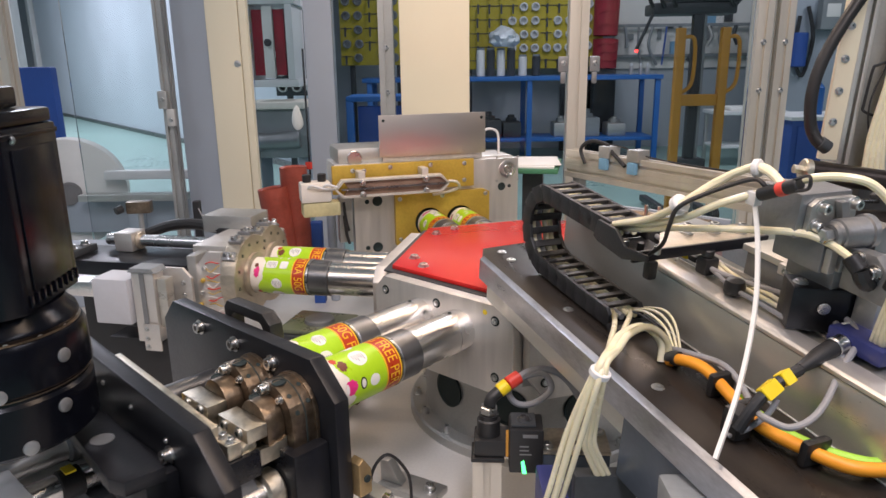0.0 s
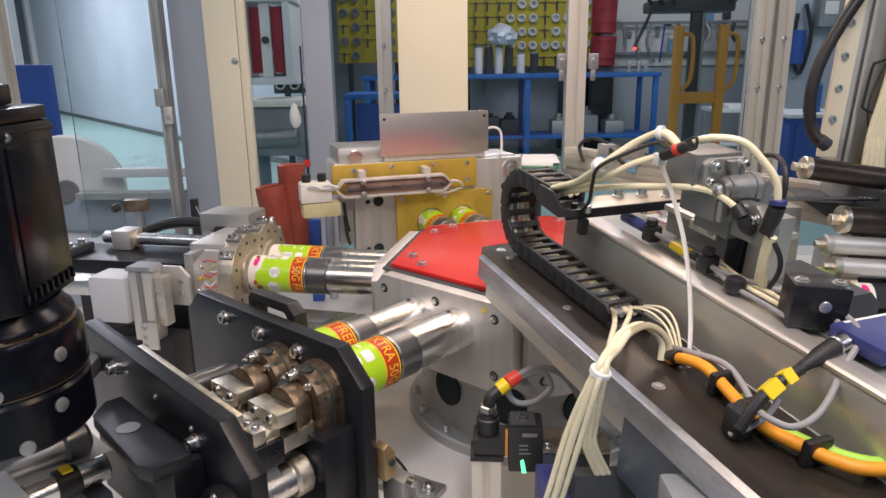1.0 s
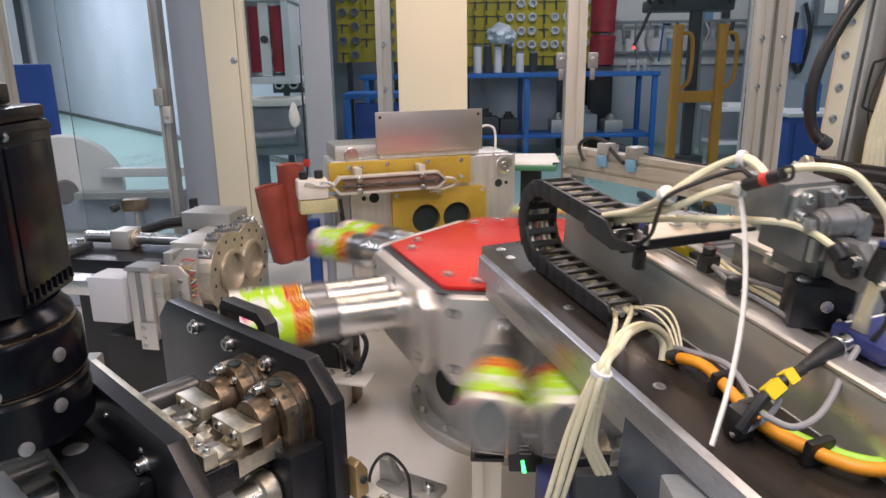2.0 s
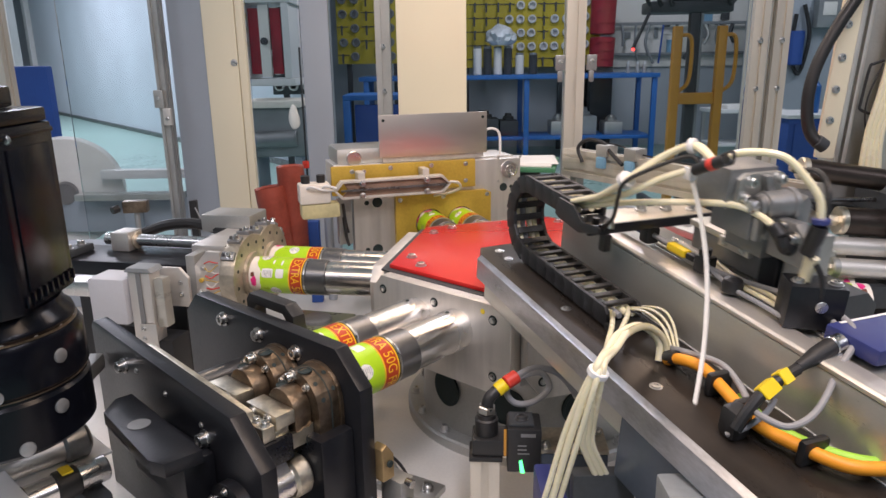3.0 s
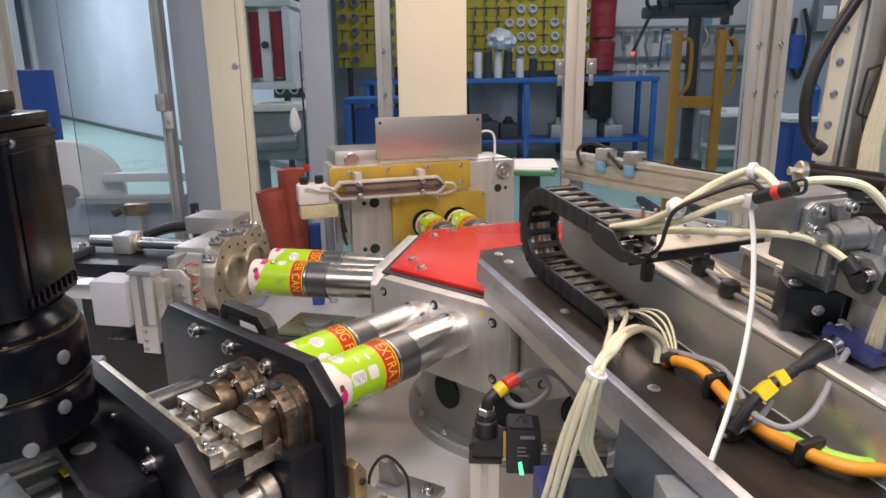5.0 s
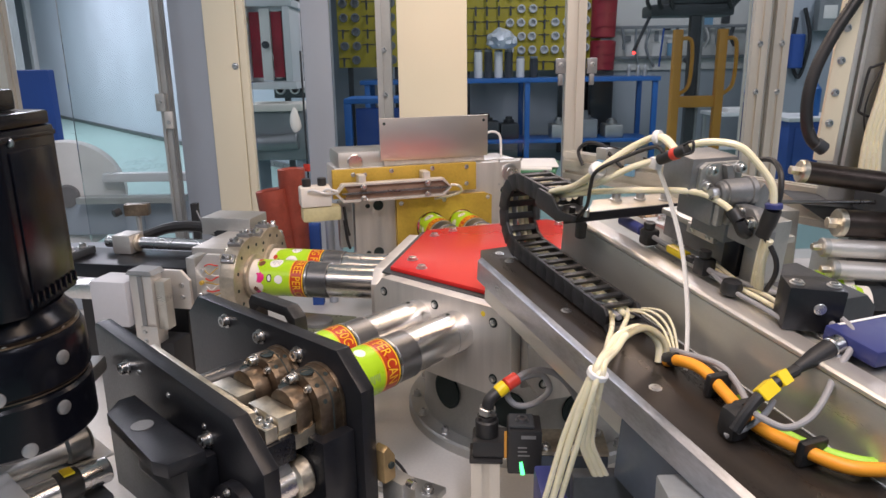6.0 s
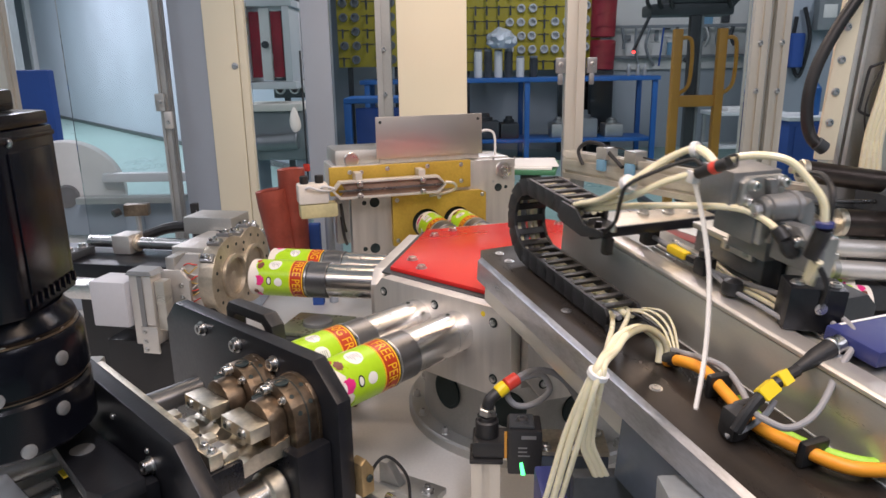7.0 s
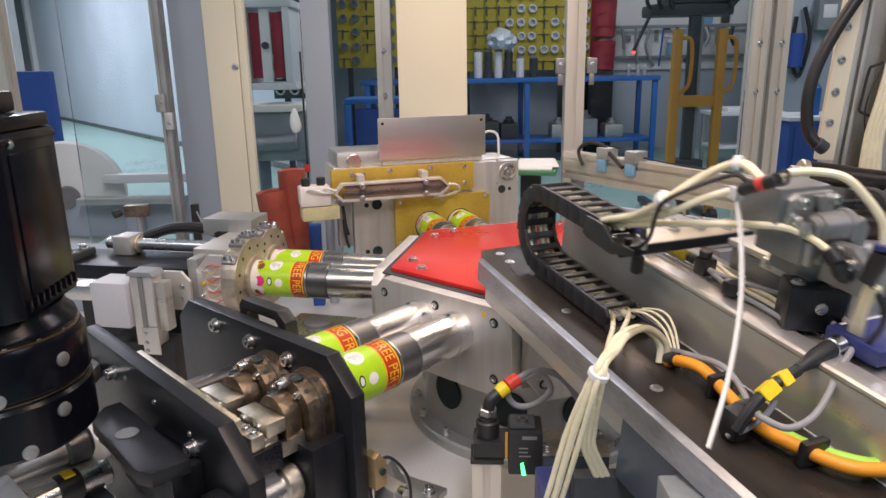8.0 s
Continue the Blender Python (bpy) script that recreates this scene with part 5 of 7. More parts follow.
def energy_chain():
    t = thing("energy_chain", RAILM, "black plastic energy chain looped over the slide rail", "cable chain")
    links, h = [], 0.0118
    side = prism([(-0.0150, -h), (0.0085, -h), (0.0150, -h * 0.4), (0.0150, h), (-0.0085, h), (-0.0150, h * 0.4)], 1, -0.0255, -0.0205, 0.0008)
    body = part("link", side, BLACK_PLASTIC, t)
    other = part("side_plate", prism([(-0.0150, -h), (0.0085, -h), (0.0150, -h * 0.4), (0.0150, h), (-0.0085, h), (-0.0150, h * 0.4)], 1, 0.0205, 0.0255, 0.0008), BLACK_PLASTIC, body)
    bar_top = part("crossbar", box((-0.0048, -0.0204, 0.0080), (0.0048, 0.0204, 0.0120), 0.001), BLACK_PLASTIC, body)
    bar_low = part("crossbar", box((-0.0048, -0.0204, -0.0120), (0.0048, 0.0204, -0.0080), 0.001), BLACK_PLASTIC, body)
    hoses = []
    for k, y in enumerate((-0.014, -0.0045, 0.005, 0.0145)):
        hoses.append(part("tube_piece", rod((-0.0135, y, -0.001 + 0.002 * (k % 2)), (0.0135, y, -0.001 + 0.002 * (k % 2)), 0.0042, 10), TUBE if k != 2 else CABLE_GREY, body, "piece of hose inside the chain"))
    links.append(body)
    for i in range(1, CH_N):
        o = again(body, t)
        for c in (other, bar_top, bar_low, *hoses):
            again(c, o)
        links.append(o)
    part("fixed_end", box((CH_END + 0.001, 0.014, 0.0005), (CH_END + 0.022, 0.066, 0.010), 0.002), BLACK_PLASTIC, t)
    return links


LINKS = energy_chain()


def carriage():
    """Everything that rides on the rail, drawn at the foot end of its stroke."""
    t = thing("carriage", RAILM, "grey pneumatic carriage with clear hoses and a white cable tie", "carriage")
    # end of the chain and the arm that crosses from it to the slide
    cheek = part("chain_bracket", prism([(0.030, 0.108), (0.040, 0.104), (0.090, 0.1005), (0.132, 0.1135), (0.130, 0.120), (0.092, 0.116), (0.072, 0.130), (0.036, 0.130)], 1, 0.0085, 0.0125, 0.0008), BLACK_PLASTIC, t, "black chain bracket")
    part("bracket_floor", box((0.050, 0.0128, 0.1040), (0.100, 0.066, 0.1075), 0.001), BLACK_PLASTIC, cheek)
    for k, x in enumerate((0.078, 0.090, 0.104)):
        part("bracket_pin", rod((x, 0.020 + 0.012 * k, 0.1078), (x, 0.020 + 0.012 * k, 0.118), 0.0042, 12), BOLT if k != 1 else BLACK_PLASTIC, cheek)
    part("arm", box((0.100, 0.0128, 0.1005), (0.104, 0.205, 0.1130), 0.0008), BLACK, t, "long black arm bar")
    part("arm_top", prism([(0.0995, 0.050), (0.0995, 0.205), (0.055, 0.205), (0.055, 0.085)], 2, 0.1090, 0.1125, 0.0008), CHUCKM, t, "pale metal sheet on the arm")
    for x, y, r in ((0.066, 0.115, 0.0060), (0.072, 0.150, 0.0060), (0.085, 0.180, 0.0050)):
        part("arm_screw", screw_mesh(r, 0.012), BOLT, t).matrix_basis = Matrix.Translation((x, y, 0.1126)) @ UP
    part("tie_mount", box((0.096, 0.034, 0.078), (0.108, 0.046, 0.1003), 0.003), BLACK_PLASTIC, t)
    # slide body under the housing
    part("base_plate", box((0.120, 0.150, 0.108), (0.262, 0.235, 0.1160), 0.002), CHANNEL, t, "brushed steel slide plate")
    part("base_side", box((0.125, 0.1535, 0.080), (0.250, 0.23, 0.1075), 0.002), GREY_BODY, t)
    face = part("stop_plate", box((0.180, 0.1425, 0.1040), (0.228, 0.1497, 0.1160), 0.001), ALU, t, "small bright stop plate")
    for x in (0.190, 0.218):
        part("plate_screw", screw_mesh(0.0036, 0.002), BOLT, face).matrix_basis = Matrix.Translation((x, 0.1425, 0.110)) @ SIDE_R
    part("leg", prism([(0.242, 0.0755), (0.266, 0.0755), (0.266, 0.115), (0.258, 0.124), (0.242, 0.112)], 1, 0.146, 0.172, 0.002), BLACK, t, "black angled leg")
    part("back_leg", box((0.268, 0.150, 0.0755), (0.292, 0.190, 0.150), 0.003), ALU_DULL, t)
    part("riser", box((0.200, 0.130, 0.1165), (0.256, 0.190, 0.1420), 0.002), GREY_BODY, t)
    part("saddle", box((0.205, 0.100, 0.1422), (0.262, 0.165, 0.1720), 0.003), GREY_BODY, t)
    for y in (0.102, 0.116, 0.130):
        part("saddle_rib", box((0.2622, y, 0.1440), (0.270, y + 0.009, 0.1680), 0.002), ALU_DULL, t)
    # cast housing with its screws and the rod eye
    blk = part("housing", box((0.196, 0.080, 0.1725), (0.244, 0.143, 0.2150), 0.0022), GREY_BODY, t, "grey cast housing")
    part("flange_plate", prism([(0.088, 0.178), (0.142, 0.178), (0.146, 0.184), (0.146, 0.206), (0.140, 0.211), (0.096, 0.211), (0.088, 0.205)], 0, 0.2442, 0.2500, 0.0012), ALU_DULL, blk)
    for y, z in ((0.100, 0.203), (0.139, 0.204), (0.096, 0.186)):
        part("housing_screw", screw_mesh(0.0052, 0.008), BOLT, blk).matrix_basis = Matrix.Translation((0.2500, y, z))
    part("rib", prism([(0.114, 0.209), (0.123, 0.209), (0.134, 0.184), (0.124, 0.182)], 0, 0.2502, 0.2580, 0.001), GREY_BODY, blk)
    cyl = part("cylinder", lathe([(0, 0.010), (0.002, 0.0125), (0.006, 0.0125), (0.007, 0.0145), (0.034, 0.0145), (0.035, 0.0165), (0.041, 0.0165), (0.043, 0.013)], (0.262, 0.104, 0.180), (0.268, 0.150, 0.182), 28), GREY_BODY, t, "grey pneumatic cylinder")
    part("end_nut", rod((0.2612, 0.094, 0.1797), (0.2618, 0.1035, 0.180), 0.0075, 6), BOLT, cyl)
    part("clevis", prism([(0.142, 0.148), (0.160, 0.148), (0.160, 0.182), (0.151, 0.193), (0.142, 0.184)], 0, 0.2640, 0.2800, 0.002), GREY_BODY, t)
    part("link_plate", prism([(0.2705, 0.130), (0.322, 0.130), (0.322, 0.152), (0.300, 0.172), (0.2705, 0.170)], 1, 0.119, 0.135, 0.002), GREY_BODY, t, "grey link plate")
    for x, z in ((0.302, 0.157), (0.284, 0.164)):
        part("link_screw", screw_mesh(0.0055, 0.008), BOLT, t).matrix_basis = Matrix.Translation((x, 0.119, z)) @ SIDE_R
    part("push_fitting", rod((0.285, 0.105, 0.168), (0.296, 0.108, 0.158), 0.0078, 14), BLACK_PLASTIC, t, "black hose fitting")
    part("fitting_elbow", hose([(0.296, 0.108, 0.158), (0.300, 0.110, 0.150), (0.300, 0.117, 0.146)], 0.0075, 10), BLACK_PLASTIC, t)
    # hoses
    runs = ([(0.040, 0.018, 0.122), (0.070, 0.018, 0.136), (0.108, 0.018, 0.152), (0.140, 0.013, 0.170), (0.166, 0.012, 0.188), (0.181, 0.035, 0.212), (0.198, 0.050, 0.228), (0.212, 0.055, 0.234), (0.231, 0.056, 0.230), (0.244, 0.056, 0.222)],
            [(0.040, 0.024, 0.122), (0.072, 0.024, 0.137), (0.110, 0.024, 0.154), (0.142, 0.019, 0.172), (0.168, 0.016, 0.191), (0.184, 0.038, 0.214), (0.201, 0.053, 0.230), (0.216, 0.060, 0.234), (0.236, 0.060, 0.226)],
            [(0.042, 0.030, 0.122), (0.076, 0.028, 0.136), (0.115, 0.024, 0.150), (0.167, 0.020, 0.174), (0.193, 0.035, 0.195), (0.214, 0.054, 0.209), (0.240, 0.060, 0.222), (0.262, 0.060, 0.236), (0.283, 0.070, 0.243), (0.300, 0.086, 0.241), (0.313, 0.100, 0.226), (0.325, 0.112, 0.206), (0.329, 0.115, 0.186)],
            [(0.044, 0.036, 0.120), (0.080, 0.028, 0.131), (0.150, 0.030, 0.156), (0.216, 0.060, 0.174), (0.247, 0.088, 0.178), (0.267, 0.102, 0.173), (0.286, 0.105, 0.167)])
    for p in runs:
        part("clear_hose", hose(p, 0.0037, 10, 8), TUBE, t, "milky clear pneumatic hose")
    part("black_cable", hose([(0.108, 0.030, 0.110), (0.140, 0.020, 0.136), (0.158, 0.010, 0.165), (0.172, 0.006, 0.188), (0.188, 0.027, 0.206), (0.212, 0.049, 0.223), (0.224, 0.053, 0.221), (0.228, 0.056, 0.212)], 0.0023), BLACK_PLASTIC, t, "thin black cable")
    plug = part("cable_plug", rod((0.222, 0.053, 0.211), (0.262, 0.053, 0.232), 0.0062, 16), BLACK_PLASTIC, t, "black cable plug")
    part("plug_band", rod((0.2415, 0.053, 0.2212), (0.2495, 0.053, 0.2254), 0.0067, 16), MARK_RED, plug, "red plug band")
    part("plug_clip", hose([(0.258, 0.050, 0.235), (0.272, 0.050, 0.242), (0.274, 0.050, 0.232), (0.262, 0.050, 0.226)], 0.0016, 6), BLACK_PLASTIC, plug)
    ring = part("hose_ring", rod((0.329, 0.115, 0.188), (0.330, 0.115, 0.182), 0.0085, 16), BLUE_BODY, t, "dark blue fitting ring")
    part("hose_fitting", lathe([(0, 0.0085), (0.018, 0.0085), (0.022, 0.0075), (0.032, 0.0075)], (0.330, 0.115, 0.1815), (0.322, 0.116, 0.150), 16), BLACK_PLASTIC, ring, "black hose fitting")
    for k in range(3):
        part("drop_hose", hose([(0.323 + 0.004 * k, 0.118, 0.148), (0.316 + 0.003 * k, 0.124, 0.120), (0.306 + 0.005 * k, 0.135, 0.085)], 0.0036, 8), TUBE, t)
    part("drop_cable", hose([(0.326, 0.116, 0.150), (0.337, 0.124, 0.130), (0.339, 0.126, 0.112), (0.330, 0.128, 0.090)], 0.0028), BLACK_PLASTIC, t)
    part("loop_cable", hose([(0.262, 0.145, 0.214), (0.292, 0.140, 0.222), (0.316, 0.130, 0.214), (0.326, 0.124, 0.190), (0.322, 0.120, 0.160)], 0.0030, 8), BLACK_PLASTIC, t)
    for p, q, r in (((0.159, 0.014, 0.184), (0.166, 0.014, 0.1895), 0.0098), ((0.207, 0.055, 0.232), (0.213, 0.057, 0.2335), 0.0085)):
        part("tie_band", rod(p, q, r, 14), WHITE_PLASTIC, t, "white cable tie band")
    part("tie_head", box((-0.006, -0.005, -0.007), (0.006, 0.005, 0.006), 0.002, m=Matrix.Translation((0.215, 0.054, 0.206))), WHITE_PLASTIC, t, "white cable tie head")
    tail = part("cable_tie", hose([(0, 0, 0), (0, 0.012, -0.045), (0, 0.019, -0.105), (0, 0.014, -0.175), (0, 0, -0.240)], 0.0027, 4, 8), LABEL_WHITE, t, "long white cable tie tail")
    return t, tail


def tail_pose(up):
    """The loose tie tail trails over the rail: its lean eases as the carriage goes up."""
    way = TAIL_LOW.lerp(TAIL_HIGH, min(max(up, 0), 1))
    z = -way.normalized()
    y = (Vector((0, 1, 0)) - z * z.y).normalized()
    x = y.cross(z)
    return Matrix.Translation((0.215, 0.054, 0.206)) @ Matrix((x, y, z)).transposed().to_4x4()


TAIL_LOW, TAIL_HIGH = Vector((0.104, -0.098, -0.198)), Vector((0.100, -0.004, -0.204))
CARRIAGE, TAIL = carriage()


def front_hoses():
    t = thing("hose_bundle", RAILM, "bundle of milky clear pneumatic hoses tied with a white band", "hoses")
    inv = RAILM.inverted()
    tie = Vector((0.191, -0.079, 0.036))
    for k in range(6):
        o = Vector((0.004 * (k % 3) - 0.004, 0.005 * (k // 3) - 0.003, 0.003 * (k % 2)))
        low = [(0.106 + 0.0085 * k, 0.650, 1.115)] if k < 3 else [(0.148 + 0.0045 * (k - 3), 0.655, 1.200), (0.149 + 0.005 * (k - 3), 0.662, 1.172), (0.166 + 0.006 * (k - 3), 0.675, 1.130)]
        low = [inv @ Vector(p) for p in low]
        if k in (1, 3, 4):
            w = Vector((0.004, 0.006, 0)) * ((k + 1) // 2 - 1.3)
            pts = [Vector(p) + w for p in [(0.148, 0.032, 0.001), (0.142, 0.035, 0.018), (0.138, 0.025, 0.033), (0.138, 0.005, 0.044), (0.153, -0.029, 0.048), (0.167, -0.051, 0.042)]] + [tie + o]
        else:
            pts = ([(0.006, 0.031, 0.014), (0.040, 0.033, 0.016), (0.084, 0.010, 0.022), (0.140, -0.035, 0.030)] if k % 4 else [(0.024, 0.049, 0.014), (0.054, 0.053, 0.018), (0.106, 0.008, 0.026), (0.150, -0.037, 0.034)]) + [tie + o]
        pts = [Vector(p) for p in pts] + ([tie + o * 1.5 + (low[0] - tie) * 0.45] if k < 3 else []) + low + [low[-1] + (low[-1] - (low[-2] if k > 2 else tie)) * 0.4]
        part("hose", hose(pts, 0.0031 if k not in (1, 3, 4) else 0.0040, 12, 12), TUBE, t)
    d = (inv @ Vector((0.124, 0.644, 1.19)) - tie).normalized()
    part("tie_band", lathe([(0, 0.0095), (0.001, 0.0108), (0.006, 0.0108), (0.007, 0.0095)], tie, tie + d, 16), WHITE_PLASTIC, t, "white tie band")
    for k in range(4):
        part("thin_tube", hose([(0.045, 0.046 + 0.007 * k, 0.014), (0.080 + 0.004 * k, 0.048 + 0.007 * k, 0.024 + 0.003 * k), (0.12, 0.048 + 0.006 * k, 0.022 + 0.002 * k), (0.150, 0.042 + 0.004 * k, 0.008), (0.156, 0.040 + 0.004 * k, 0.001)], 0.0016, 8, 10), TUBE if k else BLACK_PLASTIC, t, "thin milky tube" if k else "thin black tube")


front_hoses()


def rail_cables():
    t = thing("cable_loom", RAILM, "orange, green and grey cables along the slide rail", "cables")
    part("orange_cable", hose([(0.152, 0.038, 0.003), (0.172, 0.036, 0.016), (0.20, 0.042, 0.020), (0.24, 0.040, 0.014), (0.285, 0.032, 0.012), (0.327, 0.041, 0.014), (0.362, 0.058, 0.015), (0.38, 0.095, 0.015), (0.40, 0.14, 0.012)], 0.0062, 14, 12), CABLE_ORANGE, t, "thick orange cable")
    part("sleeve", hose([(0.135, 0.046, 0.004), (0.150, 0.040, 0.006), (0.168, 0.037, 0.0145)], 0.0082, 12, 8), BLACK_PLASTIC, t, "black cable sleeve")
    part("green_cable", hose([(0.24, 0.056, 0.006), (0.29, 0.044, 0.012), (0.33, 0.056, 0.012), (0.36, 0.076, 0.014), (0.375, 0.11, 0.014)], 0.0052, 10), CABLE_GREEN, t, "green cable")
    part("grey_cable", hose([(0.135, 0.048, 0.008), (0.17, 0.044, 0.022), (0.21, 0.058, 0.026), (0.25, 0.052, 0.016), (0.27, 0.035, 0.014)], 0.0034, 10), CABLE_GREY, t)
    for a, b in ((0.215, 0.046), (0.330, 0.047), (0.262, 0.036)):
        part("cable_clip", box((a, b - 0.014, 0.0005), (a + 0.009, b + 0.016, 0.026), 0.004), BLACK_PLASTIC, t, "black cable clip")
    for line in ([(0.057, 0.138, 0.080), (0.109, 0.121, 0.081), (0.153, 0.109, 0.081), (0.190, 0.110, 0.080), (0.227, 0.108, 0.080)],
                 [(0.056, 0.149, 0.080), (0.106, 0.132, 0.081), (0.150, 0.122, 0.081), (0.184, 0.124, 0.080), (0.220, 0.120, 0.081)],
                 [(0.054, 0.157, 0.080), (0.104, 0.141, 0.081), (0.145, 0.132, 0.081), (0.178, 0.137, 0.080), (0.214, 0.131, 0.080)]):
        part("channel_tube", hose(line, 0.0026, 10, 10), CABLE_GREY if line[0][1] < 0.143 else TUBE, t, "thin tube along the channel")
    part("tube_knot", lathe([(0, 0.004), (0.003, 0.011), (0.011, 0.012), (0.017, 0.010), (0.020, 0.004)], (0.152, 0.110, 0.0735), (0.152, 0.110, 0.2), 12), BLACK_PLASTIC, t, "black tube holder")
    s = thing("proximity_sensor", RAILM, "dark blue sensor box with a black cable boot and yellow tags", "sensor")
    part("box", box((0.262, 0.122, 0.0735), (0.320, 0.215, 0.090), 0.003), BLUE_BODY, s, "dark blue sensor box")
    part("stripe", box((0.265, 0.135, 0.0902), (0.268, 0.205, 0.0906)), PAPER, s)
    part("boot_ring", rod((0.282, 0.121, 0.080), (0.283, 0.108, 0.078), 0.0095, 16), BOLT, s)
    part("boot", lathe([(0, 0.009), (0.02, 0.0085), (0.035, 0.006), (0.045, 0.005)], (0.283, 0.1075, 0.078), (0.291, 0.045, 0.062), 16), BLACK_PLASTIC, s, "black cable boot")
    part("cable_end", hose([(0.289, 0.064, 0.066), (0.291, 0.046, 0.062), (0.292, 0.026, 0.052), (0.293, 0.010, 0.035), (0.293, 0.0, 0.018)], 0.0055, 10), BLACK_PLASTIC, s)
    for p, q in (((0.290, 0.052, 0.0635), (0.2912, 0.041, 0.060)), ((0.2915, 0.037, 0.058), (0.2924, 0.022, 0.049))):
        part("tag", rod(p, q, 0.0090, 4), YELLOW, s, "yellow cable tag")
    part("clump", box((0.270, 0.0, 0.0005), (0.292, 0.022, 0.032), 0.007), BLACK_PLASTIC, s, "black connector clump")
    part("buckle", hose([(0.284, 0.0, 0.006), (0.292, 0.012, 0.016), (0.297, 0.028, 0.032), (0.296, 0.036, 0.045)], 0.0028), CABLE_GREY, s)
    part("cable_loop", hose([(0.225, 0.150, 0.085), (0.256, 0.140, 0.085), (0.285, 0.118, 0.074), (0.31, 0.085, 0.06), (0.326, 0.050, 0.045), (0.328, 0.020, 0.040), (0.310, 0.010, 0.040), (0.297, 0.016, 0.035)], 0.0031, 10, 10), CABLE_GREY, s, "grey cable loop")


rail_cables()


def solenoid_valve():
    t = thing("solenoid_valve", pose(0.038, 0.846, TABLE, 0, 0, -4), "black solenoid valve with a green light on an aluminium post", "valve")
    part("post", profile_bm(-0.002, 0.038, 0.0, 0.04, 0.0, 0.140), PROFILE, t, "slotted aluminium post")
    part("cap", box((-0.004, -0.003, 0.1405), (0.042, 0.042, 0.147), 0.002), BLACK_PLASTIC, t)
    part("seat", box((0.0, 0.0, 0.1475), (0.088, 0.045, 0.172), 0.004), BLACK_PLASTIC, t)
    part("stripe", box((0.0435, -0.0008, 0.150), (0.047, 0.0, 0.190)), ORANGE, t)
    body = part("body", box((0.048, -0.006, 0.128), (0.094, 0.042, 0.193), 0.003), BLACK_PLASTIC, t, "black valve body")
    part("top_plate", box((0.050, 0.0, 0.1935), (0.084, 0.036, 0.198), 0.002), DARK, body)
    part("top_screw", screw_mesh(0.007, 0.005), STEEL_DARK, body).matrix_basis = Matrix.Translation((0.068, 0.016, 0.198)) @ UP
    for i, (w, z) in enumerate(((0.020, 0.182), (0.012, 0.168), (0.012, 0.162), (0.016, 0.156))):
        part("label_bar", box((0.066 - 0.004 * (i > 0), -0.0066, z), (0.066 + w - 0.004 * (i > 0), -0.0061, z + (0.005 if i == 0 else 0.0018))), GREY_BODY, body, "unreadable pale lettering bar")
    part("light", prism([(0.066, 0.128), (0.072, 0.128), (0.068, 0.148), (0.064, 0.146)], 1, -0.0072, -0.0064), GREEN_LED, body, "glowing green light")
    conn = part("connector", lathe([(0, 0.016), (0.022, 0.016), (0.024, 0.0135), (0.030, 0.0135)], (0.020, 0.022, 0.1725), (0.020, 0.022, 1), 20), BLACK_PLASTIC, t, "black round connector")
    part("nut", rod((0.020, 0.022, 0.203), (0.021, 0.022, 0.214), 0.0125, 6), BOLT, conn)
    part("elbow", hose([(0.021, 0.022, 0.214), (0.024, 0.024, 0.224), (0.034, 0.030, 0.232)], 0.0085, 12), BLACK_PLASTIC, conn)
    for k, (p, q, m) in enumerate((((0.034, 0.030, 0.232), (0.046, 0.036, 0.240), YELLOW), ((0.0462, 0.0361, 0.2402), (0.062, 0.046, 0.247), MARK_RED))):
        part("tag", rod(p, q, 0.0098, 12), m, conn, "yellow cable tag" if k == 0 else "red cable tag")
    part("cable", hose([(0.060, 0.045, 0.246), (0.085, 0.06, 0.252), (0.115, 0.07, 0.244), (0.135, 0.075, 0.225), (0.150, 0.078, 0.20)], 0.0048, 10), CABLE_GREY, t, "grey cable")
    part("cable", hose([(0.060, 0.047, 0.243), (0.095, 0.060, 0.246), (0.108, 0.055, 0.225), (0.085, 0.045, 0.208), (0.060, 0.045, 0.206), (0.048, 0.05, 0.222), (0.062, 0.058, 0.240)], 0.0045, 10), CABLE_GREY, t, "grey cable loop")
    m = thing("valve_manifold", pose(0.168, 0.895, TABLE, 0, 0, -4), "metal valve manifold box with hose fittings", "manifold")
    part("box", box((-0.035, -0.06, 0.0), (0.058, 0.0, 0.155), 0.003), BLUE_GREY, m)
    part("lid", box((-0.036, -0.061, 0.1555), (0.059, 0.001, 0.162), 0.002), JAW, m)
    screws(m, [(-0.026, -0.050, 0.162), (0.012, -0.050, 0.162), (0.048, -0.012, 0.162)], 0.006, 0.006, "lid_screw", UP)
    part("fitting", rod((0.03, -0.0615, 0.10), (0.03, -0.085, 0.095), 0.010, 16), BLACK_PLASTIC, m)
    f = thing("cable_duct", pose(0.11, 0.66, TABLE), "dark blue cable duct on the table under the hoses", "duct")
    part("duct", box((0.0, 0.0, 0.0), (0.03, 0.1, 0.19), 0.004), BLUE_BODY, f)
    part("plate", box((0.031, 0.01, 0.0), (0.10, 0.03, 0.23), 0.003), DARK, f)


solenoid_valve()


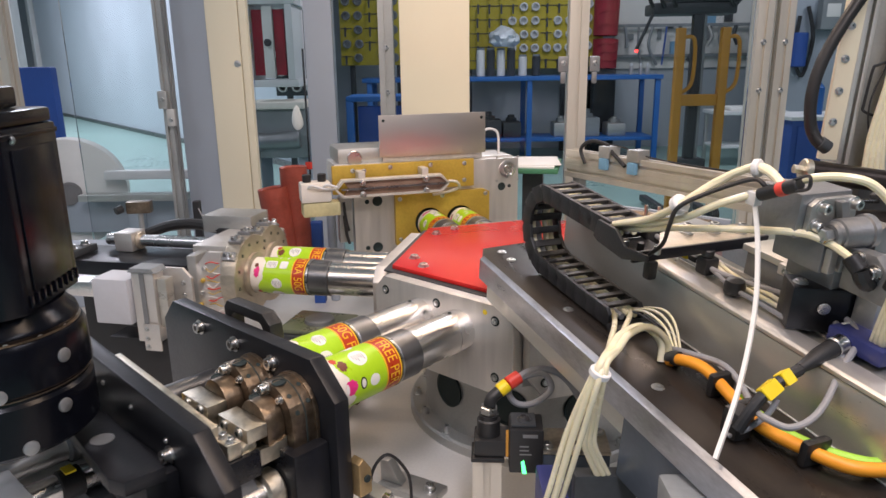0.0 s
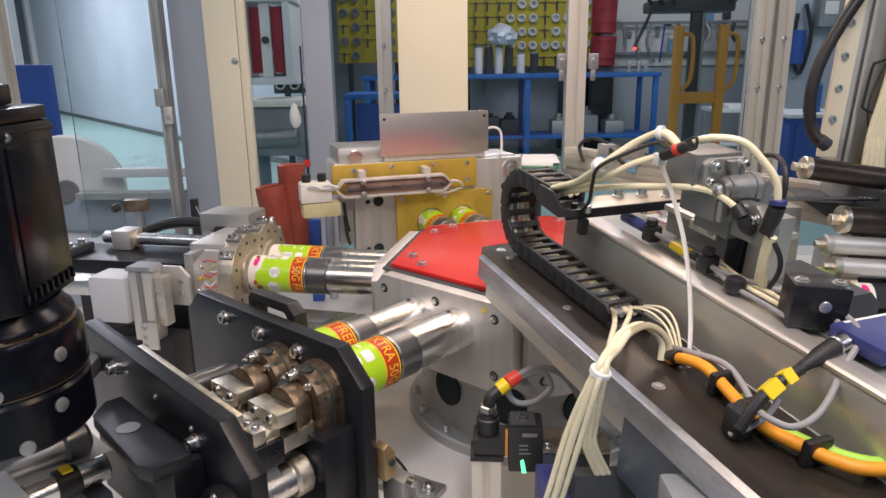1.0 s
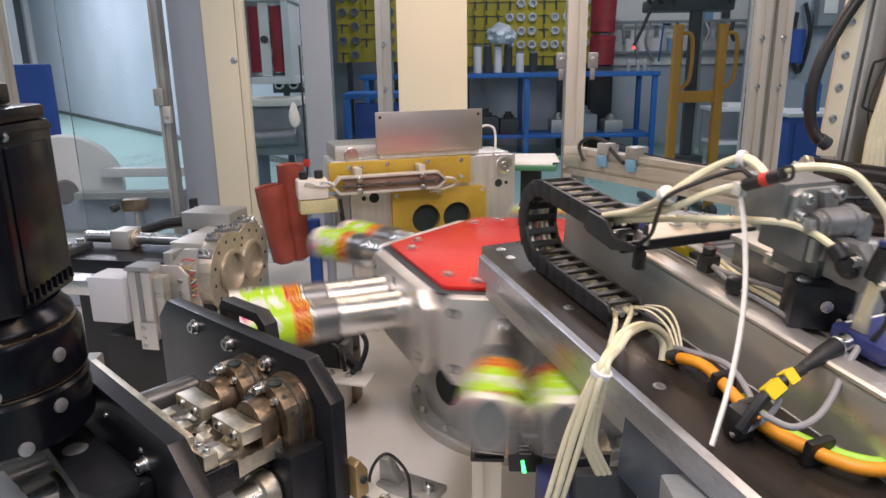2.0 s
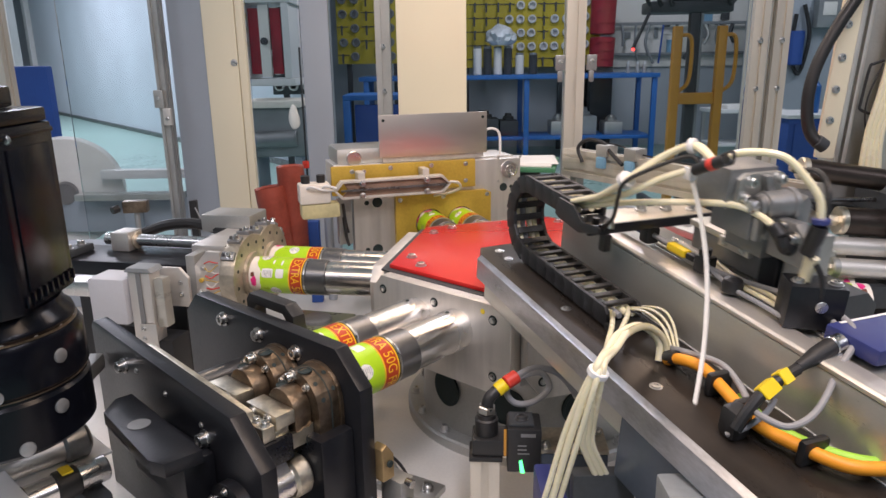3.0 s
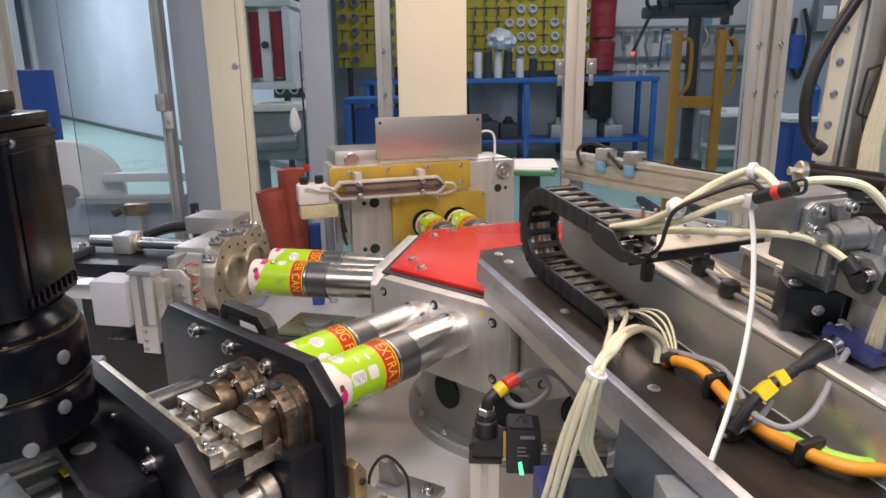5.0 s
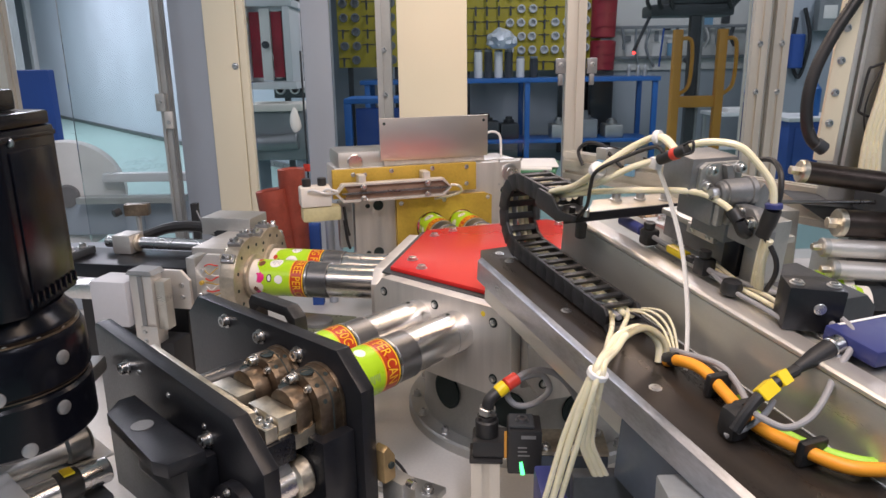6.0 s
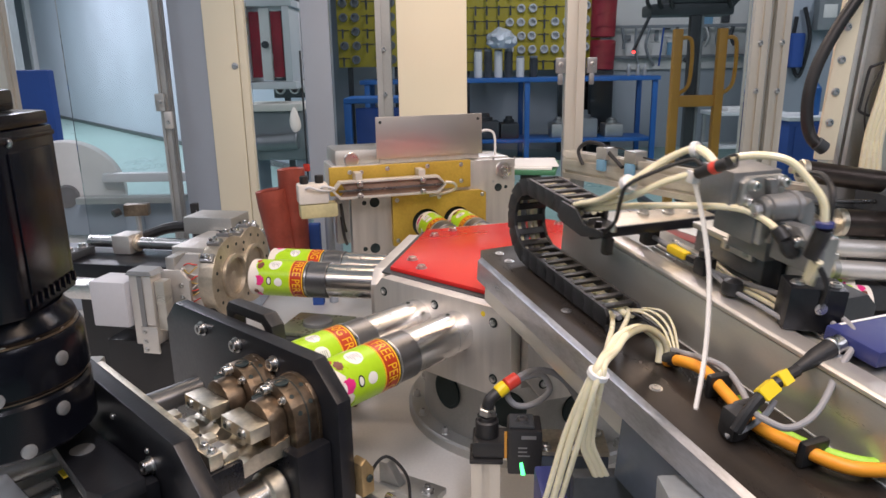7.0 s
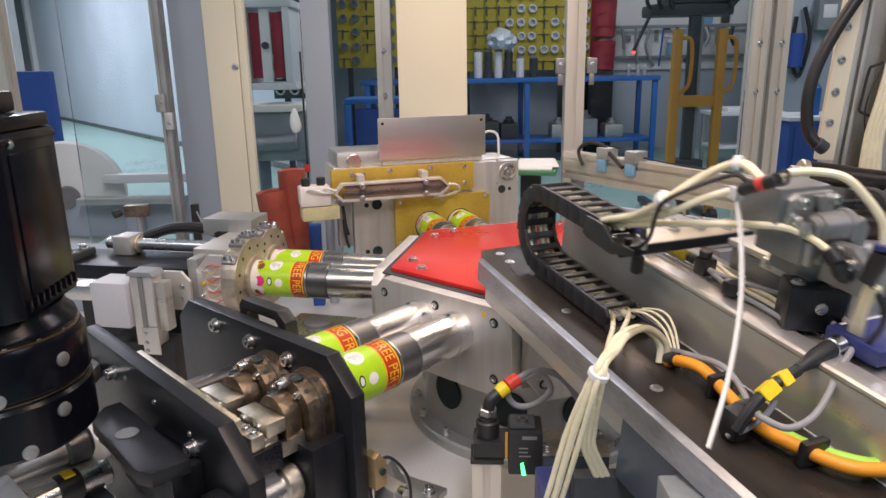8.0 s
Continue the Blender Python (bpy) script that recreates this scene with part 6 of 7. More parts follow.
# ---- right side: mast, hoses, cylinders, long profile ----
def mast():
    t = thing("mast", pose(0.742, 1.33, 1.40, 0, 3.5, -12), "tall aluminium mast plate with bolts and cables", "mast")
    part("plate", box((-0.018, 0.0, -0.02), (0.016, 0.014, 0.8), 0.003), CREAM, t)
    part("plate_edge", box((0.017, 0.006, -0.04), (0.026, 0.10, 0.8), 0.002), ALU, t)
    part("web", box((0.027, 0.03, -0.10), (0.085, 0.10, 0.8), 0.003), ALU_DULL, t, "grey recessed web")
    part("web_strip", box((0.034, 0.014, -0.06), (0.042, 0.0295, 0.8), 0.002), ALU, t)
    part("outer_rail", box((0.086, 0.0, -0.20), (0.16, 0.10, 0.8), 0.003), CHANNEL, t)
    screws(t, [(-0.004, 0.0, z) for z in (0.052, 0.109, 0.167, 0.225, 0.283)], 0.0055, 0.006, "mast_bolt", SIDE_R)
    part("base_beam", prism([(-0.04, -0.10), (0.02, -0.135), (0.30, -0.26), (0.30, -0.16), (0.05, -0.10)], 1, -0.04, 0.12, 0.002), DARK, t, "dark sloping base beam")
    part("hook", hose([(0.066, -0.004, 0.165), (0.050, -0.006, 0.158), (0.044, -0.006, 0.15), (0.041, -0.006, 0.09), (0.043, -0.006, 0.075), (0.070, -0.006, 0.066)], 0.0026, 8, 4), BLACK_PLASTIC, t, "black wire hook")
    part("thin_cable", hose([(0.066, -0.004, 0.16), (0.050, -0.010, 0.10), (0.052, -0.010, 0.06), (0.064, -0.008, 0.02)], 0.0016), BLACK_PLASTIC, t)
    for k in range(4):
        part("clear_tube", hose([(0.080 + 0.009 * k, -0.012, 0.5), (0.074 + 0.008 * k, -0.014, 0.24), (0.068 + 0.008 * k, -0.016, 0.12), (0.060 + 0.008 * k, -0.014, 0.03), (0.064 + 0.011 * k, -0.012, -0.06)], 0.0055, 10), TUBE, t, "clear hanging tube")
    part("tube_bend", hose([(-0.02, -0.02, 0.34), (0.01, -0.03, 0.315), (0.04, -0.03, 0.33)], 0.011, 10), TUBE, t)
    part("stand", box((0.04, 0.0, TABLE - 1.45), (0.16, 0.10, -0.2005), 0.003), ALU_DULL, t)
    c = thing("flexible_conduit", pose(0, 0, 0), "thick black corrugated flexible conduit", "conduit")
    part("conduit", hose([(0.768, 1.290, 1.722), (0.738, 1.290, 1.667), (0.711, 1.290, 1.620), (0.685, 1.290, 1.562), (0.674, 1.290, 1.508), (0.677, 1.290, 1.457), (0.690, 1.290, 1.426), (0.707, 1.290, 1.412)], 0.0105, 14, 16, None, 0.07), BLACK_PLASTIC, c)
    part("gland", rod((0.698, 1.290, 1.419), (0.716, 1.290, 1.407), 0.013, 16), DARK, c)


mast()


SHOCK = mat("dark_brown_steel", (0.07, 0.055, 0.048), 0.35, 0.8, 0.25, 20, 0.05)


def side_cylinders():
    for p, q, r, m, lab in (((0.655, 1.245, 1.374), (0.80, 1.24, 1.352), 0.0200, SHOCK, "dark shock absorber with a hexagon nut"), ((0.72, 1.22, 1.283), (0.90, 1.215, 1.270), 0.0250, SHOCK, "dark shock absorber with a hexagon nut"),
                         ((0.690, 1.205, 1.242), (0.90, 1.20, 1.228), 0.0165, ALU, "bright round pneumatic cylinder"), ((0.705, 1.195, 1.203), (0.92, 1.19, 1.188), 0.0175, ALU, "bright round pneumatic cylinder")):
        p, q = Vector(p), Vector(q)
        d = (q - p).normalized()
        t = thing("side_cylinder", pose(0, 0, 0), lab, "cylinder", "cylinders on the beam")
        part("barrel", rod(p, q, r, 28), m, t)
        part("nut", rod(p - d * 0.022, p - d * 0.0005, r * 0.42, 6), JAW, t)
        part("collar", rod(p - d * 0.006, p + d * 0.008, r * 1.04, 28), JAW if m is SHOCK else ALU_DULL, t)
    b = thing("side_bracket", pose(0, 0, 0), "dark machine bracket carrying the cylinders", "bracket")
    part("body", box((0.80, 1.17, TABLE), (1.05, 1.32, 1.33), 0.006), DARK, b)
    part("ledge", box((0.66, 1.17, 1.13), (0.7995, 1.27, 1.172), 0.004), DARK, b)
    part("rod", rod((0.60, 1.25, 1.318), (0.7995, 1.25, 1.314), 0.004, 12), STEEL_DARK, b)
    part("leg", box((0.62, 1.3, TABLE), (0.69, 1.36, 1.29), 0.004), ALU_DULL, b, "pale upright leg")


side_cylinders()


def profile_beam():
    a, b = Vector((0.395, 2.13, 1.290)), Vector((0.90, 1.26, 1.290))
    yaw = math.degrees(math.atan2(b.y - a.y, b.x - a.x))
    t = thing("profile_beam", pose(a.x, a.y, a.z, 0, 0, yaw), "long slotted aluminium profile with clips and a cable", "beam")
    n = (b - a).length
    for k, z in enumerate((0.0, -0.0405)):
        bm = profile_bm(-0.02, 0.02, -0.02, 0.02, 0, n)
        bmesh.ops.transform(bm, matrix=Matrix(((0, 0, 1, 0), (0, 1, 0, 0), (-1, 0, 0, z), (0, 0, 0, 1))), verts=bm.verts)
        part("profile", bm, PROFILE, t)
    for x in (0.16, 0.27):
        c = part("clip", box((x, -0.034, -0.02), (x + 0.03, -0.0205, 0.012), 0.003), BLUE_PAD, t, "pale blue clip")
        part("clip_plate", box((x - 0.006, -0.03, 0.0125), (x + 0.036, 0.015, 0.046), 0.003), ALU_DULL, c)
    part("cable", hose([(0.10, -0.03, -0.01), (0.08, -0.03, 0.03), (0.11, -0.02, 0.055), (0.16, -0.01, 0.05), (0.20, -0.02, 0.03), (0.26, -0.03, 0.0)], 0.0055, 10), BLACK_PLASTIC, t)
    part("cable", hose([(0.14, 0.0, 0.050), (0.22, 0.005, 0.044), (0.30, 0.0, 0.030), (0.42, 0.005, 0.0225), (0.6, 0.0, 0.0225)], 0.0022, 10), BLACK_PLASTIC, t)
    for x in (0.03, 0.9):
        part("leg", box((x, -0.015, TABLE - 1.29), (x + 0.03, 0.015, -0.061), 0.003), ALU_DULL, t)
    q = thing("gearmotor", pose(0.50, 1.52, 1.20, 0, 0, -40), "small brass-coloured gear motor between pale blue guards", "motor")
    part("barrel", rod((-0.10, 0, 0.022), (0.10, 0, 0.022), 0.015, 24), BRONZE, q)
    part("guard", box((-0.13, 0.03, 0.006), (0.13, 0.04, 0.035), 0.003), GREY_COAT, q)
    part("base", box((-0.14, -0.05, -0.30), (0.14, 0.05, 0.0055), 0.004), DARK, q)
    for i in range(4):
        part("stud", rod((-0.03 + 0.03 * i, -0.04, 0.006), (-0.03 + 0.03 * i, -0.04, 0.06), 0.004, 10), JAW, q)
    f = thing("fixture_block", pose(0.49, 1.30, TABLE, 0, 0, -72), "grey machined fixture block with screws beside the channel", "fixture")
    part("block", box((-0.10, -0.04, 0), (0.12, 0.05, 0.345), 0.004), GREY_BODY, f)
    part("cap", box((-0.11, -0.045, 0.3455), (0.10, 0.045, 0.360), 0.003), ALU_DULL, f)
    screws(f, [(-0.08, -0.02, 0.36), (0.0, -0.02, 0.36), (0.07, 0.02, 0.36)], 0.007, 0.008, "cap_screw", UP)
    pp = thing("paper_tray", pose(0.28, 2.12, 1.255, 0, 0, -12), "green tray with white papers beside the sealing head", "tray")
    part("tray", box((-0.08, -0.12, 0), (0.08, 0.12, 0.014), 0.003), mat("green_tray", (0.05, 0.20, 0.10), 0.5), pp)
    part("sheet", box((-0.075, -0.11, 0.0145), (0.068, 0.11, 0.020), 0.001), PAPER, pp)
    part("sheet", box((-0.05, -0.09, 0.0202), (0.078, 0.10, 0.022), 0.0005, m=pose(0, 0, 0, 0, 0, 7)), PAPER, pp)
    part("leg", box((-0.03, -0.03, TABLE - 1.255), (0.03, 0.03, -0.0005), 0.003), DARK, pp)


profile_beam()


# ---- the hall behind the glass ----
def workbench(x0, x1, y, legs, ztop=1.405, zshelf=0.69):
    t = thing("workbench", pose(0, 0, 0), "long blue steel workbench with a lower shelf", "workbench")
    part("top", box((x0, y, ztop - 0.05), (x1, y + 0.75, ztop), 0.006), BLUE_FRAME, t)
    part("shelf", box((x0 + 0.03, y + 0.1, zshelf - 0.04), (x1 - 0.03, y + 0.7, zshelf), 0.006), BLUE_FRAME, t)
    for x in legs:
        for dy in (0.02, 0.68):
            part("leg", box((x, y + dy, FL), (x + 0.06, y + dy + 0.05, ztop - 0.0505), 0.004), BLUE_FRAME, t)
    return t


workbench(-0.9, 2.56, 8.2, (-0.85, 1.0, 2.48))


def pegboard(x0, x1, z0, z1, y, material, label, seed, rings, ring_paint=WHITE_PLASTIC):
    t = thing("tool_board", pose(0, 0, 0), label, "tool board")
    part("panel", box((x0, y, z0), (x1, y + 0.04, z1), 0.004), material, t)
    part("leg", box((x0 + 0.1, y + 0.041, FL), (x0 + 0.16, y + 0.10, z1), 0.003), DARK, t)
    part("leg", box((x1 - 0.16, y + 0.041, FL), (x1 - 0.1, y + 0.10, z1), 0.003), DARK, t)
    rnd = random.Random(seed)
    hook = bush = None
    nx, nz = int((x1 - x0) / 0.145), int((z1 - z0) / 0.165)
    for i in range(nx):
        for j in range(nz):
            m = Matrix.Translation((x0 + 0.08 + 0.145 * i + rnd.uniform(-0.008, 0.008), y, z0 + 0.09 + 0.165 * j))
            white = any(abs(i - a) <= w and abs(j - b) <= h for a, b, w, h in rings) and rnd.random() < 0.9
            if white:
                if bush is None:
                    bush = part("bush", lathe([(0, 0.052), (0.05, 0.052), (0.055, 0.047), (0.055, 0.034), (0.0, 0.033)], (0, -0.001, 0), (0, -1, 0), 20), ring_paint, t, "ring bush on a hook")
                    bush.matrix_basis = m
                else:
                    again(bush, t, m)
            elif rnd.random() < 0.85:
                if hook is None:
                    bm = rod((0, -0.001, 0), (0, -0.10, 0.01), 0.009, 8)
                    box((-0.070, -0.012, 0.012), (0.070, -0.002, 0.022), 0.0, bm)
                    box((-0.011, -0.10, -0.085), (0.011, -0.085, 0.03), 0.0, bm)
                    hook = part("hook", bm, DARK, t, "dark tool hook")
                    hook.matrix_basis = m
                else:
                    again(hook, t, m)


pegboard(0.25, 1.72, 1.48, 3.1, 9.2, PEG, "yellow tool board with dark hooks and white ring bushes", 3, ((5, 4, 1, 1), (5, 2, 1, 0), (6, 1, 2, 0), (9, 2, 1, 1)))
pegboard(-1.22, -0.38, 1.55, 3.1, 8.9, PEG, "yellow tool board hung with dark round parts", 8, ((0, 5, 1, 9), (4, 4, 0, 9)), GREY_BODY)
pegboard(-1.75, -1.15, 1.25, 3.1, 7.6, DARK, "dark tool board hung with rows of pale ring bushes", 9, ((2, 4, 5, 9),), ALU_DULL)
pegboard(1.78, 2.06, 1.5, 3.0, 9.15, PEG, "narrow yellow tool board with white rings", 12, ((0, 3, 2, 2),))


def bench_goods():
    rnd = random.Random(4)
    for i, x in enumerate((0.48, 0.60, 0.72, 0.84, 0.98, 1.14)):
        h = 0.30 if i < 4 else 0.22
        t = thing("goods_canister", pose(x, 8.55, 1.405), "dark canister with a pale label on the workbench" if i % 2 else "white canister on the workbench", "canister", "canisters on the workbench")
        part("body", rod((0, 0, 0), (0, 0, h), 0.05, 20), LABEL_WHITE if i % 2 == 0 else DARK, t)
        part("lid", rod((0, 0, h + 0.0005), (0, 0, h + 0.025), 0.046, 20), MIDGREY, t)
    bm = bmesh.new()
    bmesh.ops.create_icosphere(bm, subdivisions=3, radius=0.17)
    for v in bm.verts:
        v.co *= 1 + 0.30 * noise.noise(v.co * 14)
        v.co.z = max(v.co.z * 0.8, -0.09)
    solid("plastic_bag", bm, mat("clear_bag", (0.65, 0.68, 0.72), 0.3, 0, 0.2, 20, 0.5), "crumpled clear plastic bag on a canister", "bag", m=pose(0.76, 8.55, 1.83))
    for i, (x, w, h, m, lab) in enumerate(((0.55, 0.35, 0.30, DARK, "dark crate on the bench shelf"), (0.85, 0.22, 0.26, DARK, "dark crate on the bench shelf"), (1.45, 0.20, 0.24, ALU_DULL, "grey machined part on the bench shelf"),
                                        (1.75, 0.30, 0.32, MIDGREY, "grey machined part on the bench shelf"), (2.1, 0.22, 0.22, ALU_DULL, "grey machined part on the bench shelf"), (-0.3, 0.4, 0.36, DARK, "dark crate on the bench shelf"))):
        t = thing("stored_part", pose(x, 8.55, 0.69), lab, "stored part", "parts on the bench shelf")
        part("body", box((-w / 2, -0.15, 0), (w / 2, 0.15, h * 0.7), 0.02), m, t)
        part("flange", lathe([(0, w * 0.30), (0.04, w * 0.30), (0.045, w * 0.2), (h * 0.3, w * 0.18)], (0, 0, h * 0.7 + 0.0005), (0, 0, 9), 20), m, t)
    for k, (z0, z1) in enumerate(((1.86, 2.4), (1.47, 1.83))):
        for w in range(3):
            z = z0 + (z1 - z0) * (0.2 + 0.28 * w)
            solid("wrap_fold", hose([(1.93, 8.885, z), (2.02, 8.838, z + 0.03), (2.10, 8.842, z + 0.02), (2.17, 8.885, z + 0.05)], 0.005, 6, 6), DEEP_RED, "raised fold in the red plastic wrap", "fold", group="wrap folds")
        t = solid("fabric_roll", lathe([(0, 0.12), (0.01, 0.15), (z1 - z0 - 0.01, 0.155), (z1 - z0, 0.12)], (2.05, 9.0, z0), (2.06, 9.0, z1), 24), DEEP_RED, "deep red plastic-wrapped roll", "roll", group="red rolls")
    b = thing("roll_stand", pose(2.05, 9.0, FL), "dark stand under the red rolls", "stand")
    part("column", box((-0.14, -0.08, 0), (0.14, 0.08, 1.0495), 0.01), DARK, b)


bench_goods()


def orange_stacker():
    t = thing("stacker_truck", pose(1.64, 5.0, FL), "orange hand stacker truck with a dark lifting frame", "stacker truck")
    for x in (0.0, 0.31):
        part("upright", box((x, 0, 0.05), (x + 0.06, 0.06, 1.36 + 0.0 * x), 0.008), ORANGE, t)
        part("grip", hose([(x + 0.06, 0.03, 1.30), (x + 0.13, 0.03, 1.27), (x + 0.13, 0.03, 1.0), (x + 0.06, 0.03, 0.92)], 0.014, 8), ORANGE, t)
    part("crossbar", box((0.061, 0.01, 0.83), (0.309, 0.05, 0.91), 0.006), ORANGE, t)
    part("mast", box((0.13, 0.07, 0.03), (0.20, 0.13, 1.72), 0.008), DARK, t, "dark mast")
    part("drive_head", box((-0.16, 0.05, 1.45), (0.42, 0.30, 1.53), 0.02), DARK, t, "dark drive head")
    for i, x in enumerate((-0.20, -0.12, -0.04, 0.36)):
        part("lever", hose([(x + 0.03, 0.04, 1.50), (x, 0.02, 1.545), (x + 0.012, 0.02, 1.58 + 0.02 * (i % 2))], 0.014, 8, 4), BLACK_PLASTIC, t)
    part("side_arm", hose([(0.40, 0.1, 1.50), (0.50, 0.08, 1.60), (0.58, 0.06, 1.56), (0.62, 0.05, 1.46)], 0.02, 8), DARK, t, "dark bent side arm")
    part("lamp_arm", rod((-0.15, 0.10, 1.46), (-0.27, 0.055, 1.215), 0.012, 10), DARK, t)
    part("lift_chain", box((0.205, 0.08, 0.03), (0.225, 0.11, 1.449), 0.002), MIDGREY, t)
    part("head_box", box((-0.03, 0.06, 1.5305), (0.44, 0.30, 1.9), 0.02), DARK, t)
    part("screen", box((0.12, 0.055, 1.60), (0.22, 0.0595, 1.68), 0.0), PAPER, t, "pale paper label")
    part("lamp", rod((-0.27, 0.045, 1.21), (-0.27, 0.03, 1.21), 0.010, 12), RED_LED, t, "small glowing red light")
    part("carriage", box((0.05, 0.02, 0.20), (0.27, 0.2, 0.45), 0.01), DARK, t)
    for x in (0.0, 0.31):
        part("fork", box((x, 0.061, 0.02), (x + 0.06, 0.7, 0.07), 0.01), DARK, t)
        part("wheel", rod((x, -0.03, 0.05), (x + 0.06, -0.03, 0.05), 0.05, 20), BLACK_PLASTIC, t)
    rnd = random.Random(33)
    n = thing("notice_board", pose(2.15, 9.58, 1.46), "pale wall board pinned with papers and small dark tools", "board")
    part("board", box((0.15, -0.02, 0), (2.6, 0.0, 1.5), 0.004), LABEL_WHITE, n)
    for k in range(26):
        x, z, w, h = rnd.uniform(0.2, 2.3), rnd.uniform(0.05, 1.2), rnd.uniform(0.05, 0.16), rnd.uniform(0.04, 0.22)
        part("sheet" if k % 3 else "tool", box((x, -0.032 - 0.002 * k, z), (x + w, -0.0205 - 0.0005 * k, z + h), 0.0), (PAPER, MIDGREY, DARK, BLUE_PAD)[k % 4], n)
    for x in (2.25, 2.36, 2.44):
        tin = thing("small_tin", pose(x, 8.45, 1.405), "small bright tin on the workbench", "tin", "tins on the workbench")
        part("body", rod((0, 0, 0), (0, 0, 0.10), 0.022, 14), ALU, tin)
        part("cap", rod((0, 0, 0.1005), (0, 0, 0.13), 0.014, 12), WHITE_PLASTIC, tin)
    d = thing("side_table", pose(3.0, 7.6, FL), "pale steel side table with papers", "table")
    part("top", box((0, 0, 0.56), (0.75, 0.5, 0.60), 0.006), WHITE_PLASTIC, d)
    for x in (0.02, 0.69):
        for y in (0.02, 0.44):
            part("leg", box((x, y, 0), (x + 0.04, y + 0.04, 0.5595), 0.004), ALU_DULL, d)
    part("shelf", box((0.03, 0.03, 0.2), (0.72, 0.47, 0.23), 0.004), WHITE_PLASTIC, d)
    p = solid("paper_stack", box((3.15, 7.68, FL + 0.6005), (3.55, 8.0, FL + 0.64), 0.006), PAPER, "stack of white papers on the side table", "papers")
    rnd = random.Random(21)
    r = thing("hanging_tools", pose(2.3, 9.45, 1.2), "row of dark hanging tools and hoses on the wall", "tools")
    part("rail", box((0, 0.0, 0.78), (2.6, 0.03, 0.82), 0.004), MIDGREY, r)
    for i in range(14):
        x, l = 0.1 + 0.18 * i, rnd.uniform(0.2, 0.55)
        part("tool", hose([(x, -0.02, 0.78), (x + rnd.uniform(-0.05, 0.05), -0.05, 0.78 - l * 0.5), (x + rnd.uniform(-0.08, 0.08), -0.04, 0.78 - l)], rnd.uniform(0.012, 0.03), 8, 4), rnd.choice((DARK, MIDGREY, ALU_DULL, BLUE_CLOTH)), r)
    part("bracket", box((0.0, 0.031, 0.4), (2.6, 0.14, 0.44), 0.004), MIDGREY, r)
    g = thing("control_cabinet", pose(4.0, 8.2, FL), "grey control cabinet beside the wall", "cabinet")
    part("body", box((-0.3, 0, 0.0), (0.7, 0.5, 2.0), 0.015), GREY_COAT, g)
    part("door", box((-0.27, -0.02, 0.05), (0.67, -0.0005, 1.95), 0.008), GREY_COAT, g)
    part("handle", box((-0.22, -0.045, 0.95), (-0.19, -0.0205, 1.1), 0.006), BLACK_PLASTIC, g)
    part("side_pipe", hose([(-0.20, -0.06, 1.9), (-0.22, -0.08, 1.5), (-0.16, -0.08, 1.0), (-0.20, -0.06, 0.6)], 0.03, 10), DARK, g, "dark hanging hose")
    part("side_pipe", hose([(0.10, -0.06, 1.7), (0.18, -0.08, 1.35), (0.10, -0.08, 0.95), (0.0, -0.06, 1.2), (0.02, -0.06, 1.6)], 0.022, 10), BLACK_PLASTIC, g, "dark hanging hose")
    part("tank", rod((0.02, -0.11, 1.05), (0.02, -0.11, 1.42), 0.085, 24), BLUE_CLOTH, g, "dark blue tank")
    part("meter_box", box((0.22, -0.14, 1.45), (0.52, -0.0205, 1.80), 0.01), MIDGREY, g)
    part("meter_face", box((0.27, -0.146, 1.58), (0.42, -0.1405, 1.72), 0.003), LABEL_WHITE, g)
    w = thing("steel_cupboard", pose(2.60, 5.2, FL), "dark blue steel cupboard with a pale top", "cupboard")
    part("body", box((0, 0, 0), (1.2, 0.5, 0.70), 0.01), BLUE_CLOTH, w)
    for k in range(3):
        part("drawer", box((0.04 + 0.38 * k, -0.016, 0.08), (0.40 + 0.38 * k, -0.0005, 0.66), 0.006), BLUE_CLOTH, w)
    part("top", box((-0.02, -0.02, 0.7005), (1.22, 0.52, 0.73), 0.006), WHITE_PLASTIC, w)
    part("bottle", lathe([(0, 0.06), (0.2, 0.06), (0.24, 0.03), (0.3, 0.025)], (0.25, 0.2, 0.7305), (0.25, 0.2, 9), 20), BLUE_FRAME, w)


orange_stacker()


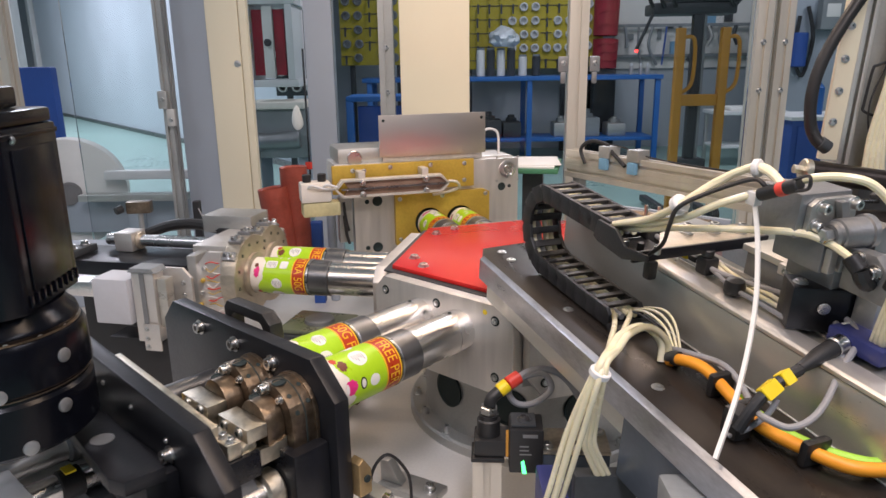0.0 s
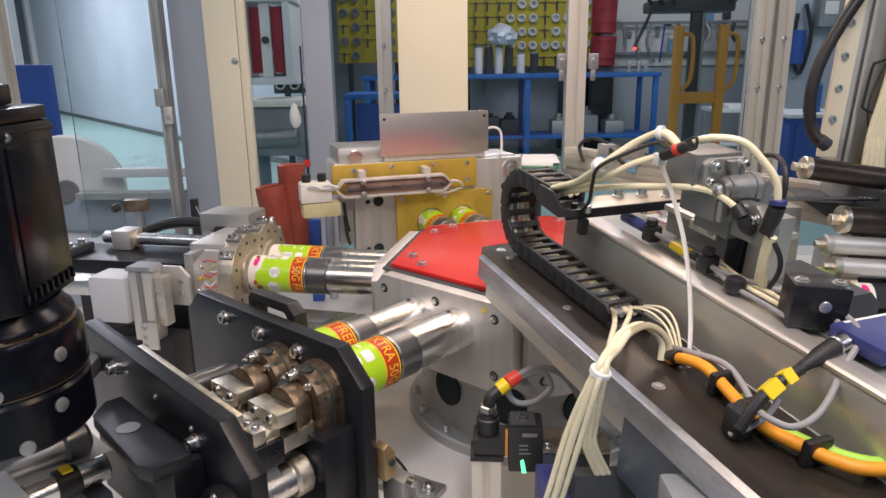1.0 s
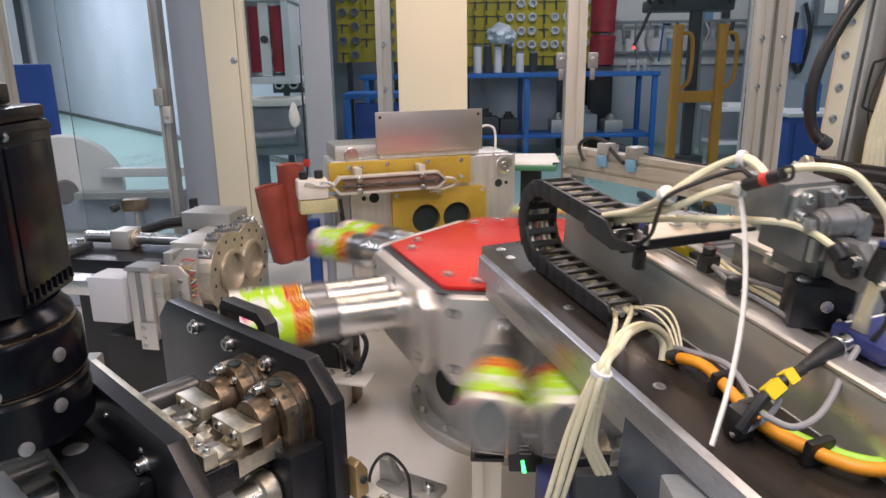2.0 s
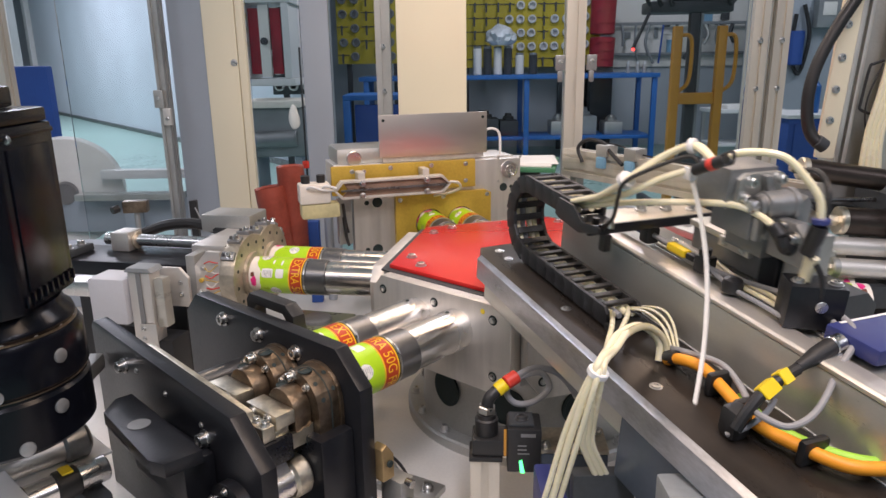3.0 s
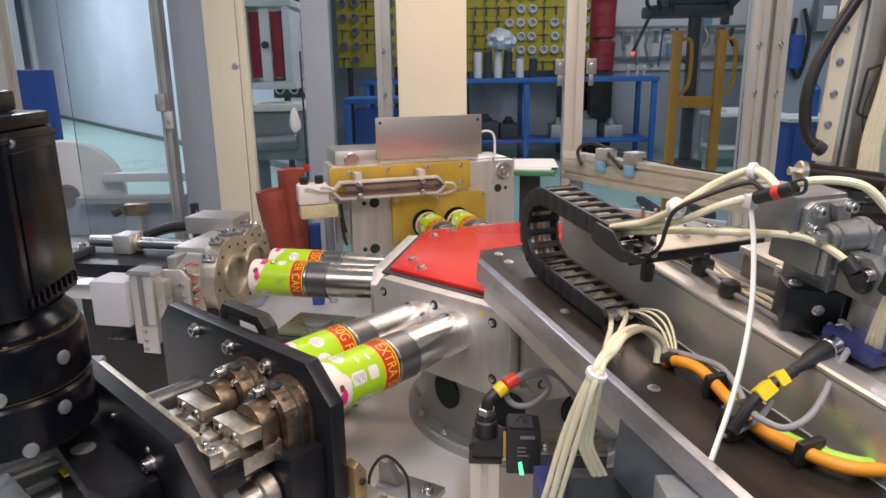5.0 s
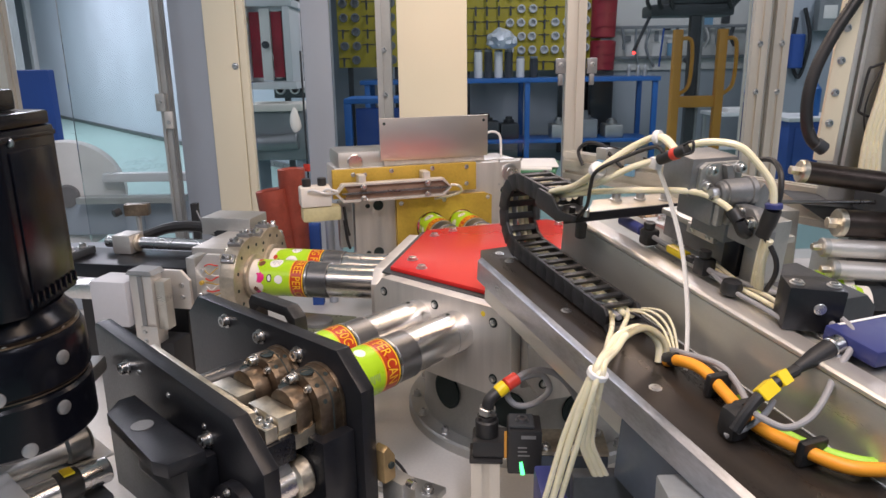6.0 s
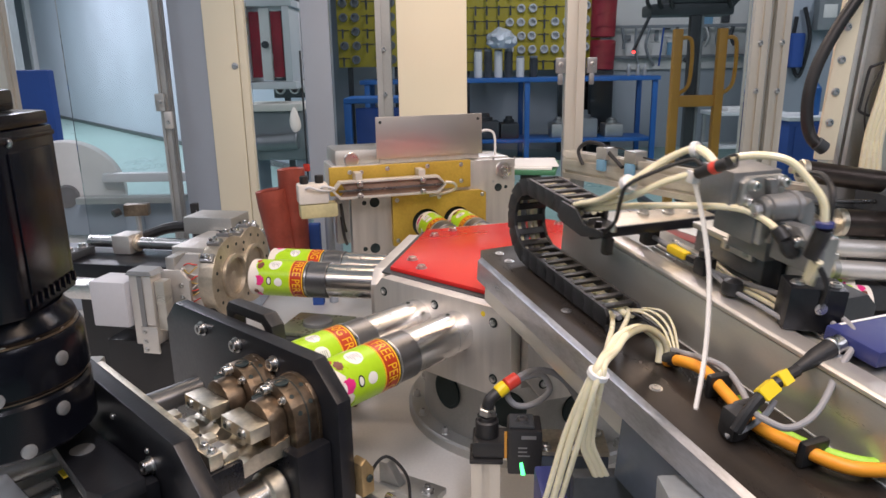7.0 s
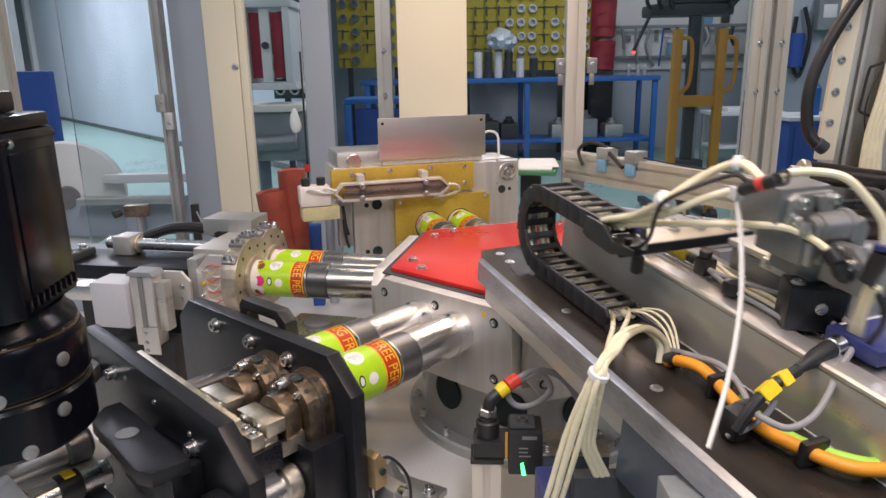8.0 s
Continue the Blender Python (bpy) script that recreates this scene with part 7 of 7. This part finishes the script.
def rear_machine():
    t = thing("rear_machine", pose(-1.36, 5.0, FL), "white framed machine with red slots and a dark lower body", "machine")
    part("frame", box((0.0, 0, 1.05), (0.05, 0.4, 1.55), 0.006), WHITE_PLASTIC, t)
    part("frame", box((0.30, 0, 1.05), (0.35, 0.4, 1.55), 0.006), WHITE_PLASTIC, t)
    part("top_bar", box((-0.02, 0, 1.551), (0.37, 0.4, 1.60), 0.006), WHITE_PLASTIC, t)
    part("low_bar", box((-0.02, 0, 1.0), (0.37, 0.4, 1.049), 0.006), WHITE_PLASTIC, t)
    for x in (0.06, 0.21):
        part("red_slot", box((x, 0.05, 1.08), (x + 0.07, 0.09, 1.52), 0.004), DEEP_RED, t, "dark red slot plate")
    part("centre_plate", box((0.135, 0.03, 1.06), (0.205, 0.06, 1.54), 0.004), LABEL_WHITE, t)
    part("knob", rod((0.17, 0.03, 1.30), (0.17, 0.0, 1.30), 0.025, 16), DARK, t)
    part("shelf", box((-0.02, -0.05, 0.85), (0.40, 0.4, 0.90), 0.01), CARDBOARD, t)
    part("body", box((-0.02, 0.0, 0.50), (0.42, 0.45, 0.8495), 0.03), MIDGREY, t)
    part("drum", rod((0.0, -0.02, 0.62), (0.36, -0.02, 0.64), 0.06, 24), GREY_BODY, t)
    for x in (0.0, 0.32):
        part("leg", box((x, 0.05, 0), (x + 0.05, 0.4, 0.4995), 0.01), GREY_COAT, t)
    part("brace", box((0.0505, 0.1, 0.2), (0.3195, 0.14, 0.25), 0.004), BLUE_FRAME, t)
    u = thing("second_bench", pose(-0.75, 5.6, FL), "blue steel bench frame with dark bins", "workbench")
    part("top", box((0, 0, 0.86), (0.72, 0.5, 0.90), 0.006), BLUE_FRAME, u)
    for x in (0.0, 0.66):
        part("leg", box((x, 0, 0), (x + 0.06, 0.06, 0.8595), 0.004), BLUE_FRAME, u)
    part("panel", box((0.08, 0.1, 0.25), (0.64, 0.14, 0.82), 0.01), BLUE_CLOTH, u)
    part("bin", box((0.09, 0.2, 0.2), (0.6, 0.45, 0.6), 0.02), DARK, u)
    part("rung", box((0.0605, 0.01, 0.18), (0.6595, 0.05, 0.23), 0.004), BLUE_FRAME, u)
    b = solid("blue_screen", box((-2.05, 3.0, FL), (-1.625, 3.05, 1.575), 0.01), BLUE_CLOTH, "blue fabric screen standing on the floor", "screen")
    c = thing("door_frame", pose(-2.0, 6.0, FL), "tall pale door frame post", "door frame")
    part("post", box((-1.62, 0, 0), (-1.50, 0.12, 3.6), 0.01), WHITE_PLASTIC, c)
    s = thing("hung_cloth", pose(-0.475, 2.335, 1.40), "white cloth hanging on the door post", "cloth")
    bm = bmesh.new()
    bmesh.ops.create_icosphere(bm, subdivisions=3, radius=0.02)
    for v in bm.verts:
        v.co = Vector((v.co.x * (0.9 - 0.5 * v.co.z / 0.02 * 0.5), v.co.y * 0.5, v.co.z * 2.0)) * (1 + 0.2 * noise.noise(v.co * 60))
    part("cloth", bm, PAPER, s)
    part("strap", box((0.028, -0.004, -0.20), (0.034, 0.002, 0.22), 0.001), BLACK_PLASTIC, s)
    part("red_tab", box((0.018, -0.008, -0.17), (0.040, -0.0045, -0.145), 0.003), MARK_RED, s, "small red tab")


rear_machine()


# ---- what moves ----
def samples():
    """Times of the keys: every tenth of a second, and every thirtieth while the turret turns."""
    ts = {round(i * 0.1, 4) for i in range(81)}
    for k in range(5):
        for j in range(-1, 10):
            ts.add(round(round((START + k * PERIOD) * 30 + j) / 30, 4))
    return sorted(t for t in ts if 0 <= t <= 8.0)


def former_slide(t):
    return -0.010 - 0.050 * cycle(t, ((0.0, 0.10), (0.06, 0.0), (0.40, 0.02), (0.5, 0.22), (0.65, 0.60), (0.78, 0.88), (0.95, 1.0), (1.36, 1.0), (1.44, 0.86), (1.52, 0.60), (1.58, 0.26), (1.624, 0.10)))


def jaw_slide(t):
    return 0.025 - 0.079 * cycle(t, ((0.0, 0.34), (0.08, 0.12), (0.2, 0.0), (0.4, 0.0), (0.504, 0.07), (0.752, 0.33), (1.0, 0.79), (1.13, 1.0), (1.25, 0.995), (1.376, 0.97), (1.504, 0.74), (1.57, 0.52), (1.624, 0.34)))


def chuck_slide_in(t):
    return 0.050 * (1 - cycle(t, ((0.0, 0.92), (0.03, 0.78), (0.08, 0.27), (0.16, 0.04), (0.25, 0.0), (0.5, 0.05), (0.62, 0.3), (0.75, 0.62), (1.0, 0.90), (1.25, 1.0), (1.58, 1.0), (1.624, 0.92))))


def sealer_slide(t):
    return 0.044 * cycle(t, ((0.0, 0.80), (0.1, 0.95), (0.22, 1.0), (0.5, 1.0), (0.6, 0.70), (0.75, 0.08), (1.0, 0.05), (1.35, 0.0), (1.5, 0.43), (1.624, 0.80))) - 0.006


def motions():
    ts = samples()
    turn = {t: station(FRONT + turret_angle(t)) for t in ts}
    walk(TURRET, [(t, turn[t]) for t in ts])
    for ob, local in CANS:
        walk(ob, [(t, turn[t] @ local) for t in ts])
    for ob, az, slide in ((FORMER, FRONT, former_slide), (JAWS, FRONT, jaw_slide), (CHUCK, LEFT, chuck_slide_in), (SEALER, BACK, sealer_slide)):
        off = (-0.055, 0.0165, 0.0125) if ob is SEALER else (0, 0, 0)
        walk(ob, [(t, station(az) @ pose(slide(t) + off[0], off[1], off[2])) for t in ts])
    walk(CARRIAGE, [(t, RAILM @ pose(-carriage_travel(t), 0, 0)) for t in ts])
    walk(TAIL, [(t, tail_pose(carriage_travel(t) / TRAVEL)) for t in ts])
    for i, ob in enumerate(LINKS):
        walk(ob, [(t, link_pose(i, carriage_travel(t))) for t in ts])


motions()
